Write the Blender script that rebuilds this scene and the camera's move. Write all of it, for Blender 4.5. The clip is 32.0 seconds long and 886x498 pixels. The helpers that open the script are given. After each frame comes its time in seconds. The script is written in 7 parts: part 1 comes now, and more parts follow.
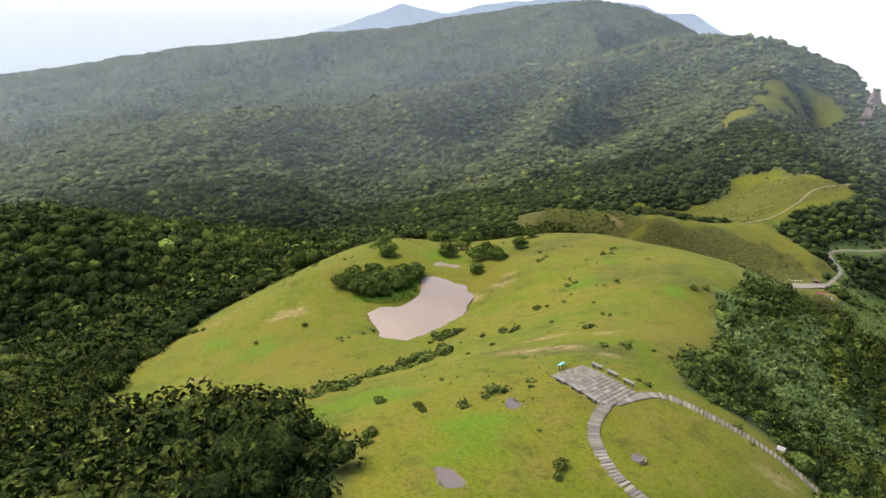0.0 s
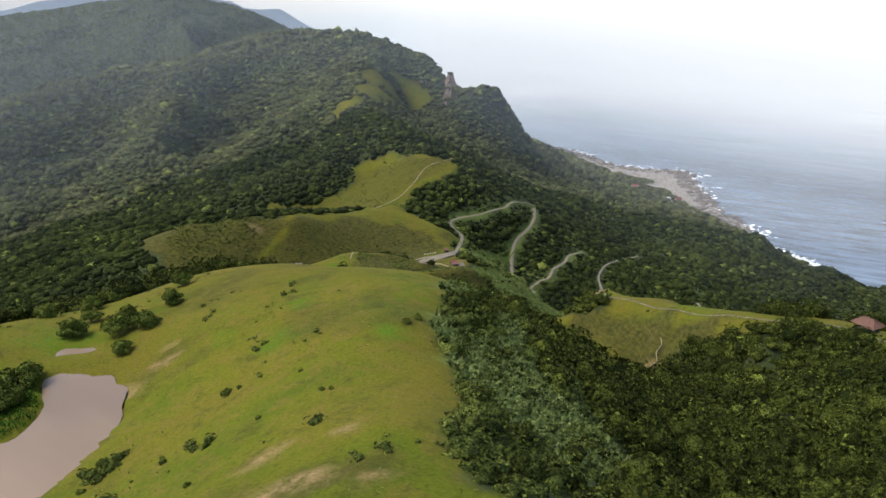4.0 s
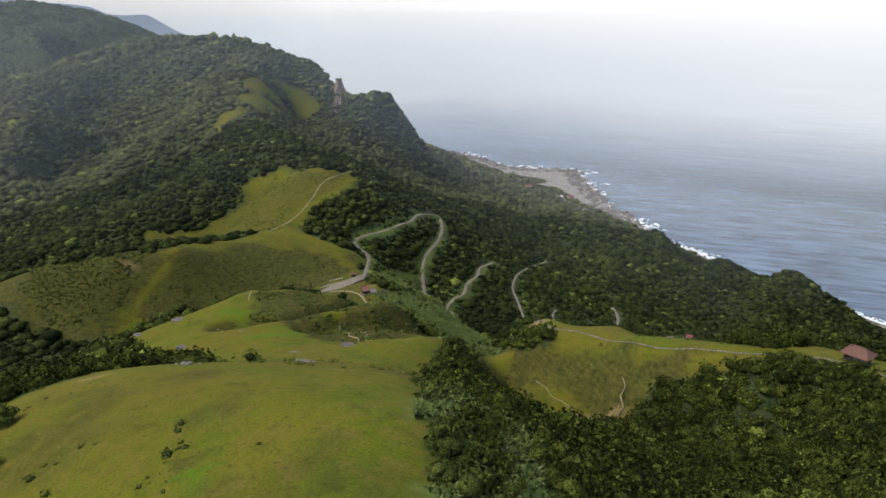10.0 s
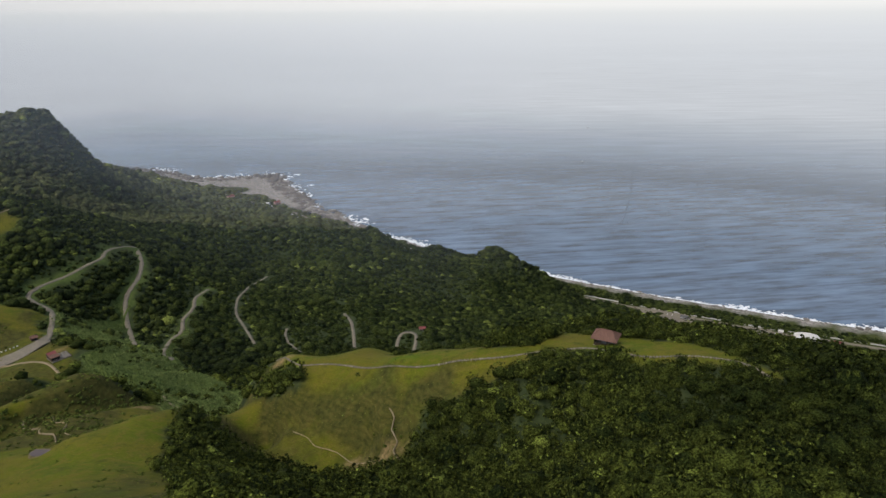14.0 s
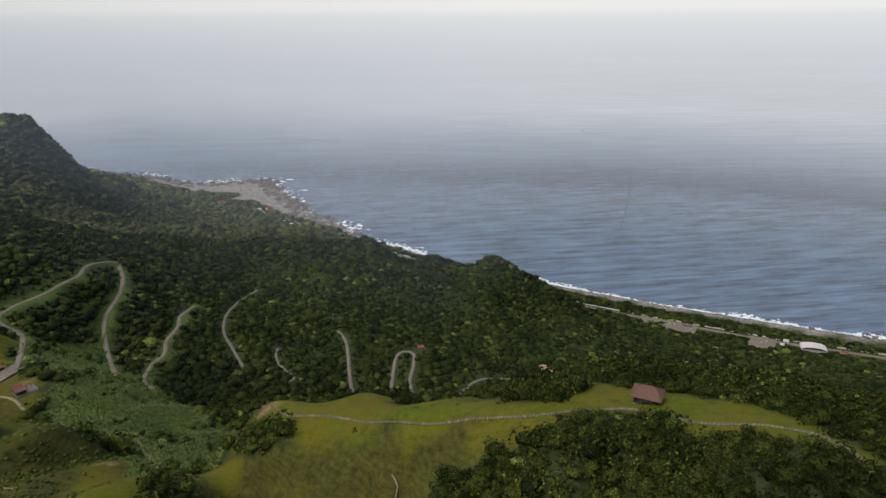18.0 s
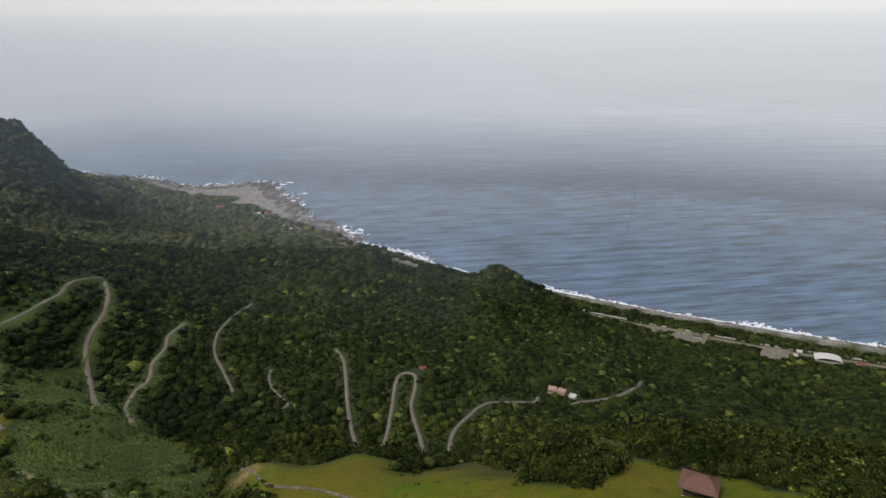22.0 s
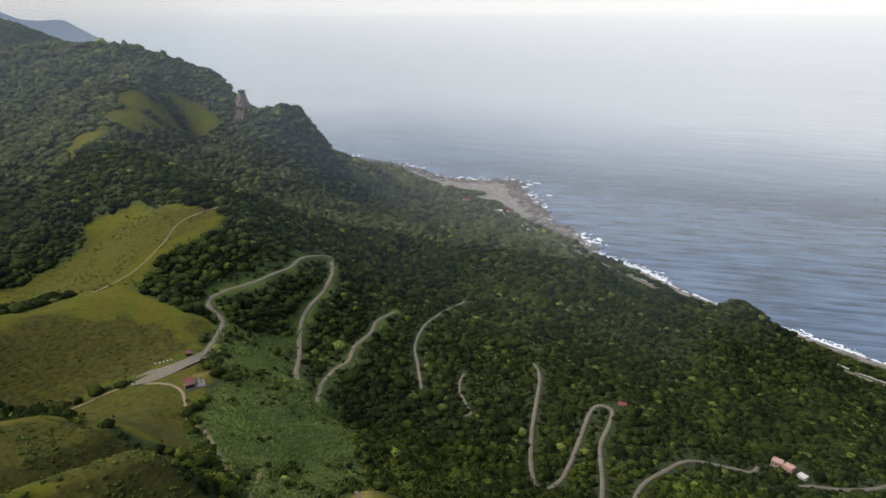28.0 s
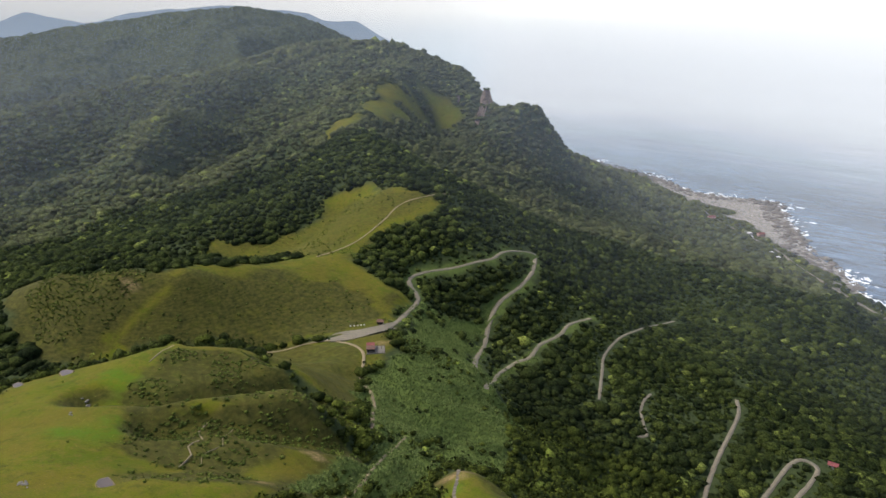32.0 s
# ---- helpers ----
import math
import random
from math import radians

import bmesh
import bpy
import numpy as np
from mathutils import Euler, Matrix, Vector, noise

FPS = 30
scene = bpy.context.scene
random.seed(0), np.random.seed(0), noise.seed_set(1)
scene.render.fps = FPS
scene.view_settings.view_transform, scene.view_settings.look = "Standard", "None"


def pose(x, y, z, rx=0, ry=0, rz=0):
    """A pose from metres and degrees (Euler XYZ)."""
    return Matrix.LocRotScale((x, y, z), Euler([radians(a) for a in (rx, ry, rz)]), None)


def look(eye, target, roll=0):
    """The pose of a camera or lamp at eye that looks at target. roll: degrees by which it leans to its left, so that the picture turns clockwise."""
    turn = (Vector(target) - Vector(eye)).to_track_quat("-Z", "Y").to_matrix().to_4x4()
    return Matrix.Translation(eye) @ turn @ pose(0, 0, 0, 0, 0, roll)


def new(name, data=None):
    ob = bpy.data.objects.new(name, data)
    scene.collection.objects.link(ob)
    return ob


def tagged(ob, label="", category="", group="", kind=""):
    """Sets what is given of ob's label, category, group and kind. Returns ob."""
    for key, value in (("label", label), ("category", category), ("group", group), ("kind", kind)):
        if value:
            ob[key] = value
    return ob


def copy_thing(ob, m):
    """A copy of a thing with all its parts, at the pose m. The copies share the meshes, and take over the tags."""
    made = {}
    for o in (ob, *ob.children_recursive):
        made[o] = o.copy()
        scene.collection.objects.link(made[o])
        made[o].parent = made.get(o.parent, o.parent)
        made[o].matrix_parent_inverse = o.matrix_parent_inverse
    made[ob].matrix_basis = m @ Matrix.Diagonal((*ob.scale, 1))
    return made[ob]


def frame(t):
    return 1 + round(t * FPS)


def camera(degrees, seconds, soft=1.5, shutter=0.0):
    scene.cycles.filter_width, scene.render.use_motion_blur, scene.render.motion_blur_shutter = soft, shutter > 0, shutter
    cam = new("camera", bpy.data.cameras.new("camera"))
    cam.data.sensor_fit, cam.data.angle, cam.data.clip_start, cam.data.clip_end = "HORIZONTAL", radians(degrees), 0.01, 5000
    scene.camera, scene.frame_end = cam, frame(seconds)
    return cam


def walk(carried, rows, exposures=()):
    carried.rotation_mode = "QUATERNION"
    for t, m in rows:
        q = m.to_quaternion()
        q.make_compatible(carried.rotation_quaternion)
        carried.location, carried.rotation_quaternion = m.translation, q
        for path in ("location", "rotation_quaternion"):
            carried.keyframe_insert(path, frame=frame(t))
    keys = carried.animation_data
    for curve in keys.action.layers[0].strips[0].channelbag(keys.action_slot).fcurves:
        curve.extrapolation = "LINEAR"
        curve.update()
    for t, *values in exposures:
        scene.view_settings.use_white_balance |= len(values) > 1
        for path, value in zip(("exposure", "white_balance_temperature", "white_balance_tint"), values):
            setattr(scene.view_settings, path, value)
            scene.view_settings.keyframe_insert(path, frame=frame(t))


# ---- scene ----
# The camera: a drone that glides over the pastures towards the sea. Seconds, place, heading to the left of +y, pitch, roll.
PATH = [
    (0, 98.90, -131.87, 606.49, 68.354, -20.050, 0.618),
    (0.5, 94.98, -130.21, 606.23, 63.431, -19.995, 0.469),
    (1, 91.07, -128.56, 605.98, 58.343, -19.953, 0.335),
    (1.5, 87.08, -126.98, 605.72, 54.074, -19.947, 0.222),
    (2, 82.97, -125.54, 605.51, 49.763, -19.990, 0.147),
    (2.5, 78.80, -124.17, 605.39, 45.418, -20.031, 0.149),
    (3, 74.68, -122.86, 605.31, 41.090, -20.075, 0.209),
    (3.5, 70.66, -121.49, 605.29, 37.807, -20.100, 0.283),
    (4, 66.73, -119.85, 605.33, 35.905, -20.098, 0.350),
    (4.5, 62.88, -118.06, 605.29, 34.590, -20.110, 0.329),
    (6.5, 48.43, -107.39, 604.49, 33.031, -19.957, 0.326),
    (7, 44.78, -104.13, 604.03, 33.107, -19.950, 0.211),
    (7.5, 41.30, -100.56, 603.63, 33.159, -19.929, 0.139),
    (8, 37.99, -96.81, 603.26, 33.207, -19.871, 0.098),
    (8.5, 34.74, -93.03, 602.92, 32.806, -19.818, 0.062),
    (9, 31.54, -89.25, 602.57, 31.384, -19.792, 0.029),
    (9.5, 28.32, -85.30, 602.31, 29.494, -19.764, 0.004),
    (10, 25.09, -81.18, 602.06, 26.303, -19.741, -0.029),
    (10.5, 21.84, -76.87, 601.80, 22.838, -19.719, -0.057),
    (11, 18.74, -72.54, 601.46, 19.325, -19.726, -0.091),
    (11.5, 15.93, -68.36, 601.10, 15.955, -19.729, -0.134),
    (12, 13.50, -64.25, 600.76, 12.406, -19.735, -0.165),
    (12.5, 11.40, -60.21, 600.52, 8.512, -19.724, -0.209),
    (13, 9.56, -56.26, 600.44, 5.046, -19.699, -0.275),
    (13.5, 7.98, -52.37, 600.44, 2.456, -19.719, -0.330),
    (14, 6.61, -48.41, 600.48, 0.533, -19.745, -0.359),
    (14.5, 5.39, -44.23, 600.49, -0.116, -19.738, -0.371),
    (16.5, 2.23, -24.51, 599.27, -0.165, -19.640, -0.454),
    (17, 1.65, -19.51, 599.24, -0.139, -19.596, -0.432),
    (17.5, 1.14, -14.54, 599.32, -0.074, -19.570, -0.382),
    (18, 0.67, -9.64, 599.50, -0.041, -19.553, -0.350),
    (18.5, 0.28, -4.82, 599.74, -0.025, -19.553, -0.356),
    (19, 0.00, 0.00, 599.99, 0.000, -19.576, -0.387),
    (19.5, -0.13, 4.95, 600.22, -0.006, -19.596, -0.399),
    (20, -0.23, 9.98, 600.44, 0.042, -19.585, -0.414),
    (20.5, -0.33, 15.01, 600.62, 0.071, -19.574, -0.434),
    (21, -0.43, 20.03, 600.74, 0.090, -19.558, -0.442),
    (21.5, -0.47, 25.06, 600.82, 0.111, -19.566, -0.433),
    (22, -0.38, 29.99, 600.86, 0.129, -19.556, -0.451),
    (22.5, -0.12, 34.69, 600.89, 0.161, -19.545, -0.526),
    (23, 0.33, 39.18, 600.94, 0.239, -19.454, -0.587),
    (23.5, 1.06, 43.44, 600.97, 0.326, -19.394, -0.542),
    (24, 2.13, 47.45, 600.93, 0.398, -19.368, -0.471),
    (24.5, 3.56, 51.22, 600.80, 0.601, -19.377, -0.391),
    (26.5, 13.15, 64.05, 599.37, 10.908, -19.325, -0.082),
    (27, 16.49, 66.48, 598.93, 14.813, -19.318, -0.048),
    (27.5, 20.17, 68.58, 598.50, 18.640, -19.312, -0.023),
    (28, 24.12, 70.42, 598.06, 22.207, -19.291, 0.011),
    (28.5, 28.31, 72.13, 597.59, 25.689, -19.272, 0.065),
    (29, 32.64, 73.88, 597.11, 29.399, -19.215, 0.169),
    (29.5, 37.05, 75.73, 596.64, 33.090, -19.181, 0.274),
    (30, 41.42, 77.74, 596.19, 36.711, -19.175, 0.348),
    (30.5, 45.66, 80.04, 595.81, 39.160, -19.139, 0.360),
    (31, 49.81, 82.49, 595.43, 41.459, -19.111, 0.346),
    (31.5, 53.92, 84.99, 595.02, 42.703, -19.082, 0.349),
    (32, 58.05, 87.46, 594.58, 43.800, -19.071, 0.374),
]


def aim(x, y, z, yaw, pitch, roll):
    a, b = radians(yaw), radians(pitch)
    ahead = Vector((-math.sin(a) * math.cos(b), math.cos(a) * math.cos(b), math.sin(b)))
    return look(Vector((x, y, z)), Vector((x, y, z)) + ahead, roll)


cam = camera(67.003, 32.0)
walk(cam, [(t, aim(*row)) for t, *row in PATH], [(0, 1.55), (2, 1.2), (4, 0.94), (9, 0.74), (12, 0.48), (14.5, 0.25), (20, 0.2), (24.5, 0.2), (28, 0.48), (32, 0.82)])

# ---- daylight: a thin bright overcast ----
SUN_HEIGHT, SUN_TURN = radians(56), radians(232)
world = bpy.data.worlds.new("overcast_sky")
scene.world = world
world.use_nodes = True
wn = world.node_tree.nodes
wl = world.node_tree.links
sky = wn.new("ShaderNodeTexSky")
sky.sky_type, sky.sun_disc = "NISHITA", False
sky.sun_elevation, sky.sun_rotation = SUN_HEIGHT, SUN_TURN
sky.air_density, sky.dust_density, sky.ozone_density = 1.0, 4.0, 1.0
wl.new(sky.outputs[0], wn["Background"].inputs[0])
wn["Background"].inputs[1].default_value = 0.15

sun_data = bpy.data.lights.new("sun", "SUN")
sun_data.energy, sun_data.angle, sun_data.color = 1.3, radians(14), (1.0, 0.96, 0.9)
sun = new("sun", sun_data)
sun.rotation_euler = (math.pi / 2 - SUN_HEIGHT, 0, math.pi - SUN_TURN)


# ---- the lie of the land: crests, hollows and shores as lines of (x, y, height) ----
LAND = {
    "home_crest": [(150, -260, 575), (95, -170, 567), (62, -112, 563.5), (37, -95, 561.5), (33, -84, 559.8), (20, -62, 555), (-3, -49, 549), (-5, -29, 549), (-14, -5, 543.5), (-30, 12, 537.5), (-55, 18, 531), (-67, 6, 534), (-76, -6, 536), (-95, -20, 531.5)],
    "home_west": [(40, -150, 556), (8, -118, 548), (-12, -95, 538.5), (-31, -79, 534.5), (-25, -58, 540), (-50, -42, 540), (-78, -35, 534)],
    "pond_rim": [(-70, -50, 533.8), (-80, -60, 531.4), (-83, -70, 532.4), (-72, -88, 532.6), (-60, -97, 532), (-42, -93, 532.4), (-33, -84, 533.2), (-44, -62, 533.4), (-58, -54, 533)],
    "pond_floor": [(-68, -68, 531), (-58, -80, 531), (-46, -86, 531), (-52, -68, 531)],
    "west_meadow": [(-96, -54, 530.5), (-104, -67, 532.8), (-98, -80, 532.5), (-84, -100, 533), (-65, -113, 529), (-40, -118, 531), (-22, -152, 531), (-2, -158, 537)],
    "west_edge": [(-118, -35, 522), (-124, -70, 524), (-116, -90, 524), (-95, -115, 521), (-60, -150, 520), (-20, -185, 524), (40, -230, 535)],
    "west_woods": [(-200, 0, 480), (-200, -80, 482), (-180, -150, 485), (-140, -220, 492), (-60, -300, 500)],
    "west_hill": [(-330, -30, 452), (-300, -130, 480), (-265, -180, 506), (-260, -240, 512), (-250, -330, 515)],
    "north_brow": [(-118, 0, 520), (-105, 22, 516), (-80, 42, 514), (-55, 45, 517), (-30, 32, 525), (-8, 4, 536)],
    "cliff_edge": [(75, -90, 556), (52, -66, 552.5), (42, -62, 552), (30, -52, 549), (14, -36, 546), (2, -22, 542)],
    "cliff_foot": [(110, -60, 515), (70, -20, 508), (45, 0, 505), (27, 43, 500), (5, 62, 492), (-25, 70, 493), (-50, 80, 492)],
    "gully": [(110, 0, 505), (75, 30, 500), (40, 60, 490), (13, 84, 477), (-15, 120, 457), (-38, 155, 440), (-70, 188, 424), (-100, 225, 410), (-135, 290, 385), (-170, 360, 355), (-200, 410, 334)],
    "low_meadow": [(-75, 70, 497), (-100, 95, 480), (-131, 138, 460), (-145, 121, 463), (-170, 140, 455), (-195, 152, 448), (-233, 165, 438), (-274, 169, 429.5), (-255, 207, 437), (-249, 245, 424)],
    "lobe_low": [(-127, 139, 461.5), (-124, 148, 461.5), (-110, 166, 458), (-100, 176, 454), (-92, 187, 444)],
    "lobe_mid": [(-193, 162, 448), (-184, 188, 444.5), (-176, 206, 443.5), (-170, 225, 440), (-160, 232, 436), (-148, 241, 423)],
    "lobe_face": [(-163, 175, 444), (-150, 196, 440), (-140, 215, 431)],
    "lobe_gap_low": [(-137, 150, 454), (-133, 160, 450.5), (-126, 178, 443), (-117, 196, 436), (-112, 216, 423)],
    "lobe_gap": [(-215, 188, 436), (-205, 198, 434), (-197, 217, 428), (-190, 234, 421), (-178, 254, 407), (-162, 280, 392)],
    "knoll_east": [(-255, 207, 437), (-225, 235, 428), (-205, 255, 418), (-190, 275, 405)],
    "low_west": [(-120, 50, 490), (-170, 90, 462), (-230, 110, 442), (-300, 130, 420), (-320, 180, 405), (-300, 225, 402)],
    "low_woods": [(-180, 30, 460), (-260, 60, 425), (-340, 100, 390), (-380, 160, 372), (-370, 210, 362)],
    "spur": [(150, 60, 520), (110, 100, 508), (85, 140, 496), (63, 168, 486.5), (47, 166, 485.5), (14, 181, 475.5), (-16, 195, 465.5), (-45, 214, 454.5), (-70, 231, 447.5), (-86, 241, 436)],
    "spur_face": [(60, 81, 494), (56, 107, 487), (43, 137, 480), (20, 136, 466), (-10, 139, 452), (-26, 166, 439)],
    "spur_knob": [(34, 136, 482), (44, 148, 489), (52, 150, 488)],
    "spur_slope": [(40, 121, 473), (-18, 171, 456), (-60, 197, 450)],
    "spur_sea": [(112, 243, 446), (75, 235, 452), (42, 220, 466), (22, 213, 459), (8, 217, 458), (-10, 224, 448), (-32, 235, 449.5), (-50, 240, 440)],
    "spur_drop": [(150, 340, 360), (60, 320, 370), (0, 310, 375), (-60, 310, 370), (-110, 330, 362)],
    "east_spur": [(159, 205, 456), (230, 190, 440), (330, 150, 430), (500, 100, 400)],
    "hut_saddle": [(-330, 300, 371), (-300, 340, 375), (-262, 362, 380), (-248, 352, 381), (-237, 319, 379), (-203, 308, 384), (-186, 290, 396)],
    "hut_ridge": [(-250, 375, 379), (-232, 395, 368), (-222, 420, 350)],
    "shoulder": [(-540, 225, 385), (-500, 228, 402), (-477, 223, 408), (-430, 250, 414), (-400, 290, 414), (-405, 350, 402), (-410, 410, 391), (-425, 425, 388), (-440, 490, 396), (-455, 535, 410), (-468, 545, 417), (-420, 598, 416)],
    "shoulder_foot": [(-450, 190, 375), (-400, 225, 372), (-360, 262, 368), (-335, 310, 366), (-335, 370, 373), (-330, 430, 377), (-358, 492, 373), (-346, 560, 372), (-346, 589, 368), (-332, 638, 350)],
    "shoulder_west": [(-560, 300, 360), (-520, 380, 358), (-515, 450, 366), (-530, 530, 385)],
    "wooded_top": [(-468, 560, 422), (-520, 600, 434), (-564, 619, 438), (-640, 660, 454), (-716, 724, 464), (-770, 805, 464), (-822, 882, 482), (-872, 945, 496), (-904, 985, 497)],
    "sunny_flank": [(-420, 620, 405), (-500, 700, 400), (-660, 730, 412), (-740, 880, 410), (-830, 990, 388)],
    "summit": [(-904, 985, 497), (-915, 1070, 486), (-930, 1130, 494), (-1004, 1163, 517), (-1077, 1166, 517), (-1168, 1147, 533), (-1312, 1140, 540), (-1400, 1036, 521), (-1420, 981, 502)],
    "knob": [(-942, 1170, 503), (-905, 1150, 497), (-874, 1144, 482), (-845, 1128, 456), (-800, 1100, 438), (-752, 1090, 426), (-717, 1118, 441), (-700, 1150, 434)],
    "north_face": [(-1300, 1300, 430), (-1150, 1290, 390), (-1010, 1270, 395), (-930, 1240, 390), (-860, 1200, 385), (-800, 1180, 375), (-760, 1190, 380)],
    "knob_fall": [(-700, 1150, 427), (-720, 1260, 350), (-800, 1500, 240), (-900, 1900, 110), (-1000, 2300, 20)],
    "sea_flank": [(-560, 900, 320), (-603, 1099, 283), (-640, 1149, 286), (-560, 1300, 190), (-560, 1500, 110), (-620, 1800, 60)],
    "far_shoulder": [(-1312, 1140, 538), (-1500, 1500, 440), (-1700, 1900, 300), (-1800, 2300, 120)],
    "wood_basin": [(-330, 700, 322), (-254, 755, 262), (-290, 860, 270), (-360, 900, 295), (-460, 880, 310)],
    "mid_hill": [(-300, 940, 288), (-208, 997, 277), (-166, 1025, 255), (-80, 1046, 222), (10, 1049, 205), (73, 1037, 213), (112, 1055, 192), (150, 1090, 150), (230, 1130, 85), (300, 1160, 30)],
    "mid_hill_back": [(-420, 1150, 190), (-300, 1250, 150), (-150, 1300, 100), (0, 1250, 90), (120, 1200, 70)],
    "road_slope": [(-221, 432, 328), (-250, 470, 322), (-284, 502, 316), (-247, 520, 324), (-222, 615, 296), (-181, 596, 288), (-136, 507, 296), (-62, 470, 272)],
    "lower_slope": [(-62, 470, 272), (-25, 590, 280), (50, 560, 262), (90, 593, 247), (115, 599, 250), (170, 696, 215), (219, 692, 203), (300, 760, 160), (420, 850, 70)],
    "lower_bench": [(-130, 700, 265), (-40, 760, 235), (60, 860, 205), (160, 900, 165), (300, 980, 90)],
    "ravine": [(180, 420, 310), (230, 500, 270), (300, 600, 215), (380, 720, 150), (480, 850, 60)],
    "east_slope": [(300, 380, 340), (380, 480, 300), (460, 600, 230), (560, 720, 150), (650, 850, 60)],
    "east_ridge": [(700, 250, 380), (760, 450, 280), (820, 650, 140), (880, 800, 40)],
    "coast_foot": [(-1150, 2430, 14), (-966, 2340, 8), (-764, 2195, 8), (-622, 2125, 8), (-505, 1965, 12), (-400, 1845, 16), (-280, 1700, 16), (-120, 1570, 14), (50, 1440, 13), (210, 1330, 13), (350, 1210, 13), (500, 1080, 15), (640, 970, 16), (850, 880, 18), (1300, 690, 20), (1800, 500, 20)],
    "shore": [(-1500, 2660, 1), (-1215, 2572, 1), (-1115, 2545, 1), (-1020, 2474, 1), (-930, 2418, 1), (-830, 2425, 1), (-735, 2455, 1), (-660, 2490, 1), (-575, 2300, 1), (-478, 2134, 1), (-420, 2000, 1), (-324, 1920, 1), (-303, 1880, 1), (-238, 1775, 1), (-112, 1681, 1), (6, 1575, 1), (163, 1478, 1), (260, 1416, 1), (476, 1300, 1), (670, 1212, 1), (815, 1149, 1), (1200, 985, 1), (1900, 700, 1)],
    "sea_bed": [(-1900, 2900, -25), (-1300, 2720, -14), (-1060, 2640, -12), (-900, 2560, -10), (-780, 2580, -10), (-620, 2620, -12), (-470, 2370, -12), (-380, 2180, -12), (-225, 1990, -12), (-150, 1840, -12), (-30, 1740, -12), (85, 1640, -12), (240, 1540, -12), (330, 1480, -12), (540, 1370, -12), (730, 1280, -12), (870, 1220, -12), (1250, 1060, -12), (1950, 780, -12)],
    "second_ridge": [(-900, -600, 335), (-1024, -382, 362), (-1097, -233, 390), (-1147, -32, 420), (-1234, 81, 407), (-1264, 188, 377), (-1298, 303, 422), (-1300, 440, 436), (-1310, 575, 452), (-1325, 714, 472), (-1360, 880, 486), (-1420, 981, 502)],
    "second_spur": [(-1310, 575, 452), (-1234, 446, 408), (-1173, 357, 374), (-1113, 257, 354), (-1036, 200, 334), (-961, 135, 320), (-887, 101, 308)],
    "third_spur": [(-1325, 714, 472), (-1200, 670, 458), (-1080, 612, 452), (-991, 568, 452), (-935, 502, 408), (-882, 435, 374), (-833, 379, 350)],
    "first_spur": [(-1138, -17, 419), (-1027, -10, 394), (-924, 6, 371), (-832, 14, 350)],
    "inner_valley": [(-560, -400, 380), (-640, -150, 345), (-700, 40, 320), (-773, 139, 326), (-803, 232, 330), (-832, 338, 330), (-896, 471, 352), (-959, 611, 366), (-1050, 730, 392), (-1120, 840, 430)],
    "inner_glen": [(-1230, 520, 390), (-1120, 450, 362), (-1010, 400, 342), (-900, 330, 326)],
    "side_glen": [(-1205, 187, 372), (-1060, 149, 346), (-968, 105, 325), (-873, 68, 314)],
    "high_glen": [(-1250, 690, 440), (-1150, 590, 408), (-1070, 500, 376)],
    "flank_ridge": [(-716, 724, 464), (-757, 655, 443), (-798, 591, 422), (-774, 525, 383), (-738, 455, 360)],
    "flank_spur": [(-564, 619, 438), (-602, 569, 427), (-624, 503, 406), (-621, 429, 387), (-637, 356, 370), (-650, 276, 352)],
    "flank_glen": [(-690, 590, 398), (-700, 500, 366), (-715, 420, 348)],
    "middle_ridge": [(-1548, -555, 276), (-1681, -402, 292), (-1793, -311, 314), (-1899, -220, 328), (-2001, -123, 280), (-2094, 45, 290)],
    "massif_spur": [(-2198, -16, 281), (-2326, 221, 312), (-2426, 490, 364), (-2560, 680, 440)],
    "massif_rib": [(-2027, 480, 310), (-2166, 700, 400), (-2300, 960, 470), (-2500, 1200, 545)],
    "massif_arm": [(-1640, 1000, 400), (-1800, 1100, 470), (-1989, 1265, 545), (-2300, 1500, 585)],
    "back_valley": [(-1600, -700, 220), (-1900, -200, 200), (-2000, 400, 220), (-1950, 1000, 260), (-1850, 1400, 320)],
    "massif": [(-2500, -1500, 250), (-2843, -722, 334), (-2901, -131, 418), (-2883, 200, 446), (-2824, 545, 487), (-2722, 889, 524), (-2793, 1238, 582), (-2672, 1660, 629), (-2513, 1884, 594), (-2382, 2044, 474), (-2200, 2400, 250), (-2050, 2700, 60)],
    "massif_back": [(-3600, -1500, 60), (-3800, -200, 60), (-3800, 1000, 80), (-3500, 2200, 60), (-2900, 3000, -20)],
    "behind": [(300, -500, 560), (0, -600, 500), (600, -300, 520), (900, -600, 450), (-400, -700, 420), (1200, 0, 300), (1500, 300, 150)],
}


def resampled(line, step):
    """The line with extra stations, at most a step apart."""
    out = []
    for a, b in zip(line, line[1:]):
        a, b = np.array(a, float), np.array(b, float)
        n = max(1, int(np.hypot(*(b - a)[:2]) / step))
        out += [a + (b - a) * i / n for i in range(n)]
    return out + [np.array(line[-1], float)]


def stations():
    rows = []
    for line in LAND.values():
        for p in resampled(line, 35):
            reach = math.hypot(p[0] + 50, p[1] - 100)
            if not any((p[0] - q[0]) ** 2 + (p[1] - q[1]) ** 2 < (3 + reach * 0.015) ** 2 for q in rows):
                rows.append(p)
    return np.array(rows)


STATION = stations()


def basis(p, q):
    return np.sqrt((p[:, None, 0] - q[None, :, 0]) ** 2 + (p[:, None, 1] - q[None, :, 1]) ** 2 + 9.0)


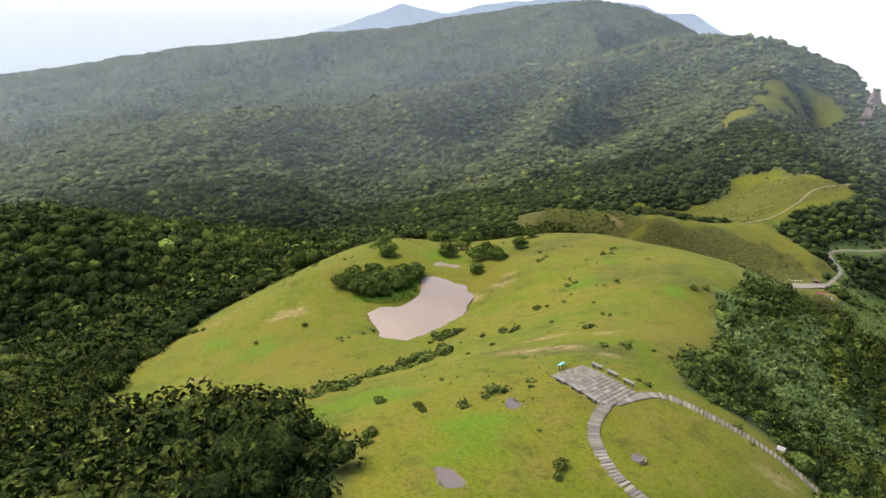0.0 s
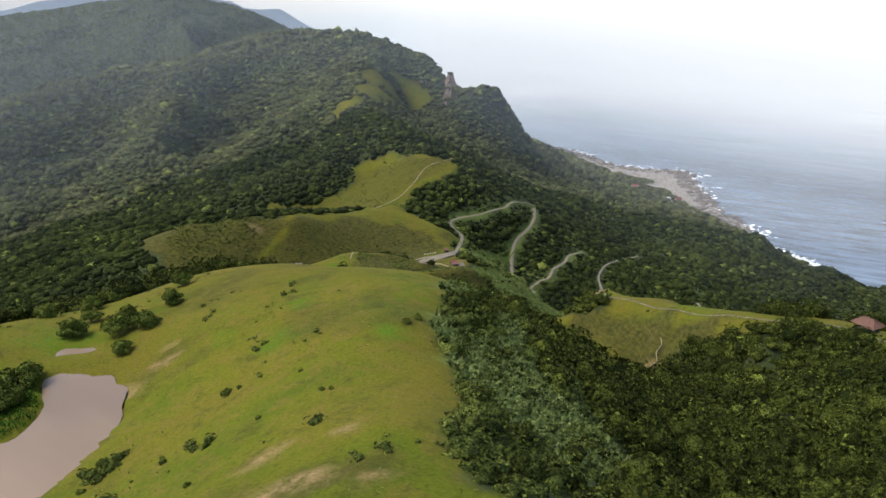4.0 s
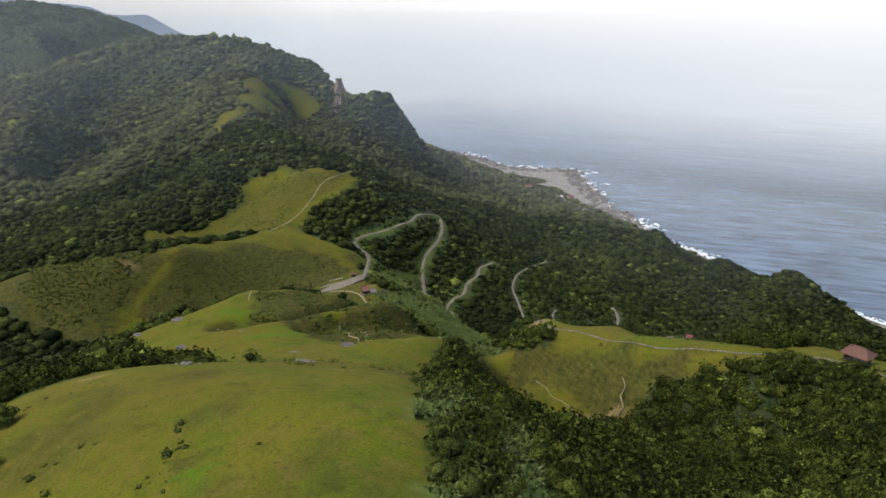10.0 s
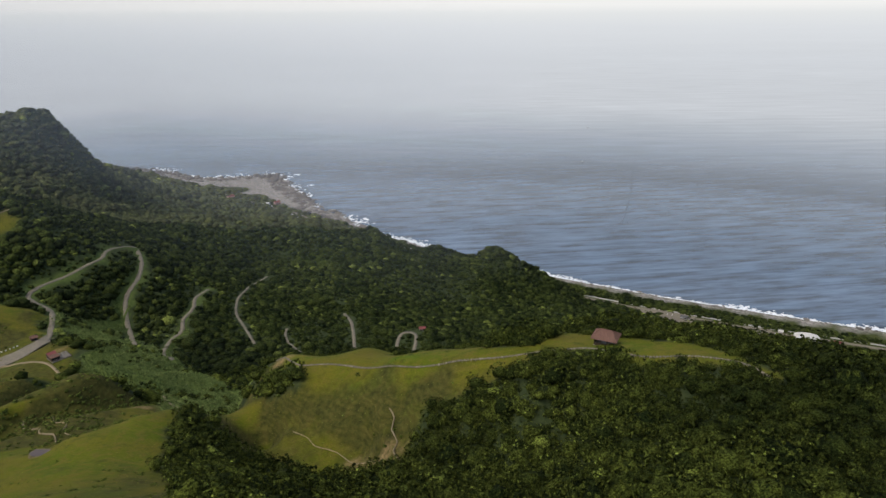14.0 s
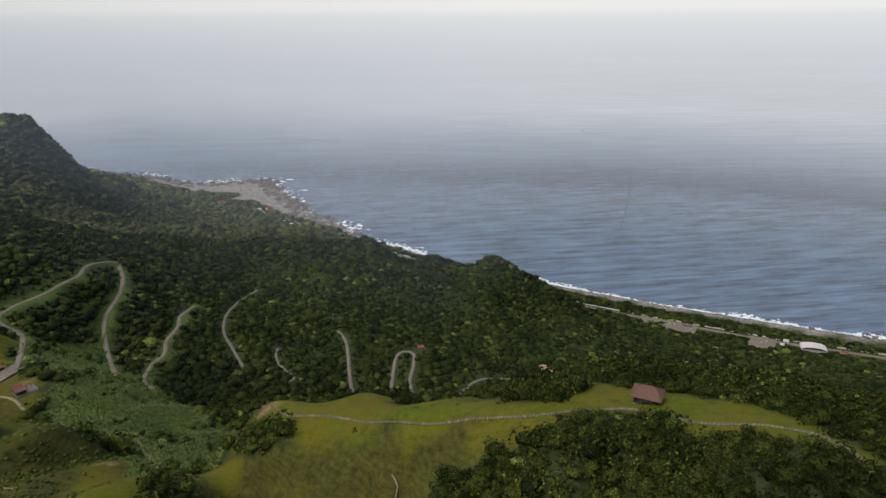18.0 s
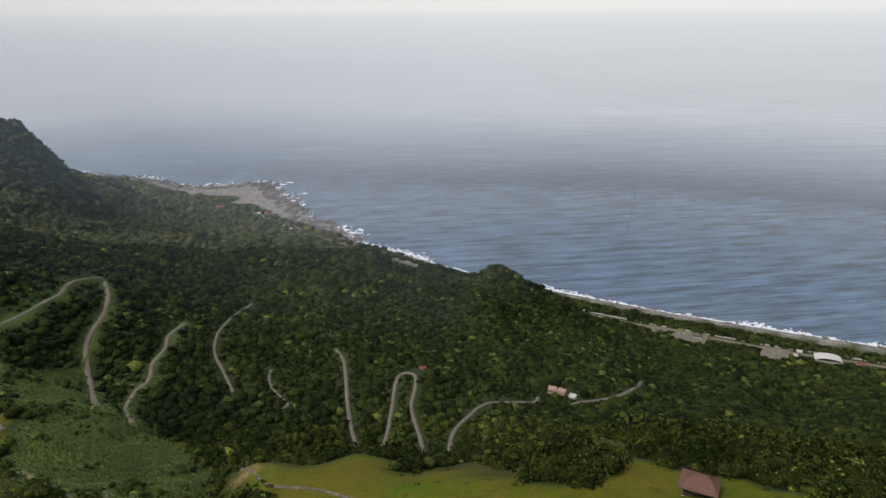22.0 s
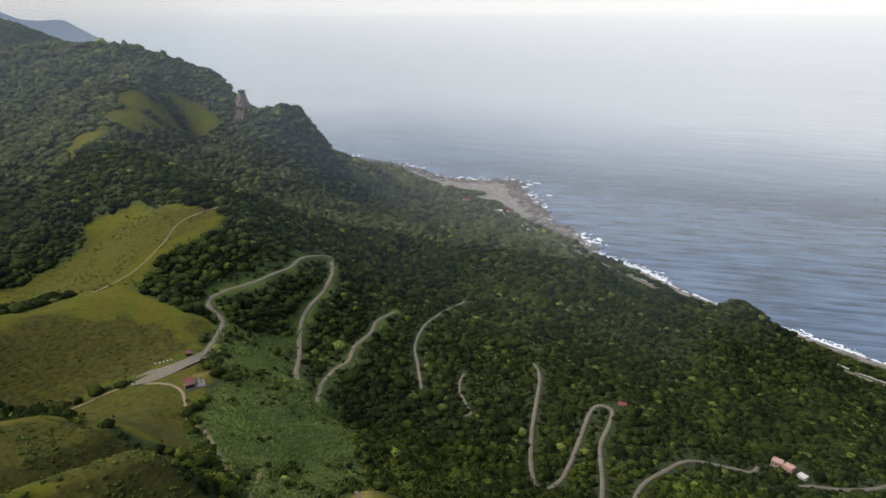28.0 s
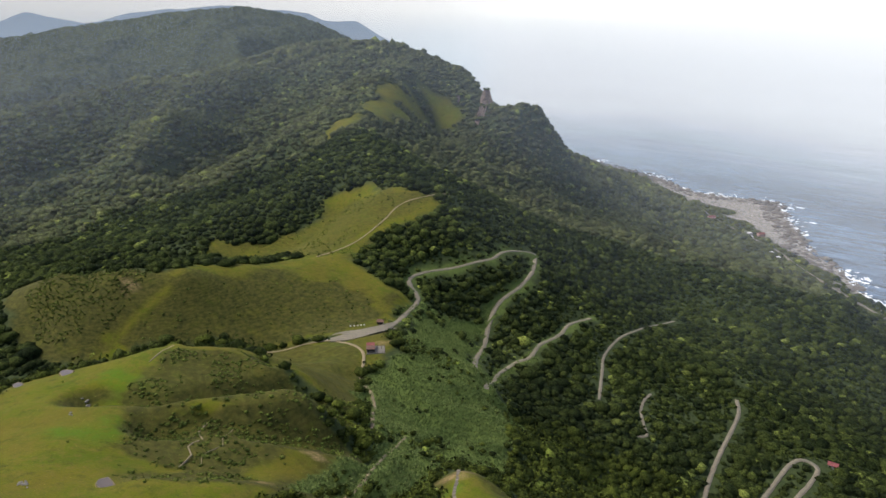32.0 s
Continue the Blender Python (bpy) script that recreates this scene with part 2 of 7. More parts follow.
def surface_weights():
    n = len(STATION)
    a = np.zeros((n + 3, n + 3))
    a[:n, :n] = basis(STATION, STATION) - np.eye(n) * 1.5
    a[:n, n] = a[n, :n] = 1
    a[:n, n + 1:] = STATION[:, :2]
    a[n + 1:, :n] = STATION[:, :2].T
    return np.linalg.solve(a, np.concatenate([STATION[:, 2], np.zeros(3)]))


WEIGHT = surface_weights()


def lattice(ix, iy, seed):
    h = (ix * 374761393 + iy * 668265263 + seed * 974634733) & 0xFFFFFFFF
    h = ((h ^ (h >> 13)) * 1274126177) & 0xFFFFFFFF
    return ((h ^ (h >> 16)) & 0xFFFF) / 32767.5 - 1.0


def value_noise(x, y, seed):
    fx, fy = np.floor(x), np.floor(y)
    ix, iy = fx.astype(np.int64), fy.astype(np.int64)
    u, v = x - fx, y - fy
    u, v = u * u * (3 - 2 * u), v * v * (3 - 2 * v)
    a, b = lattice(ix, iy, seed), lattice(ix + 1, iy, seed)
    c, d = lattice(ix, iy + 1, seed), lattice(ix + 1, iy + 1, seed)
    return (a * (1 - u) + b * u) * (1 - v) + (c * (1 - u) + d * u) * v


def fbm(x, y, scale, octaves=4, seed=0):
    total, amp = 0.0, 1.0
    for k in range(octaves):
        total = total + amp * value_noise(x / scale * 2 ** k + 17.3 * k, y / scale * 2 ** k - 9.1 * k, seed + k)
        amp *= 0.5
    return total


def smoothstep(a, b, x):
    t = np.clip((x - a) / (b - a), 0, 1)
    return t * t * (3 - 2 * t)


def ridged(x, y, scale, seed):
    return 1 - 2 * np.abs(fbm(x, y, scale, 3, seed)).clip(0, 1)


def land(x, y):
    """Height of the bare ground, for arrays of x and y."""
    x, y = np.asarray(x, float).ravel(), np.asarray(y, float).ravel()
    z = np.empty(len(x))
    n = len(STATION)
    for i in range(0, len(x), 20000):
        p = np.stack([x[i:i + 20000], y[i:i + 20000]], 1)
        z[i:i + 20000] = basis(p, STATION) @ WEIGHT[:n] + WEIGHT[n] + p @ WEIGHT[n + 1:]
    reach = np.hypot(x + 50, y - 100)
    rough = smoothstep(350, 1300, reach) * smoothstep(20, 140, z)
    crest = np.full(len(x), 1e9)
    for key in ("summit", "knob", "second_ridge", "massif", "wooded_top"):
        for (ax, ay, az), (bx, by, bz) in zip(LAND[key], LAND[key][1:]):
            k = np.clip(((x - ax) * (bx - ax) + (y - ay) * (by - ay)) / ((bx - ax) ** 2 + (by - ay) ** 2 + 1e-9), 0, 1)
            crest = np.minimum(crest, np.hypot(x - ax - k * (bx - ax), y - ay - k * (by - ay)))
    rough = rough * (0.15 + 0.85 * smoothstep(10, 140, crest))
    rough = rough * (1 - 0.3 * smoothstep(1700, 2300, reach))
    z = z + rough * ((12 + 26 * smoothstep(1500, 2100, reach)) * (ridged(1.25 * x + 0.35 * y, 0.55 * y - 0.2 * x, 300, 5) - 0.35) + 13 * (ridged(1.2 * x + 0.3 * y, 0.6 * y, 125, 15) - 0.3) + 4 * fbm(x, y, 60, 3, 9)) * smoothstep(20, 160, np.hypot(x + 760, y - 1090))
    z = z + 5.5 * (ridged(x, y, 62, 33) - 0.45) * smoothstep(150, 80, np.hypot(x + 180, y - 335)) * smoothstep(25, 60, np.hypot(x + 270, y - 360))
    z = z + 0.5 * fbm(x, y, 23, 3, 21) * smoothstep(3, 12, z)
    pond = smoothstep(1.25, 0.85, np.hypot((x + 58) / 17, (y + 75) / 17))
    return z - 0.3 * pond


# ---- ground mesh: fine under the drone, coarser towards the far hills ----
def spaced(a, b, near_a, near_b, fine, growth):
    mid = list(np.arange(near_a, near_b + fine / 2, fine))
    lo, step = [near_a], fine
    while lo[-1] > a:
        step *= growth
        lo.append(lo[-1] - min(step, 28))
    hi, step = [near_b], fine
    while hi[-1] < b:
        step *= growth
        hi.append(hi[-1] + min(step, 28))
    return np.array(lo[:0:-1] + mid + hi[1:])


GX = spaced(-4300, 2300, -300, 110, 2.4, 1.03)
GY = spaced(-1800, 3300, -160, 270, 2.4, 1.03)
GRID_X, GRID_Y = np.meshgrid(GX, GY)
GRID_Z = land(GRID_X, GRID_Y).reshape(GRID_X.shape)


def inside(x, y, outline):
    """Which of the points lie inside the closed outline."""
    res = np.zeros(len(x), bool)
    for (ax, ay), (bx, by) in zip(outline, outline[1:] + outline[:1]):
        hit = (ay > y) != (by > y)
        res ^= hit & (x < (bx - ax) * (y - ay) / (by - ay + 1e-12) + ax)
    return res


def ground_at(x, y):
    """Height of the ground mesh at one spot."""
    i = int(np.clip(np.searchsorted(GX, x) - 1, 0, len(GX) - 2))
    j = int(np.clip(np.searchsorted(GY, y) - 1, 0, len(GY) - 2))
    u, v = (x - GX[i]) / (GX[i + 1] - GX[i]), (y - GY[j]) / (GY[j + 1] - GY[j])
    a, b, c, d = GRID_Z[j, i], GRID_Z[j, i + 1], GRID_Z[j + 1, i], GRID_Z[j + 1, i + 1]
    return float((a * (1 - u) + b * u) * (1 - v) + (c * (1 - u) + d * u) * v)


# two hollows that part the lobes of the lower pasture
def carve(line, wide, depth):
    global GRID_Z
    best = np.full(GRID_X.shape, 1e9)
    for (ax, ay), (bx, by) in zip(line, line[1:]):
        k = np.clip(((GRID_X - ax) * (bx - ax) + (GRID_Y - ay) * (by - ay)) / ((bx - ax) ** 2 + (by - ay) ** 2), 0, 1)
        best = np.minimum(best, np.hypot(GRID_X - ax - k * (bx - ax), GRID_Y - ay - k * (by - ay)))
    GRID_Z = GRID_Z - depth * smoothstep(wide, 0, best)


carve([(-226, 165), (-202, 184), (-200, 212), (-198, 248)], 17, 9.0)
carve([(-176, 170), (-166, 190), (-154, 206), (-144, 226), (-142, 244)], 14, 7.5)

# ravine and ribs on the slope above the coast
carve([(560, 960), (470, 800), (390, 650), (290, 480)], 90, 22)
carve([(440, 1040), (400, 880), (350, 730), (285, 560)], 80, -16)
carve([(300, 900), (270, 760), (250, 640)], 60, 12)
carve([(200, 900), (190, 760), (185, 640)], 60, -9)
carve([(-130, 980), (-150, 820), (-140, 700)], 70, -10)
carve([(20, 980), (10, 840), (20, 720)], 60, 10)


# ---- materials ----
def shader(name, rough=0.8, metallic=0.0):
    """A new node material: the material, its tree and its surface node."""
    m = bpy.data.materials.new(name)
    m.use_nodes = True
    b = m.node_tree.nodes["Principled BSDF"]
    b.inputs["Roughness"].default_value, b.inputs["Metallic"].default_value = rough, metallic
    b.inputs["Specular IOR Level"].default_value = 0.25
    return m, m.node_tree, b


def place_node(tree, space="world"):
    if space == "world":
        return tree.nodes.new("ShaderNodeNewGeometry").outputs["Position"]
    return tree.nodes.new("ShaderNodeTexCoord").outputs["Object"]


def noise_out(tree, where, size, detail=4.0, rough=0.55, stretch=None):
    """Noise whose grains are about so many metres wide."""
    if stretch:
        k = tree.nodes.new("ShaderNodeMapping")
        k.inputs["Scale"].default_value = stretch
        tree.links.new(where, k.inputs["Vector"])
        where = k.outputs[0]
    n = tree.nodes.new("ShaderNodeTexNoise")
    n.inputs["Scale"].default_value, n.inputs["Detail"].default_value, n.inputs["Roughness"].default_value = 1.0 / size, detail, rough
    tree.links.new(where, n.inputs["Vector"])
    return n.outputs["Fac"]


def ramp(tree, fac, *stops):
    """Colours or greys along a factor: (position, colour)."""
    r = tree.nodes.new("ShaderNodeValToRGB")
    while len(r.color_ramp.elements) < len(stops):
        r.color_ramp.elements.new(0.5)
    for e, (at, c) in zip(r.color_ramp.elements, stops):
        e.position = at
        e.color = (*c, 1) if isinstance(c, tuple) else (c, c, c, 1)
    tree.links.new(fac, r.inputs[0])
    return r.outputs[0]


def blend(tree, fac, a, b, mode="MIX"):
    n = tree.nodes.new("ShaderNodeMix")
    n.data_type, n.blend_type = "RGBA", mode
    for socket, value in ((n.inputs[0], fac), (n.inputs[6], a), (n.inputs[7], b)):
        if hasattr(value, "is_linked"):
            tree.links.new(value, socket)
        elif isinstance(value, tuple):
            socket.default_value = (*value, 1)
        elif socket.type == "RGBA":
            socket.default_value = (value, value, value, 1)
        else:
            socket.default_value = value
    return n.outputs[2]


def maths(tree, op, a, b=0.0):
    n = tree.nodes.new("ShaderNodeMath")
    n.operation = op
    for socket, value in ((n.inputs[0], a), (n.inputs[1], b)):
        if hasattr(value, "is_linked"):
            tree.links.new(value, socket)
        else:
            socket.default_value = value
    return n.outputs[0]


def relief(tree, bsdf, height, depth, strength=1.0):
    n = tree.nodes.new("ShaderNodeBump")
    n.inputs["Strength"].default_value, n.inputs["Distance"].default_value = strength, depth
    tree.links.new(height, n.inputs["Height"])
    tree.links.new(n.outputs[0], bsdf.inputs["Normal"])


def mottled(name, dark, light, size=0.4, rough=0.8, depth=0.01, space="object", metallic=0.0, pieces=False):
    """Paint, stone, timber and the like: two tones at two scales, and fine relief."""
    m, t, b = shader(name, rough, metallic)
    p = place_node(t, space)
    c = ramp(t, noise_out(t, p, size), (0.3, dark), (0.7, light))
    c = blend(t, ramp(t, noise_out(t, p, size * 6, 3), (0.35, 0.0), (0.75, 0.6)), c, dark)
    if pieces:
        o = t.nodes.new("ShaderNodeObjectInfo")
        c = blend(t, 1.0, c, ramp(t, o.outputs["Random"], (0.0, 0.6), (0.8, 1.0), (1.0, 1.3)), "MULTIPLY")
    t.links.new(c, b.inputs["Base Color"])
    if depth:
        relief(t, b, noise_out(t, p, size * 0.5), depth)
    return m


def ground_material():
    m, t, b = shader("hill_ground", 0.95)
    b.inputs["Specular IOR Level"].default_value = 0.1
    p = place_node(t)
    a = t.nodes.new("ShaderNodeVertexColor")
    a.layer_name = "cover"
    s = t.nodes.new("ShaderNodeSeparateColor")
    t.links.new(a.outputs[0], s.inputs[0])
    grass, silver, bare = s.outputs
    tone = t.nodes.new("ShaderNodeVertexColor")
    tone.layer_name = "tone"
    s2 = t.nodes.new("ShaderNodeSeparateColor")
    t.links.new(tone.outputs[0], s2.inputs[0])
    dry_shade, lush, shore = s2.outputs
    wide, mid, fine = noise_out(t, p, 22, 4), noise_out(t, p, 3.5, 5, 0.65), noise_out(t, p, 0.45, 4, 0.7)
    turf = ramp(t, wide, (0.28, (0.060, 0.090, 0.005)), (0.45, (0.090, 0.108, 0.007)), (0.6, (0.110, 0.110, 0.010)), (0.75, (0.110, 0.098, 0.013)))
    turf = blend(t, ramp(t, mid, (0.46, 0.0), (0.64, 0.75)), turf, (0.128, 0.106, 0.022))
    turf = blend(t, ramp(t, noise_out(t, p, 1.4, 5, 0.7), (0.55, 0.0), (0.66, 0.6)), turf, (0.046, 0.058, 0.007))
    turf = blend(t, ramp(t, noise_out(t, p, 6.5, 6, 0.7), (0.53, 0.0), (0.68, 0.85)), turf, (0.052, 0.058, 0.009))
    turf = blend(t, ramp(t, noise_out(t, p, 45, 5, 0.6), (0.46, 0.0), (0.66, 0.5)), turf, (0.112, 0.092, 0.014))
    turf = blend(t, maths(t, "MULTIPLY", lush, ramp(t, mid, (0.35, 0.1), (0.58, 0.95))), turf, (0.064, 0.122, 0.006))
    # dark brown of dried growth, which also carries shade on the steep faces
    brown = ramp(t, mid, (0.34, (0.032, 0.035, 0.010)), (0.52, (0.056, 0.056, 0.014)), (0.72, (0.086, 0.074, 0.021)))
    turf = blend(t, maths(t, "MULTIPLY", dry_shade, ramp(t, noise_out(t, p, 9, 5, 0.65), (0.22, 0.5), (0.5, 1.0))), turf, brown)
    turf = blend(t, 1.0, turf, ramp(t, fine, (0.25, 0.62), (0.7, 1.18)), "MULTIPLY")
    up = t.nodes.new("ShaderNodeSeparateXYZ")
    t.links.new(p, up.inputs[0])
    tread = maths(t, "SINE", maths(t, "ADD", maths(t, "MULTIPLY", up.outputs[2], 3.1), maths(t, "MULTIPLY", noise_out(t, p, 11, 4, 0.6), 26.0)))
    tread = ramp(t, maths(t, "ADD", maths(t, "MULTIPLY", tread, 0.5), 0.5), (0.1, 0.8), (0.5, 1.0), (0.9, 1.2))
    turf = blend(t, maths(t, "MULTIPLY", dry_shade, 0.6), turf, blend(t, 1.0, turf, tread, "MULTIPLY"))
    turf = blend(t, 1.0, turf, (0.88, 0.885, 0.76), "MULTIPLY")
    floor_c = ramp(t, mid, (0.3, (0.017, 0.025, 0.010)), (0.7, (0.044, 0.058, 0.020)))
    pale = ramp(t, noise_out(t, p, 2.5, 5, 0.7), (0.3, (0.050, 0.078, 0.016)), (0.7, (0.130, 0.168, 0.040)))
    soil = ramp(t, fine, (0.3, (0.15, 0.105, 0.045)), (0.7, (0.27, 0.19, 0.10)))
    rock = ramp(t, noise_out(t, p, 7, 6, 0.7), (0.35, (0.07, 0.067, 0.063)), (0.5, (0.20, 0.188, 0.17)), (0.68, (0.34, 0.32, 0.295)))
    c = blend(t, grass, floor_c, turf)
    c = blend(t, silver, c, pale)
    c = blend(t, maths(t, "MULTIPLY", bare, ramp(t, noise_out(t, p, 1.6, 5, 0.7), (0.38, 0.15), (0.62, 0.95))), c, soil)
    c = blend(t, shore, c, rock)
    t.links.new(c, b.inputs["Base Color"])
    h = maths(t, "ADD", maths(t, "MULTIPLY", mid, 0.5), maths(t, "MULTIPLY", fine, 0.25))
    relief(t, b, h, 0.7, 0.6)
    return m


def leaf_material(name, deep, middle, bright, spark, grain=0.5, low=0.18, high=1.75):
    """Foliage: every crown its own green, with leaf clumps in relief and the shade between them put into the colour."""
    m, t, b = shader(name, 0.9)
    b.inputs["Specular IOR Level"].default_value = 0.03
    p = place_node(t)
    g = t.nodes.new("ShaderNodeNewGeometry")
    isle = g.outputs["Random Per Island"]
    c = ramp(t, isle, (0.0, deep), (0.35, middle), (0.75, bright), (0.96, bright), (0.985, spark))
    c = blend(t, ramp(t, noise_out(t, p, 70, 5, 0.65), (0.42, 0.0), (0.66, 0.8)), c, deep)
    c = blend(t, ramp(t, noise_out(t, p, 17, 4), (0.52, 0.0), (0.75, 0.6)), c, bright)
    leaf = noise_out(t, p, grain, 5, 0.75)
    # hollows of the relief darkened and tops lightened in the colour
    c = blend(t, 1.0, c, ramp(t, leaf, (0.39, low), (0.5, 0.82), (0.61, high)), "MULTIPLY")
    t.links.new(c, b.inputs["Base Color"])
    relief(t, b, leaf, grain * 1.2, 0.9)
    return m


def sea_material():
    """Open water: long low swell lines whose light and dark are also put into the colour, finer chop and broad streaks
    of smoother and rougher water.
    """
    m, t, b = shader("sea_water", 0.2)
    b.inputs["Specular IOR Level"].default_value, b.inputs["IOR"].default_value = 0.5, 1.4
    p = place_node(t)
    turned = t.nodes.new("ShaderNodeMapping")
    turned.inputs["Rotation"].default_value = (0, 0, radians(-8))
    t.links.new(p, turned.inputs["Vector"])
    q = turned.outputs[0]
    swell = noise_out(t, q, 26, 5, 0.62, (0.16, 1.0, 1.0))
    chop = noise_out(t, q, 8, 3, 0.6, (0.3, 1.0, 1.0))
    streak = noise_out(t, q, 420, 4, 0.6, (0.22, 1.0, 1.0))
    c = blend(t, ramp(t, streak, (0.3, 0.0), (0.7, 1.0)), (0.046, 0.084, 0.140), (0.074, 0.108, 0.158))
    # light and dark of the swell painted into the colour
    c = blend(t, 1.0, c, ramp(t, swell, (0.36, 0.5), (0.64, 1.5)), "MULTIPLY")
    t.links.new(c, b.inputs["Base Color"])
    t.links.new(ramp(t, streak, (0.3, 0.10), (0.7, 0.2)), b.inputs["Roughness"])
    relief(t, b, maths(t, "ADD", swell, maths(t, "MULTIPLY", chop, 0.18)), 0.3)
    return m


def water_material(name, base, wave, depth, rough):
    m, t, b = shader(name, rough)
    b.inputs["Specular IOR Level"].default_value = 0.5
    b.inputs["IOR"].default_value = 1.33
    p = place_node(t)
    swell = noise_out(t, p, wave, 3, 0.5, (0.35, 1.0, 1.0))
    chop = noise_out(t, p, wave * 0.25, 4, 0.6, (0.5, 1.0, 1.0))
    c = blend(t, ramp(t, noise_out(t, p, wave * 14, 3, 0.5, (0.3, 1, 1)), (0.35, 0.0), (0.7, 1.0)), base, tuple(v * 1.35 for v in base))
    t.links.new(c, b.inputs["Base Color"])
    relief(t, b, maths(t, "ADD", swell, maths(t, "MULTIPLY", chop, 0.3)), depth)
    return m


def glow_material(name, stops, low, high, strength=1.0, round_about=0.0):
    """Sky and haze as a glowing surface: an emitted colour that changes with height."""
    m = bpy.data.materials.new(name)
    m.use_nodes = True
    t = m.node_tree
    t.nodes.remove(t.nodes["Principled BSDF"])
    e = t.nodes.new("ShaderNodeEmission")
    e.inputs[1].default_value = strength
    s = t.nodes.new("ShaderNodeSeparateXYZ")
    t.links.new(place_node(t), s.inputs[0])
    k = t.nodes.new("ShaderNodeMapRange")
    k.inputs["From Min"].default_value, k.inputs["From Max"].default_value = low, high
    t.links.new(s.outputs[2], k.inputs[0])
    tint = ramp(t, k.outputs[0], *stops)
    # dimmer towards the west, to stay below white at the higher exposure
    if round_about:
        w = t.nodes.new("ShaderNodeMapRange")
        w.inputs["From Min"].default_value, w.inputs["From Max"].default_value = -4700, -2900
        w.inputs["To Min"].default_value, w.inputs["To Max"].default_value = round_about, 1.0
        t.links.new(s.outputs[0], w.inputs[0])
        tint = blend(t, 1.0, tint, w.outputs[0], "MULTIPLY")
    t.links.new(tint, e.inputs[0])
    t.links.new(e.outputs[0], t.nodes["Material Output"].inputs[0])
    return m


GROUND = ground_material()
CANOPY = leaf_material("forest_leaves", (0.011, 0.017, 0.005), (0.033, 0.044, 0.009), (0.076, 0.094, 0.016), (0.20, 0.25, 0.045))
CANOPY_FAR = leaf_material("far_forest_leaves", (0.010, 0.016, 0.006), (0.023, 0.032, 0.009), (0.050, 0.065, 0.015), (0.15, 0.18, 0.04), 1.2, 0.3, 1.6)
# hill and mountain leaves run lighter and greyer: haze put into the colour
CANOPY_HILL_HAZED = leaf_material("hazed_hill_forest_leaves", (0.044, 0.049, 0.024), (0.070, 0.078, 0.033), (0.100, 0.112, 0.042), (0.18, 0.21, 0.05), 1.8, 0.45, 1.5)
CANOPY_MOUNTAIN_HAZED = leaf_material("hazed_mountain_forest_leaves", (0.034, 0.044, 0.022), (0.052, 0.064, 0.030), (0.078, 0.090, 0.038), (0.11, 0.125, 0.05), 9.0, 0.4, 1.5)
SCAR = mottled("red_rock", (0.13, 0.10, 0.08), (0.29, 0.215, 0.165), 5.0, 0.9, 0.5, "world")
SHRUB = leaf_material("shrub_leaves", (0.032, 0.046, 0.011), (0.062, 0.082, 0.017), (0.102, 0.128, 0.026), (0.15, 0.18, 0.04), 0.3)
BUSH_LEAVES = leaf_material("bush_leaves", (0.052, 0.076, 0.016), (0.098, 0.128, 0.023), (0.150, 0.180, 0.033), (0.18, 0.21, 0.04), 0.25)
SILVERGRASS = leaf_material("silvergrass_blades", (0.062, 0.094, 0.026), (0.098, 0.136, 0.038), (0.142, 0.180, 0.058), (0.22, 0.24, 0.10), 0.6, 0.35, 1.55)
TUSSOCK = leaf_material("tussock_blades", (0.07, 0.085, 0.018), (0.12, 0.135, 0.025), (0.17, 0.165, 0.035), (0.24, 0.21, 0.07), 0.2)
REED = leaf_material("reed_blades", (0.035, 0.085, 0.010), (0.055, 0.125, 0.012), (0.08, 0.16, 0.018), (0.12, 0.2, 0.03), 0.3)
BARK = mottled("bark", (0.05, 0.04, 0.03), (0.14, 0.115, 0.09), 0.1, 0.9, 0.02)
SEA = sea_material()
MUDDY = water_material("muddy_water", (0.150, 0.112, 0.080), 1.5, 0.01, 0.16)
MUDDY.node_tree.nodes["Principled BSDF"].inputs["Specular IOR Level"].default_value = 0.3
POOL_WATER = water_material("pool_water", (0.075, 0.060, 0.050), 1.0, 0.01, 0.1)
FOAM = mottled("sea_foam", (0.45, 0.49, 0.52), (0.76, 0.79, 0.80), 1.5, 0.9, 0.05, "world")
ASPHALT = mottled("worn_road", (0.105, 0.093, 0.068), (0.19, 0.166, 0.122), 1.5, 0.9, 0.005, "world")
DIRT = mottled("trodden_earth", (0.14, 0.115, 0.065), (0.26, 0.205, 0.13), 0.8, 0.95, 0.02, "world")
STONE = mottled("paving_stone", (0.105, 0.09, 0.07), (0.185, 0.158, 0.122), 0.25, 0.85, 0.006, "object", pieces=True)
BENCH_STONE = mottled("bench_stone", (0.10, 0.092, 0.078), (0.19, 0.172, 0.148), 0.15, 0.85, 0.004)
BANK = mottled("earth_bank", (0.07, 0.065, 0.03), (0.16, 0.12, 0.06), 0.5, 0.95, 0.03, "world")
ROCK = mottled("shore_rock", (0.06, 0.055, 0.05), (0.20, 0.18, 0.155), 1.5, 0.9, 0.1, "world")
CONCRETE = mottled("concrete", (0.22, 0.215, 0.20), (0.38, 0.37, 0.35), 0.8, 0.85, 0.004)
ROOF_TILE = mottled("brown_roof_tiles", (0.085, 0.045, 0.033), (0.17, 0.09, 0.062), 0.35, 0.7, 0.015)
ROOF_RED = mottled("red_roof_sheet", (0.12, 0.032, 0.032), (0.20, 0.060, 0.055), 0.6, 0.6, 0.004)
ROOF_DARK = mottled("dark_roof_sheet", (0.05, 0.05, 0.052), (0.10, 0.10, 0.10), 0.6, 0.7, 0.004)
TIMBER = mottled("dark_timber", (0.035, 0.024, 0.018), (0.085, 0.058, 0.042), 0.2, 0.75, 0.006)
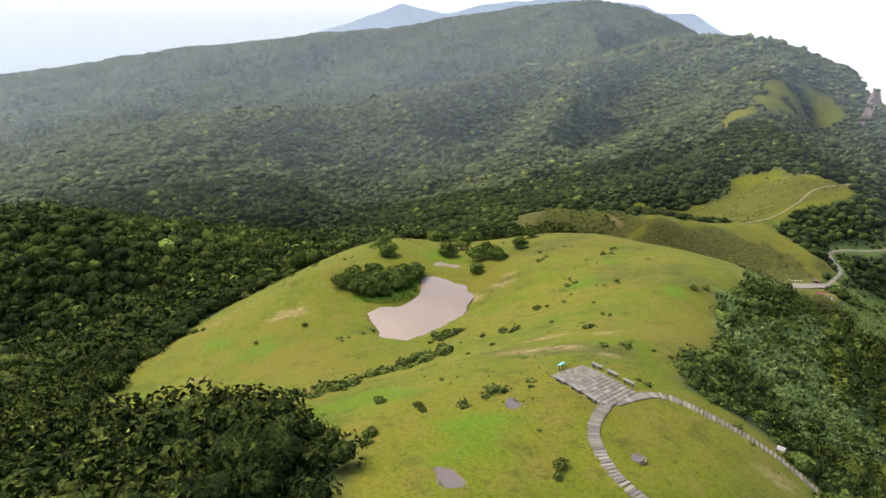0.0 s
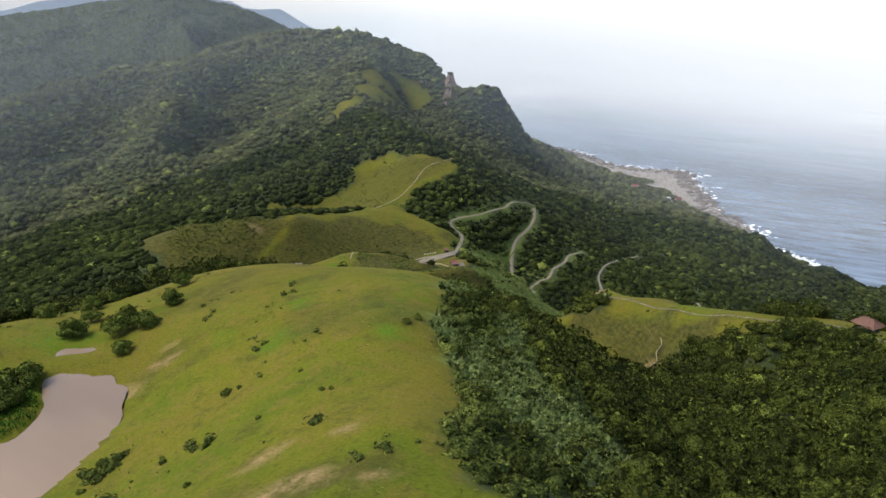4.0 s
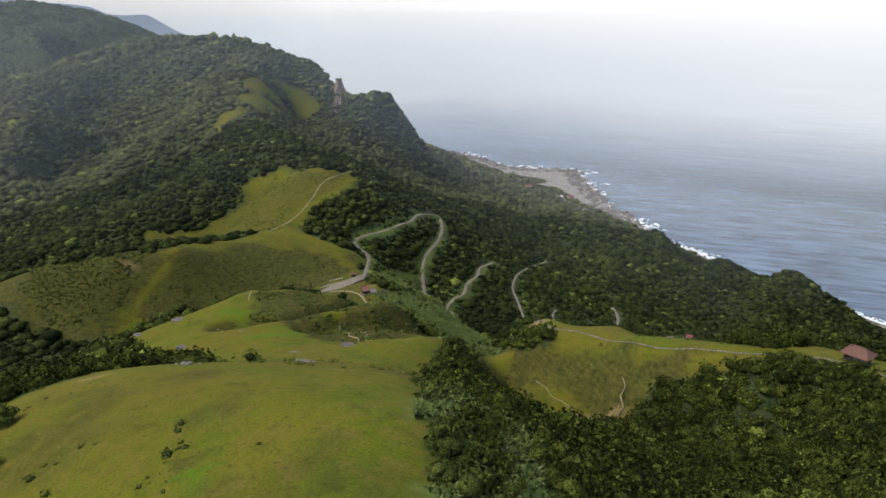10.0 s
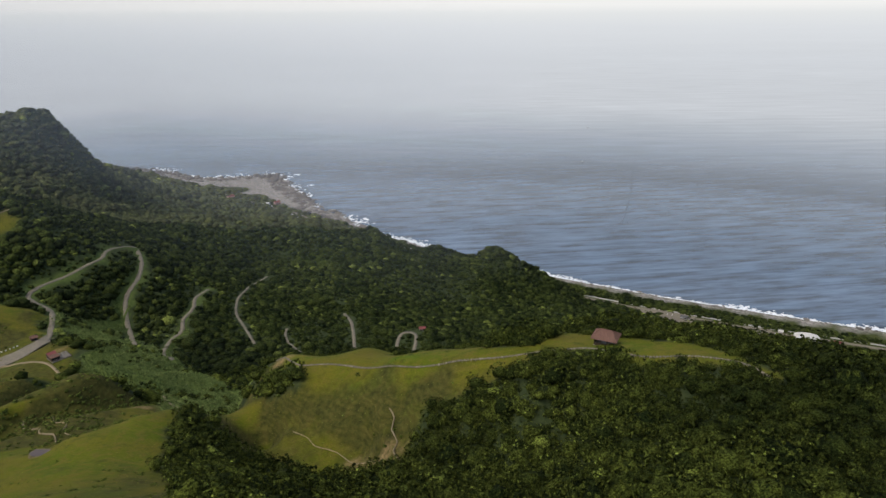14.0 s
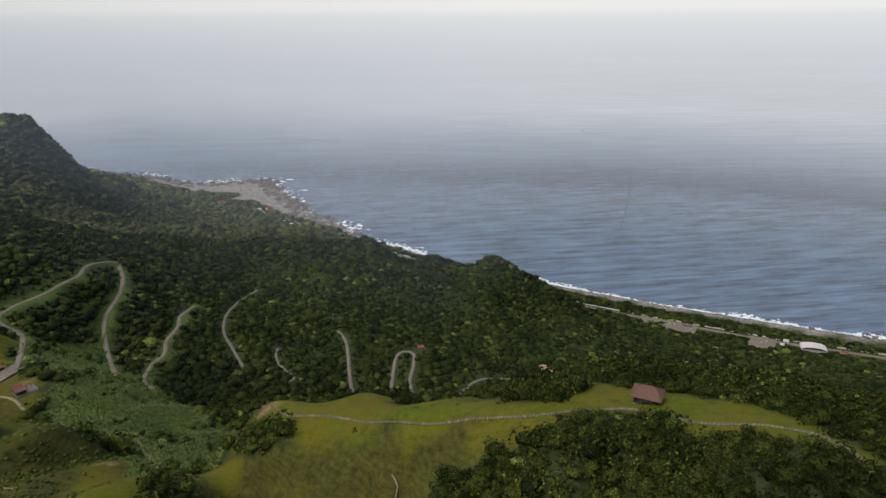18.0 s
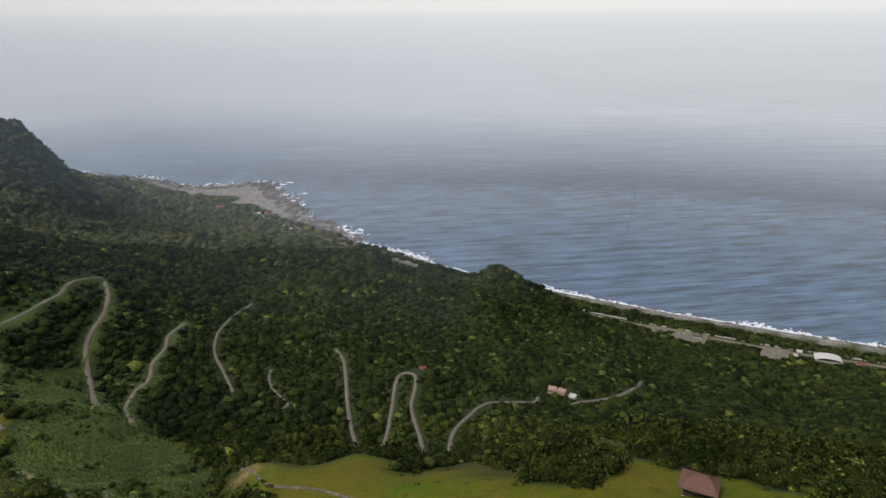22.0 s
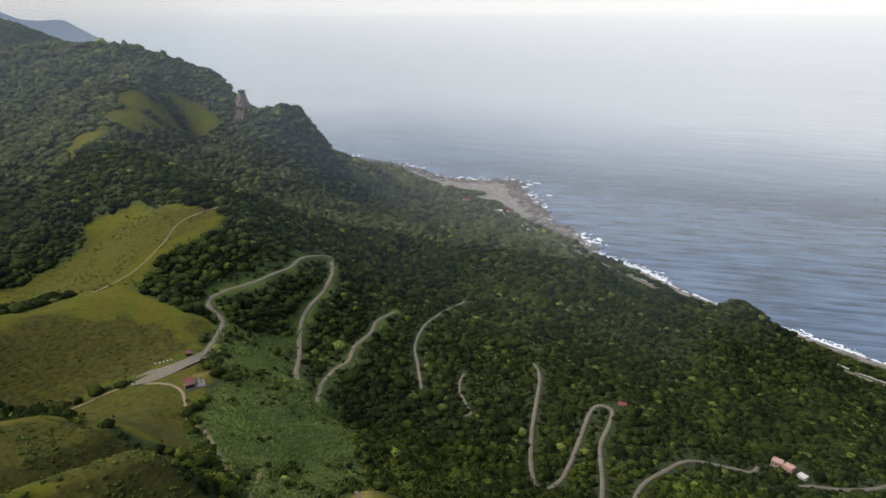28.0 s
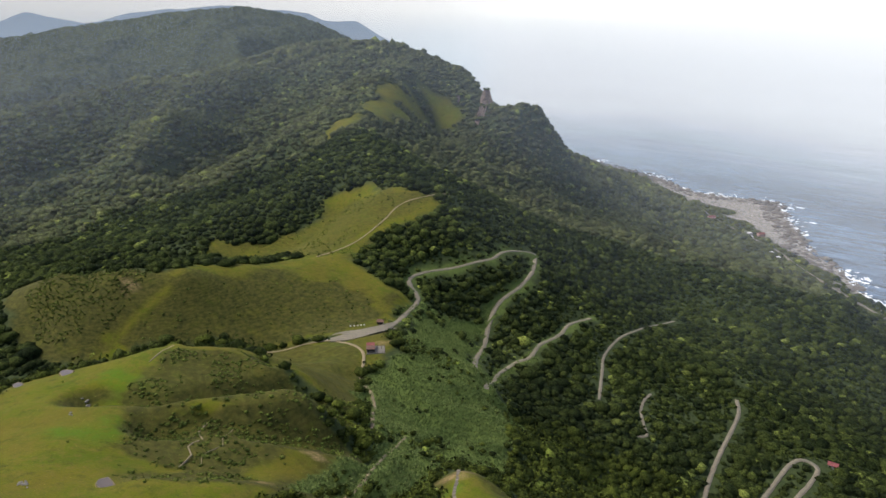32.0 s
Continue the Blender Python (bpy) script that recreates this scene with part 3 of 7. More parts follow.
PALE_TIMBER = mottled("weathered_timber", (0.13, 0.115, 0.095), (0.24, 0.215, 0.18), 0.2, 0.85, 0.005)
WHITE_WALL = mottled("white_plaster", (0.36, 0.35, 0.33), (0.56, 0.55, 0.52), 0.7, 0.85, 0.003)
PINK_WALL = mottled("pink_plaster", (0.32, 0.20, 0.165), (0.46, 0.31, 0.26), 0.7, 0.85, 0.003)
SIGN_BLUE = mottled("blue_panel", (0.03, 0.25, 0.40), (0.06, 0.36, 0.52), 0.3, 0.4, 0.0)
DARK_GLASS = mottled("dark_window", (0.015, 0.018, 0.022), (0.03, 0.035, 0.04), 0.4, 0.15, 0.0)


# ---- outlines of the land's cover, in plan ----
MEADOW_HOME = [(-45, -157), (-69, -151), (-91, -137), (-112, -122), (-112, -95), (-122, -72), (-116, -50), (-104, -38), (-106, -20), (-96, 5), (-75, 25), (-50, 32), (-28, 18), (-13, -7), (0, -29), (12, -43), (22, -52), (28, -65), (36, -69), (45, -63), (52, -63), (80, -88), (120, -130), (150, -220), (90, -230), (47, -122), (38, -118.5), (23, -119.5), (7.5, -122), (-8, -127), (-11, -137), (-21, -146)]
MEADOW_LOW = [(-75, 25), (-96, 5), (-128, 60), (-180, 108), (-240, 122), (-300, 150), (-306, 185), (-288, 216), (-262, 240), (-240, 252), (-222, 248), (-198, 254), (-180, 258), (-160, 262), (-155, 228), (-146, 238), (-132, 240), (-118, 208), (-104, 200), (-98, 178), (-95, 150), (-75, 110), (-55, 75), (-38, 45), (-28, 18), (-50, 30)]
MEADOW_SPUR = [(-104, 205), (-92, 228), (-74, 240), (-52, 236), (-34, 242), (-12, 229), (8, 226), (22, 208), (34, 230), (50, 228), (60, 212), (52, 196), (62, 182), (76, 179), (88, 160), (100, 145), (99, 117), (92, 128), (84, 137), (75, 140), (66, 147), (56, 159), (35, 163), (15, 161), (-2, 162), (-8, 146), (-29, 148), (-57, 152), (-80, 172), (-98, 188)]
SHOULDER = [(-548, 222), (-505, 236), (-478, 232), (-437, 260), (-412, 297), (-420, 355), (-428, 420), (-405, 440), (-345, 440), (-322, 440), (-296, 392), (-305, 351), (-332, 310), (-358, 281), (-387, 246), (-412, 198), (-443, 192), (-500, 196), (-545, 206)]
UPPER_MEADOW = [(-478, 549), (-452, 574), (-424, 605), (-412, 557), (-416, 516), (-412, 482), (-398, 440), (-426, 412), (-522, 425), (-569, 388), (-585, 403), (-548, 440), (-548, 462), (-550, 496), (-545, 532), (-518, 553)]
SUNNY_PATCH = [(-905, 967), (-895, 1012), (-869, 1030), (-824, 1064), (-795, 1046), (-822, 1000), (-778, 900), (-752, 855), (-730, 776), (-701, 717), (-675, 645), (-692, 630), (-715, 690), (-787, 805), (-840, 871)]
SCRUB_KNOLLS = [[(19, 186), (26, 208), (36, 216), (45, 198), (47, 185), (41, 178), (31, 180)], [(-85, 225), (-71, 218), (-59, 208), (-57, 198), (-72, 203)], [(-20, 222), (-16, 232), (-7, 228), (-8, 219)]]
# crests and ribs of paler turf: (line, width)
PALE_RIBS = [([(-414, 300), (-402, 276), (-399, 258), (-400, 246), (-404, 230)], 4), ([(-540, 420), (-470, 420), (-418, 415), (-378, 428), (-334, 440)], 8), ([(-405, 350), (-411, 395), (-418, 415)], 6), ([(-410, 424), (-423, 467), (-429, 502), (-416, 533), (-421, 602)], 9), ([(-414, 300), (-404, 330), (-405, 350)], 5)]
# the face below the crest: dark dried growth, in part painted shade
SHOULDER_FACE = [(-394, 286), (-392, 315), (-385, 360), (-371, 405), (-330, 412), (-307, 397), (-310, 362), (-332, 313), (-390, 240), (-398, 257)]
SHOULDER_SCRUB = [(-500, 225), (-478, 236), (-445, 265), (-431, 285), (-414, 261), (-408, 232), (-412, 205), (-443, 196), (-490, 204)]
# lobe faces: dried growth plus painted shade, placed to fit the camera's view
LOBE_FACES = [
    [(-250, 215), (-238, 238), (-222, 250), (-209, 252), (-200, 245), (-206, 220), (-200, 199), (-198, 182), (-222, 171), (-229, 181), (-234, 195), (-243, 203)],
    [(-195, 169), (-210, 189), (-178, 191), (-168, 202), (-157, 213), (-150, 216), (-131, 200), (-133, 181), (-142, 161), (-154, 152), (-173, 157)],
    [(-179, 196), (-208, 237), (-196, 259), (-188, 277), (-169, 261), (-147, 234), (-150, 219), (-159, 209), (-170, 198)],
    [(-234, 190), (-250, 215), (-209, 255), (-210, 236), (-210, 212), (-212, 189), (-223, 183)],
    [(-141, 147), (-139, 166), (-132, 180), (-122, 185), (-104, 174), (-122, 145)],
]
DRY_HOLLOW = [(-335, 298), (-312, 335), (-300, 343), (-285, 350), (-262, 345), (-245, 325), (-225, 310), (-200, 290), (-180, 275), (-170, 262), (-200, 262), (-225, 258), (-255, 262), (-290, 262), (-320, 278)]
HUT_LAWN = [(-318, 368), (-312, 392), (-296, 402), (-284, 392), (-272, 372), (-250, 362), (-238, 340), (-238, 322), (-250, 318), (-268, 335), (-296, 338)]
LOW_LAWN = [(-266, 268), (-240, 266), (-224, 282), (-236, 297), (-262, 290)]
SILVER_GULLY = [(-228, 312), (-228, 345), (-240, 372), (-262, 380), (-240, 400), (-215, 405), (-190, 385), (-165, 372), (-140, 345), (-112, 300), (-98, 262), (-92, 240), (-104, 212), (-110, 192), (-125, 207), (-131, 228), (-140, 248), (-160, 272), (-196, 286)]
SILVER_SIDE = [(-286, 410), (-305, 440), (-300, 470), (-284, 482), (-262, 452), (-238, 430), (-213, 415), (-184, 397), (-149, 364), (-120, 322), (-98, 270), (-140, 300), (-172, 290), (-200, 330), (-240, 385)]
SILVER_HUT = [(-285, 408), (-266, 380), (-244, 366), (-236, 345), (-240, 326), (-226, 312), (-205, 294), (-170, 280), (-130, 300), (-125, 335), (-160, 365), (-175, 420), (-205, 430), (-230, 400), (-255, 430), (-300, 520), (-318, 460)]
SILVER_RIM = [(43, -53), (42, -47), (47, -44), (54, -52), (58, -62), (52, -63), (49, -58)]
SILVER_BANK = [(-304, 425), (-280, 450), (-225, 420), (-205, 396), (-228, 372), (-262, 392)]
SILVER_CLIFF = [(-30, 20), (-12, 30), (8, 14), (24, 0), (38, -12), (50, -22), (56, -44), (44, -54), (30, -44), (20, -46), (11, -40), (-1, -26), (-15, -4)]
BARE_SPOTS = [(-64, -110, 4.5), (-53, -62, 3.5), (13.5, -86, 2.6), (17, -82.5, 3.0), (19.5, -79, 2.4), (26, -77, 1.8), (8, -76, 3.0), (14, -68, 2.0), (53, -70, 2.2), (-57, -49, 2.2), (-54, -54, 2.6), (-93, -6, 3.0), (-18, 152, 7.0), (-30, 160, 5.0), (2, 146, 6.0), (-268, 214, 4.5), (-70, 230, 6.0), (-118, 182, 5.0), (-135, 215, 4.0), (-776, 1068, 16.0), (-420, 255, 6.0), (-262, 360, 6.0), (-88, -128, 3.0), (-40, -135, 2.5)]
LUSH_SPOTS = [(-86, -60, 9), (-70, -82, 9), (-63, -88, 6), (-50, -118, 9), (-62, -128, 7), (-40, -148, 5), (20, -112, 8), (40, -106, 7), (-36, -29, 5), (-26, -44, 6), (-44, -46, 3.5), (-50, -16, 5), (-7, -36, 5), (-85, 95, 9), (-230, 180, 18), (-180, 150, 14), (-20, 190, 14), (60, 150, 12), (-70, 215, 10), (-285, 345, 12), (-215, 345, 8)]


def near_line(x, y, line):
    """Distance in plan from points to a line."""
    best = np.full(len(x), 1e9)
    for a, b in zip(line, line[1:]):
        ax, ay, dx, dy = a[0], a[1], b[0] - a[0], b[1] - a[1]
        k = np.clip(((x - ax) * dx + (y - ay) * dy) / (dx * dx + dy * dy + 1e-9), 0, 1)
        best = np.minimum(best, np.hypot(x - ax - k * dx, y - ay - k * dy))
    return best


def soft_inside(x, y, outline, wobble, seed):
    """1 inside the outline, 0 outside, with a ragged edge."""
    d = near_line(x, y, outline + outline[:1])
    d = np.where(inside(x, y, outline), d, -d) + wobble * fbm(x, y, wobble * 4, 3, seed)
    return smoothstep(-1.0, 1.0, d)


def spots(x, y, rows, seed):
    out = np.zeros(len(x))
    for cx, cy, r in rows:
        out = np.maximum(out, smoothstep(1.0, 0.35, np.hypot(x - cx, y - cy) / r + 0.55 * fbm(x, y, r * 0.5, 3, seed)))
    return out


SLOPE = np.hypot(*np.gradient(GRID_Z, GY, GX))


def cover(x, y, z):
    """How much turf, silvergrass, bare earth, dried growth with painted shade, lush growth and shore rock there is at
    each point.
    """
    grass = np.zeros(len(x))
    for k, o in enumerate((MEADOW_HOME, MEADOW_LOW, MEADOW_SPUR, SHOULDER, UPPER_MEADOW, SUNNY_PATCH, HUT_LAWN, LOW_LAWN, DRY_HOLLOW)):
        grass = np.maximum(grass, soft_inside(x, y, o, 3.0 if k < 3 else 14.0 if k in (4, 5) else 7.0, 31 + k))
    for k, o in enumerate(SCRUB_KNOLLS):
        grass = grass * (1 - soft_inside(x, y, o, 2.5, 46 + k))
    patchy = (x < -650) & (y > 680)
    grass = np.where(patchy, grass * smoothstep(-0.85, -0.25, fbm(x, y, 34, 4, 58)), grass)
    silver = np.zeros(len(x))
    for k, o in enumerate((SILVER_GULLY, SILVER_BANK, SILVER_CLIFF, SILVER_SIDE, SILVER_RIM, SILVER_HUT)):
        silver = np.maximum(silver, soft_inside(x, y, o, 4.0, 51 + k))
    for key in ("hill", "fork"):
        verge = near_line(x, y, ROADS[key][1])
        silver = np.maximum(silver, smoothstep(7, 3, verge + 6 * fbm(x, y, 18, 3, 155)) * 0.6 * (y > 400))
    steep = SLOPE[np.clip(np.searchsorted(GY, y), 0, len(GY) - 1), np.clip(np.searchsorted(GX, x), 0, len(GX) - 1)]
    ribs = smoothstep(-0.12, 0.12, fbm(1.0 * x + 0.6 * y, 0.25 * (y - x), 11, 3, 57) + 0.25)
    silver = silver * np.where((x > -30) & (y < 20), ribs, 1.0)
    # browner on steep faces: dried growth, with shade partly put into the colour
    dry_shade = soft_inside(x, y, SHOULDER, 8.0, 61) * (0.25 + 0.75 * smoothstep(0.28, 0.5, steep + 0.15 * fbm(x, y, 25, 3, 65)))
    dry_shade = np.maximum(dry_shade, np.maximum(soft_inside(x, y, SHOULDER_FACE, 7.0, 67), soft_inside(x, y, SHOULDER_SCRUB, 9.0, 68)))
    dry_shade = np.maximum(dry_shade, 0.8 * soft_inside(x, y, DRY_HOLLOW, 5.0, 79))
    dry_shade = np.maximum(dry_shade, smoothstep(-396, -412, x + 0.15 * (y - 250)) * (x > -570) * (y > 180) * smoothstep(310, 280, y + 20 * fbm(x, y, 30, 3, 59)))
    for k, o in enumerate(LOBE_FACES):
        dry_shade = np.maximum(dry_shade, 0.9 * soft_inside(x, y, o, 4.0, 69 + k))
    low = np.maximum(soft_inside(x, y, MEADOW_LOW, 3.0, 32), soft_inside(x, y, MEADOW_SPUR, 3.0, 33))
    dry_shade = np.maximum(dry_shade, low * smoothstep(0.42, 0.72, steep + 0.12 * fbm(x, y, 12, 3, 66)))
    dry_shade = np.maximum(dry_shade, 0.5 * soft_inside(x, y, HUT_LAWN, 5.0, 78))
    dry_shade = np.maximum(dry_shade, 0.6 * soft_inside(x, y, UPPER_MEADOW, 8.0, 62))
    dry_shade = np.maximum(dry_shade, 0.12 * soft_inside(x, y, SUNNY_PATCH, 8.0, 63))
    dry_shade = np.maximum(dry_shade, 0.5 * spots(x, y, [(14, -85, 7), (20, -80, 7), (26, -77, 5), (-20, 150, 30), (5, 148, 22), (-60, 170, 30), (-110, 190, 22), (-135, 220, 22), (-190, 240, 30), (-225, 245, 26), (-69, -25, 11), (-69, -31, 8), (-67, -3, 7), (-46, -14, 7), (-77, -15, 9), (-53, -51, 9), (-18, -34, 16), (10, -30, 10)], 64))
    for k, (crest, wide) in enumerate(PALE_RIBS):
        dry_shade = dry_shade * (1 - 0.85 * smoothstep(wide, wide * 0.3, near_line(x, y, crest) + wide * 0.4 * fbm(x, y, 14, 3, 160 + k)))
    bare = spots(x, y, BARE_SPOTS, 71)
    lush = spots(x, y, LUSH_SPOTS, 73)
    beach = near_line(x, y, LAND["shore"])
    shore = smoothstep(52, 26, beach + 25 * fbm(x, y, 60, 3, 75)) * smoothstep(-260, -330, x - 0.0 * y)
    shore = np.maximum(shore, smoothstep(20, 12, beach + 6 * fbm(x, y, 30, 3, 76)))
    shore = np.maximum(shore, smoothstep(150, 110, near_line(x, y, [(-1080, 2510), (-930, 2400), (-690, 2400), (-560, 2200), (-440, 1980)]) + 40 * fbm(x, y, 90, 3, 77)) * smoothstep(11, 6, z))
    coastal = smoothstep(150, 120, beach) * smoothstep(30, 18, z)
    grass = np.maximum(grass, 0.2 * coastal)
    return grass, silver, bare, dry_shade, lush, shore


def mesh_from(name, verts, faces, mats=(), smooth=False):
    """A mesh out of arrays; all faces have the same number of corners."""
    me = bpy.data.meshes.new(name)
    verts, faces = np.asarray(verts, np.float32), np.asarray(faces, np.int32)
    k = faces.shape[1]
    me.vertices.add(len(verts))
    me.vertices.foreach_set("co", verts.ravel())
    me.loops.add(faces.size)
    me.loops.foreach_set("vertex_index", faces.ravel())
    me.polygons.add(len(faces))
    me.polygons.foreach_set("loop_start", np.arange(0, faces.size, k, dtype=np.int32))
    if smooth:
        me.polygons.foreach_set("use_smooth", np.ones(len(faces), bool))
    me.update(calc_edges=True)
    for m in mats:
        me.materials.append(m)
    return me


POND = [(-53.5, -92.3), (-56.6, -87.5), (-55, -84), (-56.8, -80), (-60.4, -75.6), (-66, -73), (-69.5, -71.5), (-72.1, -68), (-68, -64.5), (-65, -63.5), (-62, -61), (-58, -62), (-54.5, -61.4), (-50, -65.5), (-45.6, -67.9), (-41, -74), (-38.7, -76.5), (-36.5, -81.5), (-34.4, -84.3), (-32.6, -90), (-37, -91), (-38.5, -94), (-45.6, -93)]
SMALL_POND = [(-79.8, -64.2), (-81, -62), (-80.4, -60.4), (-78.3, -58.8), (-76.2, -57.2), (-74.6, -57.4), (-75.8, -60), (-77.4, -61.6), (-77.6, -63.6)]


# ---- roads and trails in plan: the ground is levelled under them ----
ROADS = {
    "hill": (4.3, [(-300.6, 349), (-292, 365), (-289, 387), (-305, 422), (-325, 456), (-344, 465), (-353, 474), (-355, 499), (-346, 540), (-341, 574), (-346, 594), (-346, 620), (-341, 644), (-322, 618), (-309, 578), (-305, 543), (-297, 520), (-282, 495), (-262, 462), (-245, 440)]),
    "fork": (3.8, [(-209, 411), (-217, 422), (-230, 445), (-242, 468), (-246, 494), (-242, 510), (-250, 536), (-254, 572), (-262, 600), (-263, 640)]),
    "wood": (2.7, [(-240, 790), (-246, 750), (-240, 700), (-233, 645), (-219, 595), (-199, 557), (-178, 518)]),
    "loop": (3.4, [(-114, 650), (-103, 625), (-95, 589), (-83.5, 523), (-72.5, 483), (-61, 467), (-50, 486), (-47, 528), (-46, 569), (-41, 585), (-29, 582), (-28, 560), (-30, 532), (-21, 489), (-14, 433)]),
    "bend": (3.4, [(-2, 425), (2.5, 464), (6, 495), (19, 523), (40, 557), (81, 576), (90, 594)]),
    "house": (3.8, [(118, 572), (126, 577), (157, 595), (194, 631), (221, 693)]),
    "cut": (2.4, [(-162, 578), (-160, 562), (-152, 541), (-139, 522), (-131, 510), (-136, 504)]),
}
TRAILS = {
    "hut": (2.0, [(-298, 347), (-274, 346), (-260, 342), (-248, 332), (-237, 321), (-211, 308), (-194, 296), (-180, 283), (-165, 270)]),
    "meadow": (1.4, [(-299, 347), (-312, 332), (-321, 314), (-335, 300)]),
    "gully": (1.5, [(-160, 288), (-149, 270), (-138, 253), (-126, 236), (-115, 220), (-108, 208)]),
    "scar_b": (0.4, [(-16.4, 172), (-14.2, 168), (-14.9, 163), (-12.4, 157.8), (-13.6, 153), (-11, 148)]),
    "scar_c": (0.22, [(-57, 182), (-50, 177), (-46, 171), (-37, 168), (-29, 160), (-23, 157), (-18, 150)]),
    "scar_d": (0.5, [(-172, 190), (-168, 184), (-160, 182), (-155, 174), (-148, 172), (-143, 165)]),
    "scar_e": (0.25, [(-164, 197), (-158, 189), (-150, 185), (-147, 176), (-141, 172)]),
    "scar_f": (0.7, [(-258, 216), (-250, 206), (-243, 197)]),
    "upper": (1.6, [(-420, 420), (-424, 470), (-432, 510), (-440, 540), (-432, 575), (-420, 596)]),
}


def smooth_line(line, step):
    """A rounded line through the given points, resampled to about a step."""
    p = np.array([q[:2] for q in line], float)
    p = np.vstack([2 * p[0] - p[1], p, 2 * p[-1] - p[-2]])
    out = []
    for i in range(1, len(p) - 2):
        n = max(2, int(np.hypot(*(p[i + 1] - p[i])) / step))
        for s in np.arange(n) / n:
            out.append(0.5 * (2 * p[i] + (p[i + 1] - p[i - 1]) * s + (2 * p[i - 1] - 5 * p[i] + 4 * p[i + 1] - p[i + 2]) * s ** 2 + (3 * p[i] - p[i - 1] - 3 * p[i + 1] + p[i + 2]) * s ** 3))
    return np.array(out + [p[-2]])


def eased(values, n):
    k = np.ones(n) / n
    return np.convolve(np.pad(values, n // 2, mode="edge"), k, mode="valid")[:len(values)]


ROUTE = {}
for key, (wide, line) in (ROADS | TRAILS).items():
    route = smooth_line(line, 3.0)
    level = eased(np.array([ground_at(a, b) for a, b in route]), 9 if key in ROADS else 5)
    ROUTE[key] = (wide, route, level)
    gx, gy = GRID_X.ravel(), GRID_Y.ravel()
    flat = GRID_Z.ravel()
    lo, hi = route.min(0) - 14, route.max(0) + 14
    pick = np.nonzero((gx > lo[0]) & (gx < hi[0]) & (gy > lo[1]) & (gy < hi[1]))[0]
    if len(pick):
        d2 = (gx[pick, None] - route[None, :, 0]) ** 2 + (gy[pick, None] - route[None, :, 1]) ** 2
        i = d2.argmin(1)
        w = smoothstep(wide * 0.5 + 7, wide * 0.5 + 1.5, np.sqrt(d2[np.arange(len(pick)), i]))
        flat[pick] = flat[pick] * (1 - w) + (level[i] - 0.25) * w
    GRID_Z = flat.reshape(GRID_Z.shape)

# beds for the ponds
for outline, level in ((POND, 531.35), (SMALL_POND, 531.75)):
    gx, gy, flat = GRID_X.ravel(), GRID_Y.ravel(), GRID_Z.ravel()
    pick = np.nonzero((np.abs(gx + 60) < 45) & (np.abs(gy + 75) < 40))[0]
    d = near_line(gx[pick], gy[pick], outline + outline[:1])
    d = np.where(inside(gx[pick], gy[pick], outline), d, -d)
    z = flat[pick]
    z = np.where((d < 0) & (d > -5), np.maximum(z, level + 0.12 - 0.05 * d), z)
    w = smoothstep(-0.4, 1.6, d)
    flat[pick] = np.minimum(z, level + 0.4 * (1 - w) * 3) * (d > -0.4) * w + z * (1 - (d > -0.4) * w) - 0.9 * w
    GRID_Z = flat.reshape(GRID_Z.shape)

ny, nx = GRID_X.shape
spot_no = np.arange(nx * ny).reshape(ny, nx)
quads = np.stack([spot_no[:-1, :-1], spot_no[:-1, 1:], spot_no[1:, 1:], spot_no[1:, :-1]], -1).reshape(-1, 4)
ground_mesh = mesh_from("ground", np.stack([GRID_X, GRID_Y, GRID_Z], -1).reshape(-1, 3), quads, [GROUND], True)
COVER = cover(GRID_X.ravel(), GRID_Y.ravel(), GRID_Z.ravel())
for layer, rows in (("cover", COVER[:3]), ("tone", COVER[3:])):
    shade = ground_mesh.color_attributes.new(layer, "FLOAT_COLOR", "POINT")
    shade.data.foreach_set("color", np.stack([*rows, np.ones(nx * ny)], 1).ravel().astype(np.float32))
ground = tagged(new("ground", ground_mesh), "green pasture hills and wooded slopes above a rocky shore", "ground", kind="structure")


def ribbon(name, route, level, wide, mat, lift, label, category):
    """A strip of road that lies on the levelled ground, with sides that go into it."""
    t = np.gradient(route, axis=0)
    t /= np.linalg.norm(t, axis=1, keepdims=True) + 1e-9
    side = np.stack([-t[:, 1], t[:, 0]], 1)
    rough = 1 + 0.07 * np.sin(np.arange(len(route)) * 1.7) + 0.05 * np.sin(np.arange(len(route)) * 0.61)
    rows = []
    for off, dz in ((-0.5, -0.5), (-0.5, lift), (0, lift + 0.05), (0.5, lift), (0.5, -0.5)):
        q = route + side * off * wide * rough[:, None]
        rows.append(np.column_stack([q, level + dz]))
    v = np.stack(rows, 1).reshape(-1, 3)
    n, k = len(route), 5
    ids = np.arange(n * k).reshape(n, k)
    f = np.stack([ids[:-1, :-1], ids[1:, :-1], ids[1:, 1:], ids[:-1, 1:]], -1).reshape(-1, 4)
    return tagged(new(name, mesh_from(name, v, f, [mat], True)), label, category, kind="structure")


for key, (wide, route, level) in ROUTE.items():
    if key in ROADS:
        ribbon("road", route, level, wide, ASPHALT, 0.12, "narrow pale grey hill road winding through the woods", "road")
    else:
        ribbon("trail", route, level, wide, DIRT, 0.05, "trodden pale earth footpath over the grass", "path")

# ---- the sea, the air above the horizon and the mountains far off ----
bm = bmesh.new()
bmesh.ops.create_circle(bm, cap_ends=True, radius=4800, segments=128)
sea_mesh = bpy.data.meshes.new("sea")
bm.to_mesh(sea_mesh)
bm.free()
sea_mesh.materials.append(SEA)
tagged(new("sea", sea_mesh), "calm grey-blue open sea with fine ripples", "sea", kind="structure")

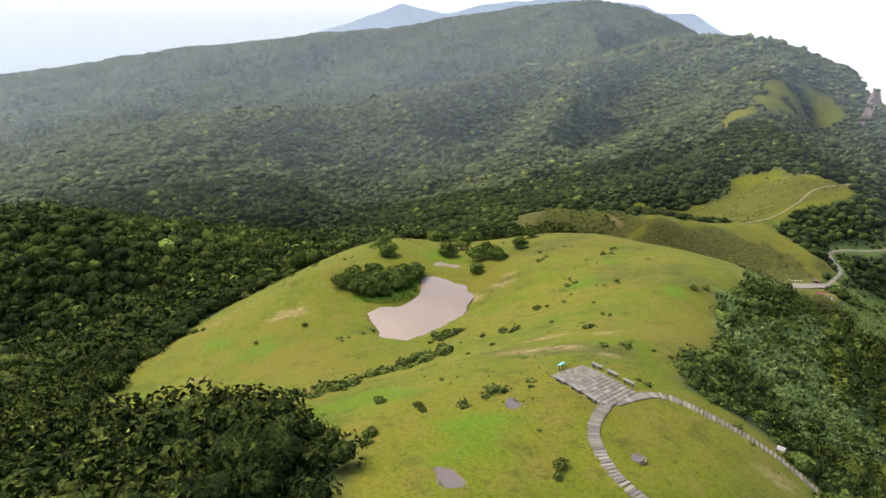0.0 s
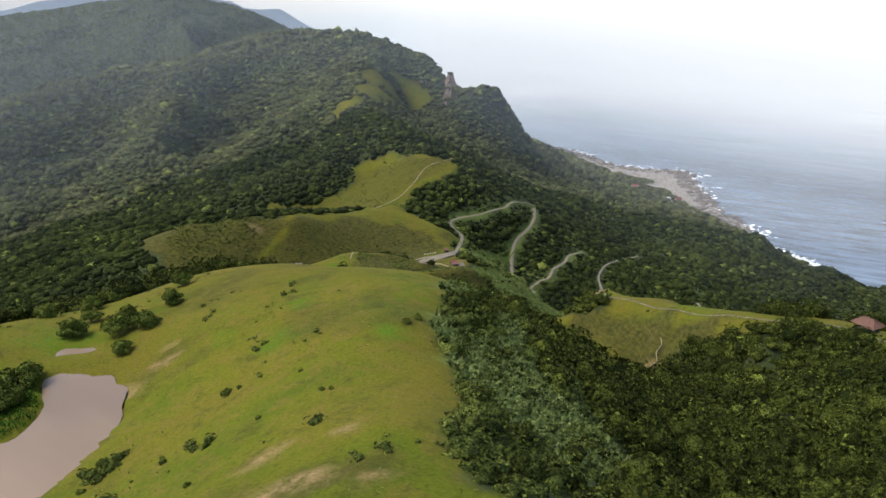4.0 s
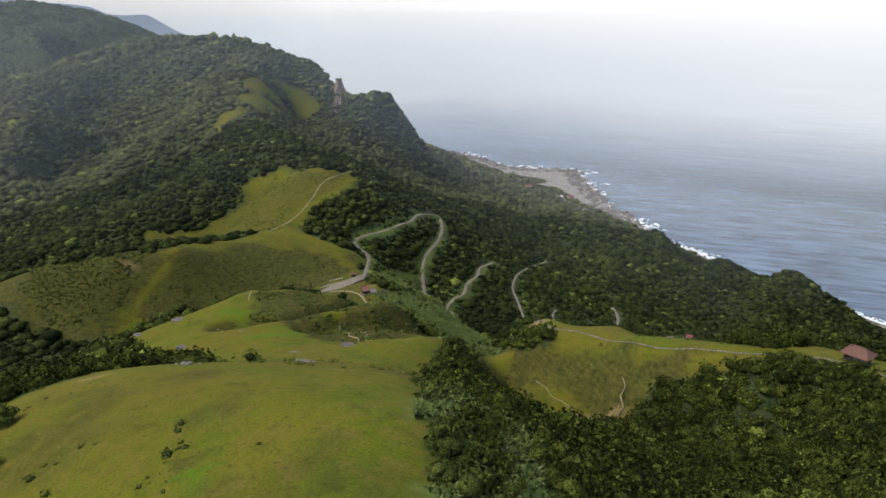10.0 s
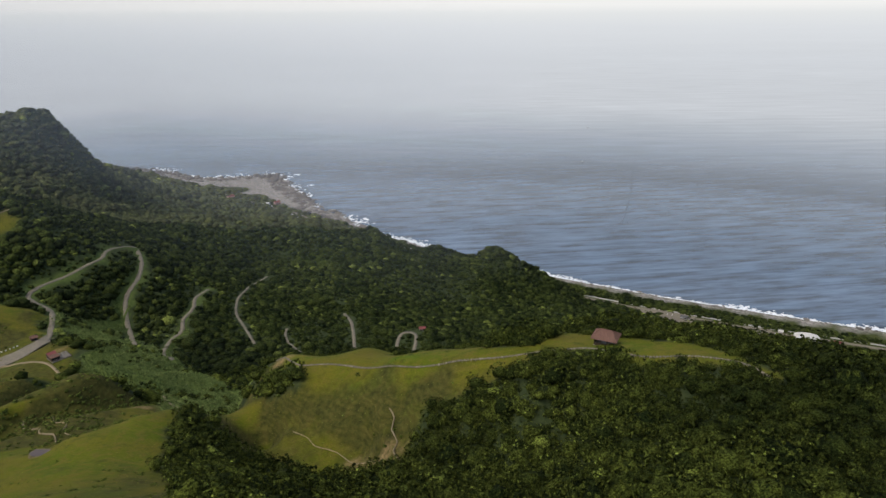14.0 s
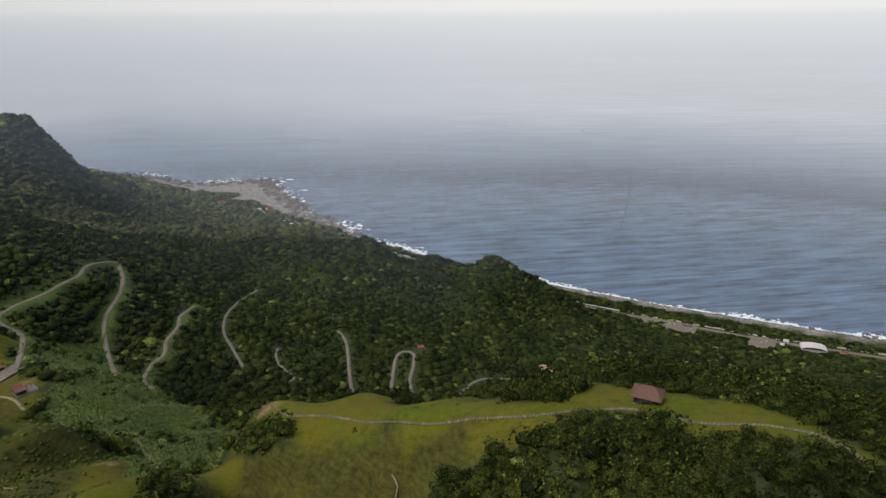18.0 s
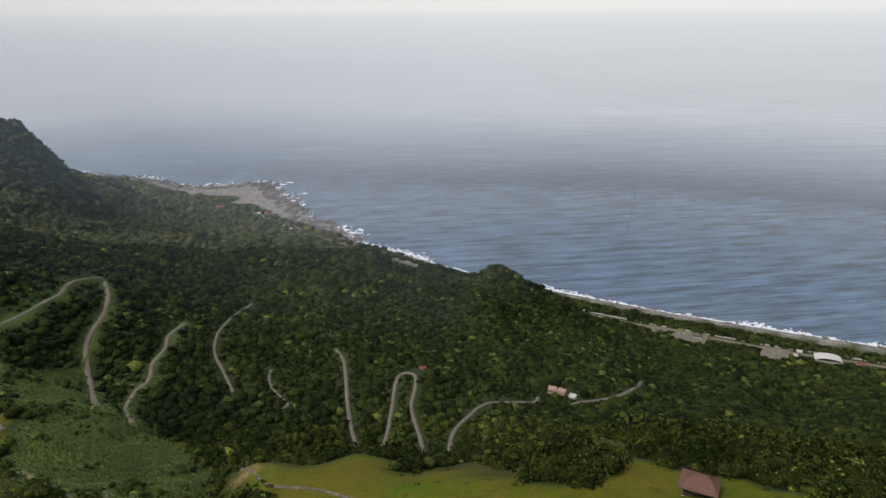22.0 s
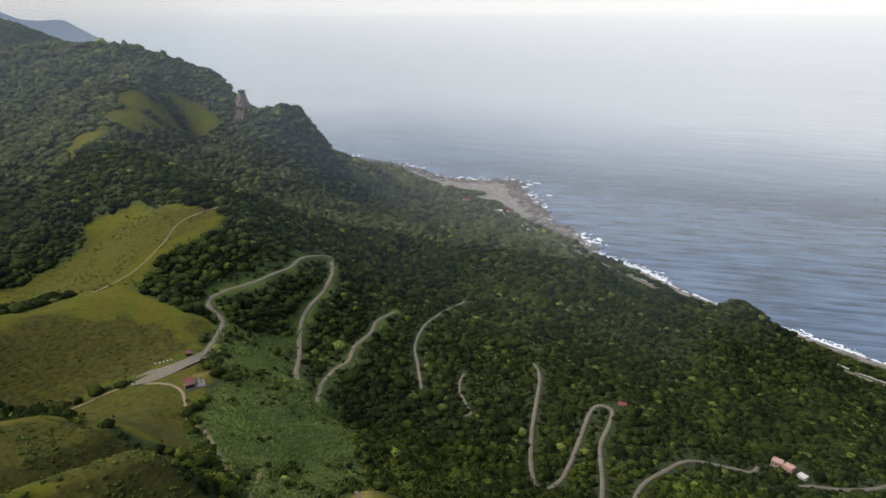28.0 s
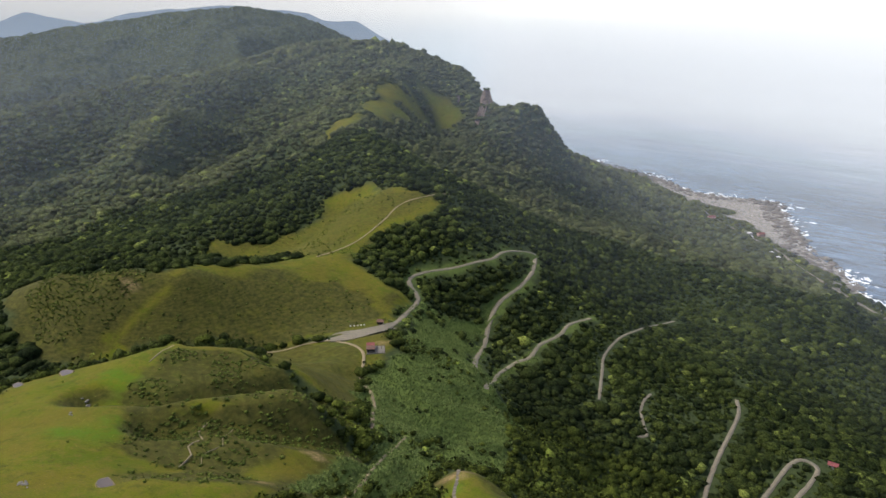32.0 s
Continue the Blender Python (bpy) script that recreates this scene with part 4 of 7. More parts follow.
# glowing ring for low sky and outermost sea, kept bright for the water's reflection
HAZE = glow_material("hazy_sky", [(0.0, (0.43, 0.49, 0.55)), (0.2, (0.50, 0.56, 0.615)), (0.33, (0.56, 0.60, 0.635)), (0.4, (0.66, 0.67, 0.675)), (0.43, (0.72, 0.72, 0.71)), (1.0, (0.76, 0.76, 0.745))], 0, 1500, 0.88, 0.58)
turn = np.linspace(0, 2 * np.pi, 129)[:-1]
levels = (-5, 200, 400, 600, 900, 1500)
v = np.concatenate([np.stack([4790 * np.cos(turn), 4790 * np.sin(turn), np.full(128, z)], 1) for z in levels])
f = [(128 * j + i, 128 * j + (i + 1) % 128, 128 * (j + 1) + (i + 1) % 128, 128 * (j + 1) + i) for j in range(len(levels) - 1) for i in range(128)]
tagged(new("backdrop", mesh_from("backdrop", v, f, [HAZE], True)), "pale hazy sky above the sea's horizon", "sky", kind="structure")


def sea_haze():
    """A glowing sheet that stands in for bright haze and hides the sea's edge: clear at its foot, thickening upwards
    into the sky, with faint painted swell lines.
    """
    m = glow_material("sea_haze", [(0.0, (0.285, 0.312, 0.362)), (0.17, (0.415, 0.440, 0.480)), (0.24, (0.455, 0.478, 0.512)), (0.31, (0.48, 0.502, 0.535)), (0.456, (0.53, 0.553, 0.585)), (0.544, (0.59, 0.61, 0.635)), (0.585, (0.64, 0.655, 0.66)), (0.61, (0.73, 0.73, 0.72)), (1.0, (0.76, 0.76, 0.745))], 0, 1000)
    t = m.node_tree
    e, out = t.nodes["Emission"], t.nodes["Material Output"]
    clear, mix = t.nodes.new("ShaderNodeBsdfTransparent"), t.nodes.new("ShaderNodeMixShader")
    tint = e.inputs[0].links[0].from_socket
    s = t.nodes.new("ShaderNodeSeparateXYZ")
    t.links.new(place_node(t), s.inputs[0])
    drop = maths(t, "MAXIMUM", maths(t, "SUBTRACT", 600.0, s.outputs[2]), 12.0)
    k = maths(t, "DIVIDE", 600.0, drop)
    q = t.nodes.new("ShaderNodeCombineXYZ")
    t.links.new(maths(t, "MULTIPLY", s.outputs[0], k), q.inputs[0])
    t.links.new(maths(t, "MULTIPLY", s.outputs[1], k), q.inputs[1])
    # swell lines painted on the sheet, projected from the camera's height
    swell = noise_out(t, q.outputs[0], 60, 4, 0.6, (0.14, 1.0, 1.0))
    # broad tones stand in for clouds reflected in the water
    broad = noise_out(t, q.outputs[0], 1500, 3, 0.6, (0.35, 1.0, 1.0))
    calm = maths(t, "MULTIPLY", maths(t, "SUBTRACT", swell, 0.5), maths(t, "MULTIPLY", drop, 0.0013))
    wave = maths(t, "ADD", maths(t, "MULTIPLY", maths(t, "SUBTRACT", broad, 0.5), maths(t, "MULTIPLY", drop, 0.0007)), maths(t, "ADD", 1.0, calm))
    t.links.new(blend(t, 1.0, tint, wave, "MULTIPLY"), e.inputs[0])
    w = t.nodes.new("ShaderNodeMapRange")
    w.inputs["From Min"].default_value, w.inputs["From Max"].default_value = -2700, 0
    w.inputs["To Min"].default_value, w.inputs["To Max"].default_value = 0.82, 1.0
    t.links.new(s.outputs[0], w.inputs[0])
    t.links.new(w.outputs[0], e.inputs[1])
    veil = t.nodes.new("ShaderNodeVertexColor")
    veil.layer_name = "veil"
    t.links.new(veil.outputs[0], mix.inputs[0])
    t.links.new(clear.outputs[0], mix.inputs[1])
    t.links.new(e.outputs[0], mix.inputs[2])
    t.links.new(mix.outputs[0], out.inputs[0])
    a, z = np.meshgrid(np.radians(np.linspace(42, -95, 70)), np.array([0, 25, 50, 75, 100, 130, 160, 190, 220, 250, 280, 360, 430, 520, 640, 800, 1140.0]))
    far = 2350 + 420 * smoothstep(6, 25, np.degrees(a))
    v = np.stack([-far * np.sin(a), far * np.cos(a), z], -1).reshape(-1, 3)
    ids = np.arange(a.size).reshape(a.shape)
    f = np.stack([ids[:-1, :-1], ids[:-1, 1:], ids[1:, 1:], ids[1:, :-1]], -1).reshape(-1, 4)
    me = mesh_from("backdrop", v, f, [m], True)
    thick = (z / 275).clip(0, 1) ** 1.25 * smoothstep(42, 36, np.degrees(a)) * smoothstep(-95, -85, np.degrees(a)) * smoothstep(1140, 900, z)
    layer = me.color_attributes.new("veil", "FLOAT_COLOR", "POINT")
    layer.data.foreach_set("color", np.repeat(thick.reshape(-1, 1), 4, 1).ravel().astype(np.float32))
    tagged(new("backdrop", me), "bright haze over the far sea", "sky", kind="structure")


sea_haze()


def haze_material(name, thickness):
    """A thin bluish-white sheet that stands in for haze: it catches the daylight and lets most of what lies behind show
    through.
    """
    m = bpy.data.materials.new(name)
    m.use_nodes = True
    t = m.node_tree
    t.nodes.remove(t.nodes["Principled BSDF"])
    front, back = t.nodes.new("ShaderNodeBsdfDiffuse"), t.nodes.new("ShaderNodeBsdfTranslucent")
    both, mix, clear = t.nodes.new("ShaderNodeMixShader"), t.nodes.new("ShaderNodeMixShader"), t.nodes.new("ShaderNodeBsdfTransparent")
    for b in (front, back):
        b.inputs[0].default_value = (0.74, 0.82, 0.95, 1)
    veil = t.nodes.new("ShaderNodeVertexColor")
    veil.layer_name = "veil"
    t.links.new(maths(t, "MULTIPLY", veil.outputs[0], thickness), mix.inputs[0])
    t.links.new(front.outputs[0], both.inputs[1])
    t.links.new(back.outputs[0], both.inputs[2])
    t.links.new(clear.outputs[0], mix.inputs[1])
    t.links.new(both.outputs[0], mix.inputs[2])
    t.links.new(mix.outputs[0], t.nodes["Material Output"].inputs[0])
    return m


def haze_bank(radius, left, right, thickness):
    """An added haze sheet, hung as a curtain in an arc over the land, clear along the ground and thicker above it."""
    n = int((left - right) * radius / 1200)
    rise = np.array([-2, 8, 20, 40, 65, 95, 150, 260, 420.0])
    a, up = np.meshgrid(np.radians(np.linspace(left, right, n)), rise)
    x, y = -radius * np.sin(a), radius * np.cos(a)
    i, j = np.searchsorted(GX, x[0]), np.searchsorted(GY, y[0])
    z = eased(np.maximum(GRID_Z[j, i], 0), 2 * (n // 16) + 1)[None, :n] + up
    ids = np.arange(a.size).reshape(a.shape)
    f = np.stack([ids[:-1, :-1], ids[:-1, 1:], ids[1:, 1:], ids[1:, :-1]], -1).reshape(-1, 4)
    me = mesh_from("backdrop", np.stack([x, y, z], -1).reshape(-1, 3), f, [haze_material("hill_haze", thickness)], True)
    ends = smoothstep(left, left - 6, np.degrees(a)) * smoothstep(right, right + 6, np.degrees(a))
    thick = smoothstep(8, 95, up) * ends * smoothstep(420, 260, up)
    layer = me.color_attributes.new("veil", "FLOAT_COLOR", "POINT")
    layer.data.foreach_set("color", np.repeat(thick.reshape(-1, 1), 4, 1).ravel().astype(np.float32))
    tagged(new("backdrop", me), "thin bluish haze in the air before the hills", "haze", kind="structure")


# four added sheets lighten the land behind them in place of hazy air
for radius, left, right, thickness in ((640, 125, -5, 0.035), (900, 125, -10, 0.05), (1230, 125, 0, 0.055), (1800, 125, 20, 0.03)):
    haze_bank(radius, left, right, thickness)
# the range is not lit: haze is given as its own glow, paler below
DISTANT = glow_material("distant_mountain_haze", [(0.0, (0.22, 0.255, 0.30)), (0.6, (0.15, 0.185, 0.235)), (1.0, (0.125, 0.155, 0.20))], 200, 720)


def far_range(line, label):
    """A mountain range far off: a long body that glows in haze colours, with a ragged crest."""
    crest = np.array(resampled(line, 30))
    crest[:, 2] += 9 * fbm(crest[:, 0], crest[:, 1], 160, 4, 5)
    out = crest[:, :2] / np.linalg.norm(crest[:, :2], axis=1, keepdims=True)
    front = np.column_stack([crest[:, :2] - out * 160, crest[:, 2] * 0.4])
    foot = np.column_stack([crest[:, :2] - out * 260, np.full(len(crest), -5.0)])
    back = np.column_stack([crest[:, :2] + out * 120, np.full(len(crest), -5.0)])
    v = np.stack([foot, front, crest, back], 1).reshape(-1, 3)
    ids = np.arange(len(v)).reshape(-1, 4)
    f = np.stack([ids[:-1, :-1], ids[1:, :-1], ids[1:, 1:], ids[:-1, 1:]], -1).reshape(-1, 4)
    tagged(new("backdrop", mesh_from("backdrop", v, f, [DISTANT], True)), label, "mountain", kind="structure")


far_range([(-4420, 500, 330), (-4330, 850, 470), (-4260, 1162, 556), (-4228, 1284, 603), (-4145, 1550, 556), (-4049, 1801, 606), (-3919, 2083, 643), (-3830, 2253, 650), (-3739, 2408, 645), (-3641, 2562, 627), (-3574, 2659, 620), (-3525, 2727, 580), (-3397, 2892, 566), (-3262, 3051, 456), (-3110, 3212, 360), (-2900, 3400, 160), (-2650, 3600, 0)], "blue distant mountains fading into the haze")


# ---- still water on the pastures ----
def pool(name, outline, z, mat, label, category, seed):
    """A level sheet of water with a ragged bank; the ground dips below it."""
    pts = smooth_line(outline + outline[:1], 1.2)
    pts = pts + 0.35 * np.stack([fbm(pts[:, 0], pts[:, 1], 2.5, 3, seed), fbm(pts[:, 0], pts[:, 1], 2.5, 3, seed + 9)], 1)
    bm = bmesh.new()
    face = bm.faces.new([bm.verts.new((x, y, z)) for x, y in pts[:-1]])
    bmesh.ops.triangulate(bm, faces=[face])
    me = bpy.data.meshes.new(name)
    bm.to_mesh(me)
    bm.free()
    me.materials.append(mat)
    return tagged(new(name, me), label, category, kind="structure")


# ---- woods: crowns by the thousand, denser and finer where the drone passes near ----
TRACK = [(99, -132), (45, -104), (0, 0), (4, 52), (58, 88)]
GRID_FLAT = GRID_Z


def heights(x, y):
    """Heights of the ground mesh at many spots."""
    i = np.clip(np.searchsorted(GX, x) - 1, 0, len(GX) - 2)
    j = np.clip(np.searchsorted(GY, y) - 1, 0, len(GY) - 2)
    u, v = (x - GX[i]) / (GX[i + 1] - GX[i]), (y - GY[j]) / (GY[j + 1] - GY[j])
    return (GRID_FLAT[j, i] * (1 - u) + GRID_FLAT[j, i + 1] * u) * (1 - v) + (GRID_FLAT[j + 1, i] * (1 - u) + GRID_FLAT[j + 1, i + 1] * u) * v


def crown_shape(rng, detail, sprays, lumps=0.38, leaf=0.22):
    """One crown of unit radius: a lumpy body cut flat below, with loose leaf sprays over it. Vertices and triangles."""
    bm = bmesh.new()
    bmesh.ops.create_icosphere(bm, subdivisions=detail, radius=1.0)
    v = np.array([q.co[:] for q in bm.verts])
    f = np.array([[q.index for q in face.verts] for face in bm.faces])
    bm.free()
    knots = rng.normal(size=(9, 3))
    knots[:, 2] = np.abs(knots[:, 2])
    knots /= np.linalg.norm(knots, axis=1, keepdims=True)
    near = (v @ knots.T).max(1)
    size = 0.72 + lumps * smoothstep(0.72, 1.0, near) + rng.uniform(-0.09, 0.09, len(v))
    v = v * size[:, None] * (0.86 if sprays else 1.0)
    v[:, 2] = np.maximum(v[:, 2] * 0.85, -0.35)
    f = f[(v[f][:, :, 2] > -0.34).any(1)]
    if sprays:
        d = rng.normal(size=(sprays, 3))
        d[:, 2] = np.abs(d[:, 2]) * 0.9 + 0.05
        d /= np.linalg.norm(d, axis=1, keepdims=True)
        reach = 0.74 + lumps * smoothstep(0.72, 1.0, (d @ knots.T).max(1)) + rng.uniform(-0.02, 0.14, sprays)
        c = d * reach[:, None] * (1, 1, 0.85)
        a = rng.normal(size=(sprays, 3))
        a = a - 0.6 * d * (a * d).sum(1, keepdims=True)
        a /= np.linalg.norm(a, axis=1, keepdims=True)
        b = np.cross(d + 0.5 * rng.normal(size=(sprays, 3)), a)
        b /= np.linalg.norm(b, axis=1, keepdims=True) + 1e-9
        s = rng.uniform(0.6, 1.25, (sprays, 1)) * leaf
        tip = d * s * 0.35
        quad = np.stack([c - a * s, c - b * s * 0.6 + tip, c + a * s, c + b * s * 0.6 + tip], 1).reshape(-1, 3)
        k = len(v) + 4 * np.arange(sprays)[:, None]
        f = np.concatenate([f, k + [[0, 1, 2]], k + [[0, 2, 3]]])
        v = np.concatenate([v, quad])
    return v, f


def tuft_shape(rng, blades, spread=0.5):
    """A tuft of unit height: arching blades from one root."""
    v, f = [], []
    for k in range(blades):
        a, lean, w = rng.uniform(0, 2 * np.pi), rng.uniform(0.2, 1.0) * spread, rng.uniform(0.05, 0.1)
        out, side = np.array([np.cos(a), np.sin(a), 0]), np.array([-np.sin(a), np.cos(a), 0])
        mid, tip = out * lean * 0.45 + (0, 0, 0.7), out * lean * 1.25 + (0, 0, rng.uniform(0.7, 1.0))
        n = len(v)
        v += [side * w, -side * w, mid + side * w * 1.3, mid - side * w * 1.3, tip]
        f += [(n, n + 1, n + 3), (n, n + 3, n + 2), (n + 2, n + 3, n + 4)]
    return np.array(v), np.array(f)


def strewn(name, shapes, x, y, z, size, squash, rng, mat, label, category, smooth=False):
    """Many copies of the shapes, joined into one mesh of kind stuff."""
    vs, fs, base = [], [], 0
    pick = rng.integers(0, len(shapes), len(x))
    yaw = rng.uniform(0, 2 * np.pi, len(x))
    for k, (v, f) in enumerate(shapes):
        i = np.nonzero(pick == k)[0]
        if not len(i):
            continue
        c, s = np.cos(yaw[i])[:, None], np.sin(yaw[i])[:, None]
        p = np.stack([(v[:, 0] * c - v[:, 1] * s) * size[i, None] + x[i, None], (v[:, 0] * s + v[:, 1] * c) * size[i, None] + y[i, None], v[:, 2] * (size * squash)[i, None] + z[i, None]], -1)
        vs.append(p.reshape(-1, 3))
        fs.append((f[None] + (base + len(v) * np.arange(len(i)))[:, None, None]).reshape(-1, 3))
        base += len(v) * len(i)
    return tagged(new(name, mesh_from(name, np.concatenate(vs), np.concatenate(fs), [mat], smooth)), label, category, kind="stuff")


def jittered(lo, hi, step, rng):
    gx, gy = np.meshgrid(np.arange(lo[0], hi[0], step), np.arange(lo[1], hi[1], step * 0.87))
    gx[1::2] += step / 2
    x = (gx + rng.uniform(-0.42, 0.42, gx.shape) * step).ravel()
    y = (gy + rng.uniform(-0.42, 0.42, gy.shape) * step).ravel()
    return x, y


def outlook(x, y):
    """Within the sweep of land that lies ahead of the flight."""
    seen = np.zeros(len(x), bool)
    for cx, cy, low, high in ((105, -135, 0, 110), (45, -104, -5, 78), (10, -56, -34, 45), (0, -5, -42, 42), (58, 85, 0, 85)):
        a = np.degrees(np.arctan2(-(x - cx), y - cy))
        seen |= (a > low) & (a < high)
    return seen


def wooded(x, y, rng, keep=0.0):
    """Which spots carry trees: no turf, silvergrass, road, shore or water there."""
    z = heights(x, y)
    grass, silver, bare, dry_shade, lush, shore = cover(x, y, z)
    thin = (fbm(x, y, 22, 3, 81) > 0.36) | (rng.uniform(0, 1, len(x)) < 0.05)
    ok = (grass < 0.35 + keep) & ((silver < 0.5) | thin) & (shore < 0.3) & (z > 3)
    for key, (wide, route, level) in ROUTE.items():
        lo, hi = route.min(0) - 8, route.max(0) + 8
        i = np.nonzero((x > lo[0]) & (x < hi[0]) & (y > lo[1]) & (y < hi[1]))[0]
        if len(i):
            d = np.sqrt(((x[i, None] - route[None, ::2, 0]) ** 2 + (y[i, None] - route[None, ::2, 1]) ** 2).min(1))
            ok[i[d < wide * 0.5 + (3.4 if wide > 4.2 else 2.9 if wide > 2.5 else 1.9)]] = False
    ok &= near_line(x, y, COAST_LINE) > 13
    for cx, cy, r in CLEARINGS:
        ok &= (x - cx) ** 2 + (y - cy) ** 2 > r * r
    return ok, z


COAST_LINE = [(-880, 2270), (-688, 2052), (-480, 1925), (-300, 1752), (0, 1510), (212, 1345), (382, 1243), (533, 1170), (627, 1126), (766, 1075), (960, 990)]
BEYOND = [(-1000, -1200), (-1000, -600), (-1110, -382), (-1180, -233), (-1225, -32), (-1310, 81), (-1340, 188), (-1375, 303), (-1390, 575), (-1405, 714), (-1450, 850), (-1530, 960), (-1560, 1150), (-1640, 1500), (-1800, 1900), (-1900, 2600), (-3500, 2600), (-3500, -1200)]
SCARP_EDGE = [(-28, 18), (-13, -7), (0, -29), (12, -43), (22, -52), (28, -65), (36, -69), (45, -63), (52, -63), (80, -88)]
CLEARINGS = [(-806, 1104, 13), (-786, 1073, 12), (-774, 1046, 7), (-840, 1063, 7), (-251, 350, 13), (-300, 372, 14), (-296, 398, 9), (63, 168, 9), (-23, 592, 7), (113, 600, 13), (124, 592, 9), (470, 1185, 30), (602, 1118, 26), (686, 1094, 22), (-570, 1991, 24), (-542, 2026, 24), (-459, 1850, 16), (-693, 2043, 22), (36, -84, 12)]
rng = np.random.default_rng(7)
BANDS = (
    # from, to, spacing, radius, leaf sprays, body detail
    (0, 140, 3.6, 2.9, 100, 1),
    (140, 270, 4.1, 3.2, 30, 1),
    (270, 430, 4.5, 3.6, 12, 1),
    (430, 900, 5.0, 3.4, 0, 1),
    (900, 1500, 7.0, 4.6, 0, 1),
    (1500, 2900, 11.5, 7.2, 0, 1),
)
for start, end, step, radius, sprays, detail in BANDS:
    lo = (max(-3300, -end), max(-1100, -130 - end))
    hi = (min(950, 60 + end), min(2500, 90 + end))
    x, y = jittered(lo, hi, step, rng)
    d = near_line(x, y, TRACK)
    i = (d >= start) & (d < end) & outlook(x, y) & ~inside(x, y, BEYOND)
    x, y = x[i], y[i]
    ok, z = wooded(x, y, rng)
    x, y, z = x[ok], y[ok], z[ok]
    shapes = [crown_shape(rng, detail, sprays, 0.7, 0.17 if start < 140 else 0.22) for k in range(9)]
    size = radius * rng.gamma(9, 1 / 9, len(x)).clip(0.45, 1.8) * (1 + 0.25 * fbm(x, y, 40, 2, 91))
    if start < 430:
        rim = np.minimum(np.minimum(near_line(x, y, MEADOW_HOME), near_line(x, y, MEADOW_LOW)), near_line(x, y, MEADOW_SPUR))
        size = size * (0.6 + rim / 26).clip(0.6, 1)
    scarp = near_line(x, y, SCARP_EDGE)
    size = np.where(start < 140, size * (0.3 + scarp / 42).clip(0.3, 1), size)
    if start < 430:
        size = np.where(cover(x, y, z)[1] > 0.3, 0.5 * size, size)
    for key, (wide, route, level) in ROUTE.items():
        size = size * (0.42 + near_line(x, y, route[::2]) / 24).clip(0.42, 1) if key in ROADS and start < 900 else size
    squash = rng.uniform(0.75, 1.25, len(x))
    lift = rng.uniform(-0.25, 0.7 if start < 270 else 0.4, len(x)) * radius - (0.28 * radius if start >= 430 else 0)
    # inland woods from 900 m out take the lighter, haze-tinted leaf colours
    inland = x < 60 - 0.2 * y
    for side, leaves in ((inland, CANOPY_HILL_HAZED), (~inland, CANOPY_FAR)) if start >= 900 else ((x < 1e9, CANOPY if start < 430 else CANOPY_FAR),):
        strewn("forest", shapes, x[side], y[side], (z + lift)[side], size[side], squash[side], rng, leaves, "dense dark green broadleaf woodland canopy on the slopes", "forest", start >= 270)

# plainer woods on the slopes behind the flight
x, y = jittered((-260, -420), (400, 330), 6.5, rng)
i = (near_line(x, y, TRACK) < 300) & ~outlook(x, y)
x, y = x[i], y[i]
ok, z = wooded(x, y, rng)
x, y, z = x[ok], y[ok], z[ok]
strewn("forest", [crown_shape(rng, 1, 0) for k in range(6)], x, y, z + 0.5, rng.uniform(3.2, 5.6, len(x)), rng.uniform(0.7, 1.1, len(x)), rng, CANOPY, "dense dark green broadleaf woodland canopy on the slopes", "forest")

# the massif beyond: one wooded body in haze-tinted leaf colours, its canopy in relief
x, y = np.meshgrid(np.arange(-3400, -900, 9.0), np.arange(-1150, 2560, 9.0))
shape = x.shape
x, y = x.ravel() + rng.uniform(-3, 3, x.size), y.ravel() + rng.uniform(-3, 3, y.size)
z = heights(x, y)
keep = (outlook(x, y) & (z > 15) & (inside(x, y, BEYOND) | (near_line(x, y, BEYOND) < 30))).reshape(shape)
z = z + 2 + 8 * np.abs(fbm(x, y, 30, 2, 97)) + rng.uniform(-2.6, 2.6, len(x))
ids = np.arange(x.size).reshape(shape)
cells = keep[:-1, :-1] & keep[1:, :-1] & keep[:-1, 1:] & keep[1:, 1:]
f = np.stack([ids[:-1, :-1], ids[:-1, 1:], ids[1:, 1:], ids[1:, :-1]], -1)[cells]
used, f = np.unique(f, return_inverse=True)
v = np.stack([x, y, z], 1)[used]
tagged(new("backdrop", mesh_from("backdrop", v, f.reshape(-1, 4), [CANOPY_MOUNTAIN_HAZED], True)), "far wooded mountain in the haze", "mountain", kind="structure")

# scrub along the edges of the turf
x, y = jittered((-330, -230), (160, 270), 4.2, rng)
ok, z = wooded(x, y, rng, 0.55)
grass = cover(x, y, z)[0]
edge = ok & (grass > 0.02) & (rng.uniform(0, 1, len(x)) < 0.55)
x, y, z = x[edge], y[edge], z[edge]
strewn("scrub", [crown_shape(rng, 2, 24, 0.45, 0.3) for k in range(6)], x, y, z, rng.uniform(0.5, 1.3, len(x)), rng.uniform(0.6, 1.0, len(x)), rng, SHRUB, "low mixed scrub along the edge of the pasture", "scrub")

# low dark bushes between the ribs of silvergrass on the scarp below the pasture
x, y = jittered((-40, -95), (90, 40), 1.7, rng)
z = heights(x, y)
grass, silver, bare, dry_shade, lush, shore = cover(x, y, z)
ok = (near_line(x, y, SCARP_EDGE) < 34 + 8 * fbm(x, y, 12, 3, 88)) & (grass < 0.4) & ((silver < 0.5) | (rng.uniform(0, 1, len(x)) < 0.12)) & (rng.uniform(0, 1, len(x)) < 0.85)
x, y, z = x[ok], y[ok], z[ok]
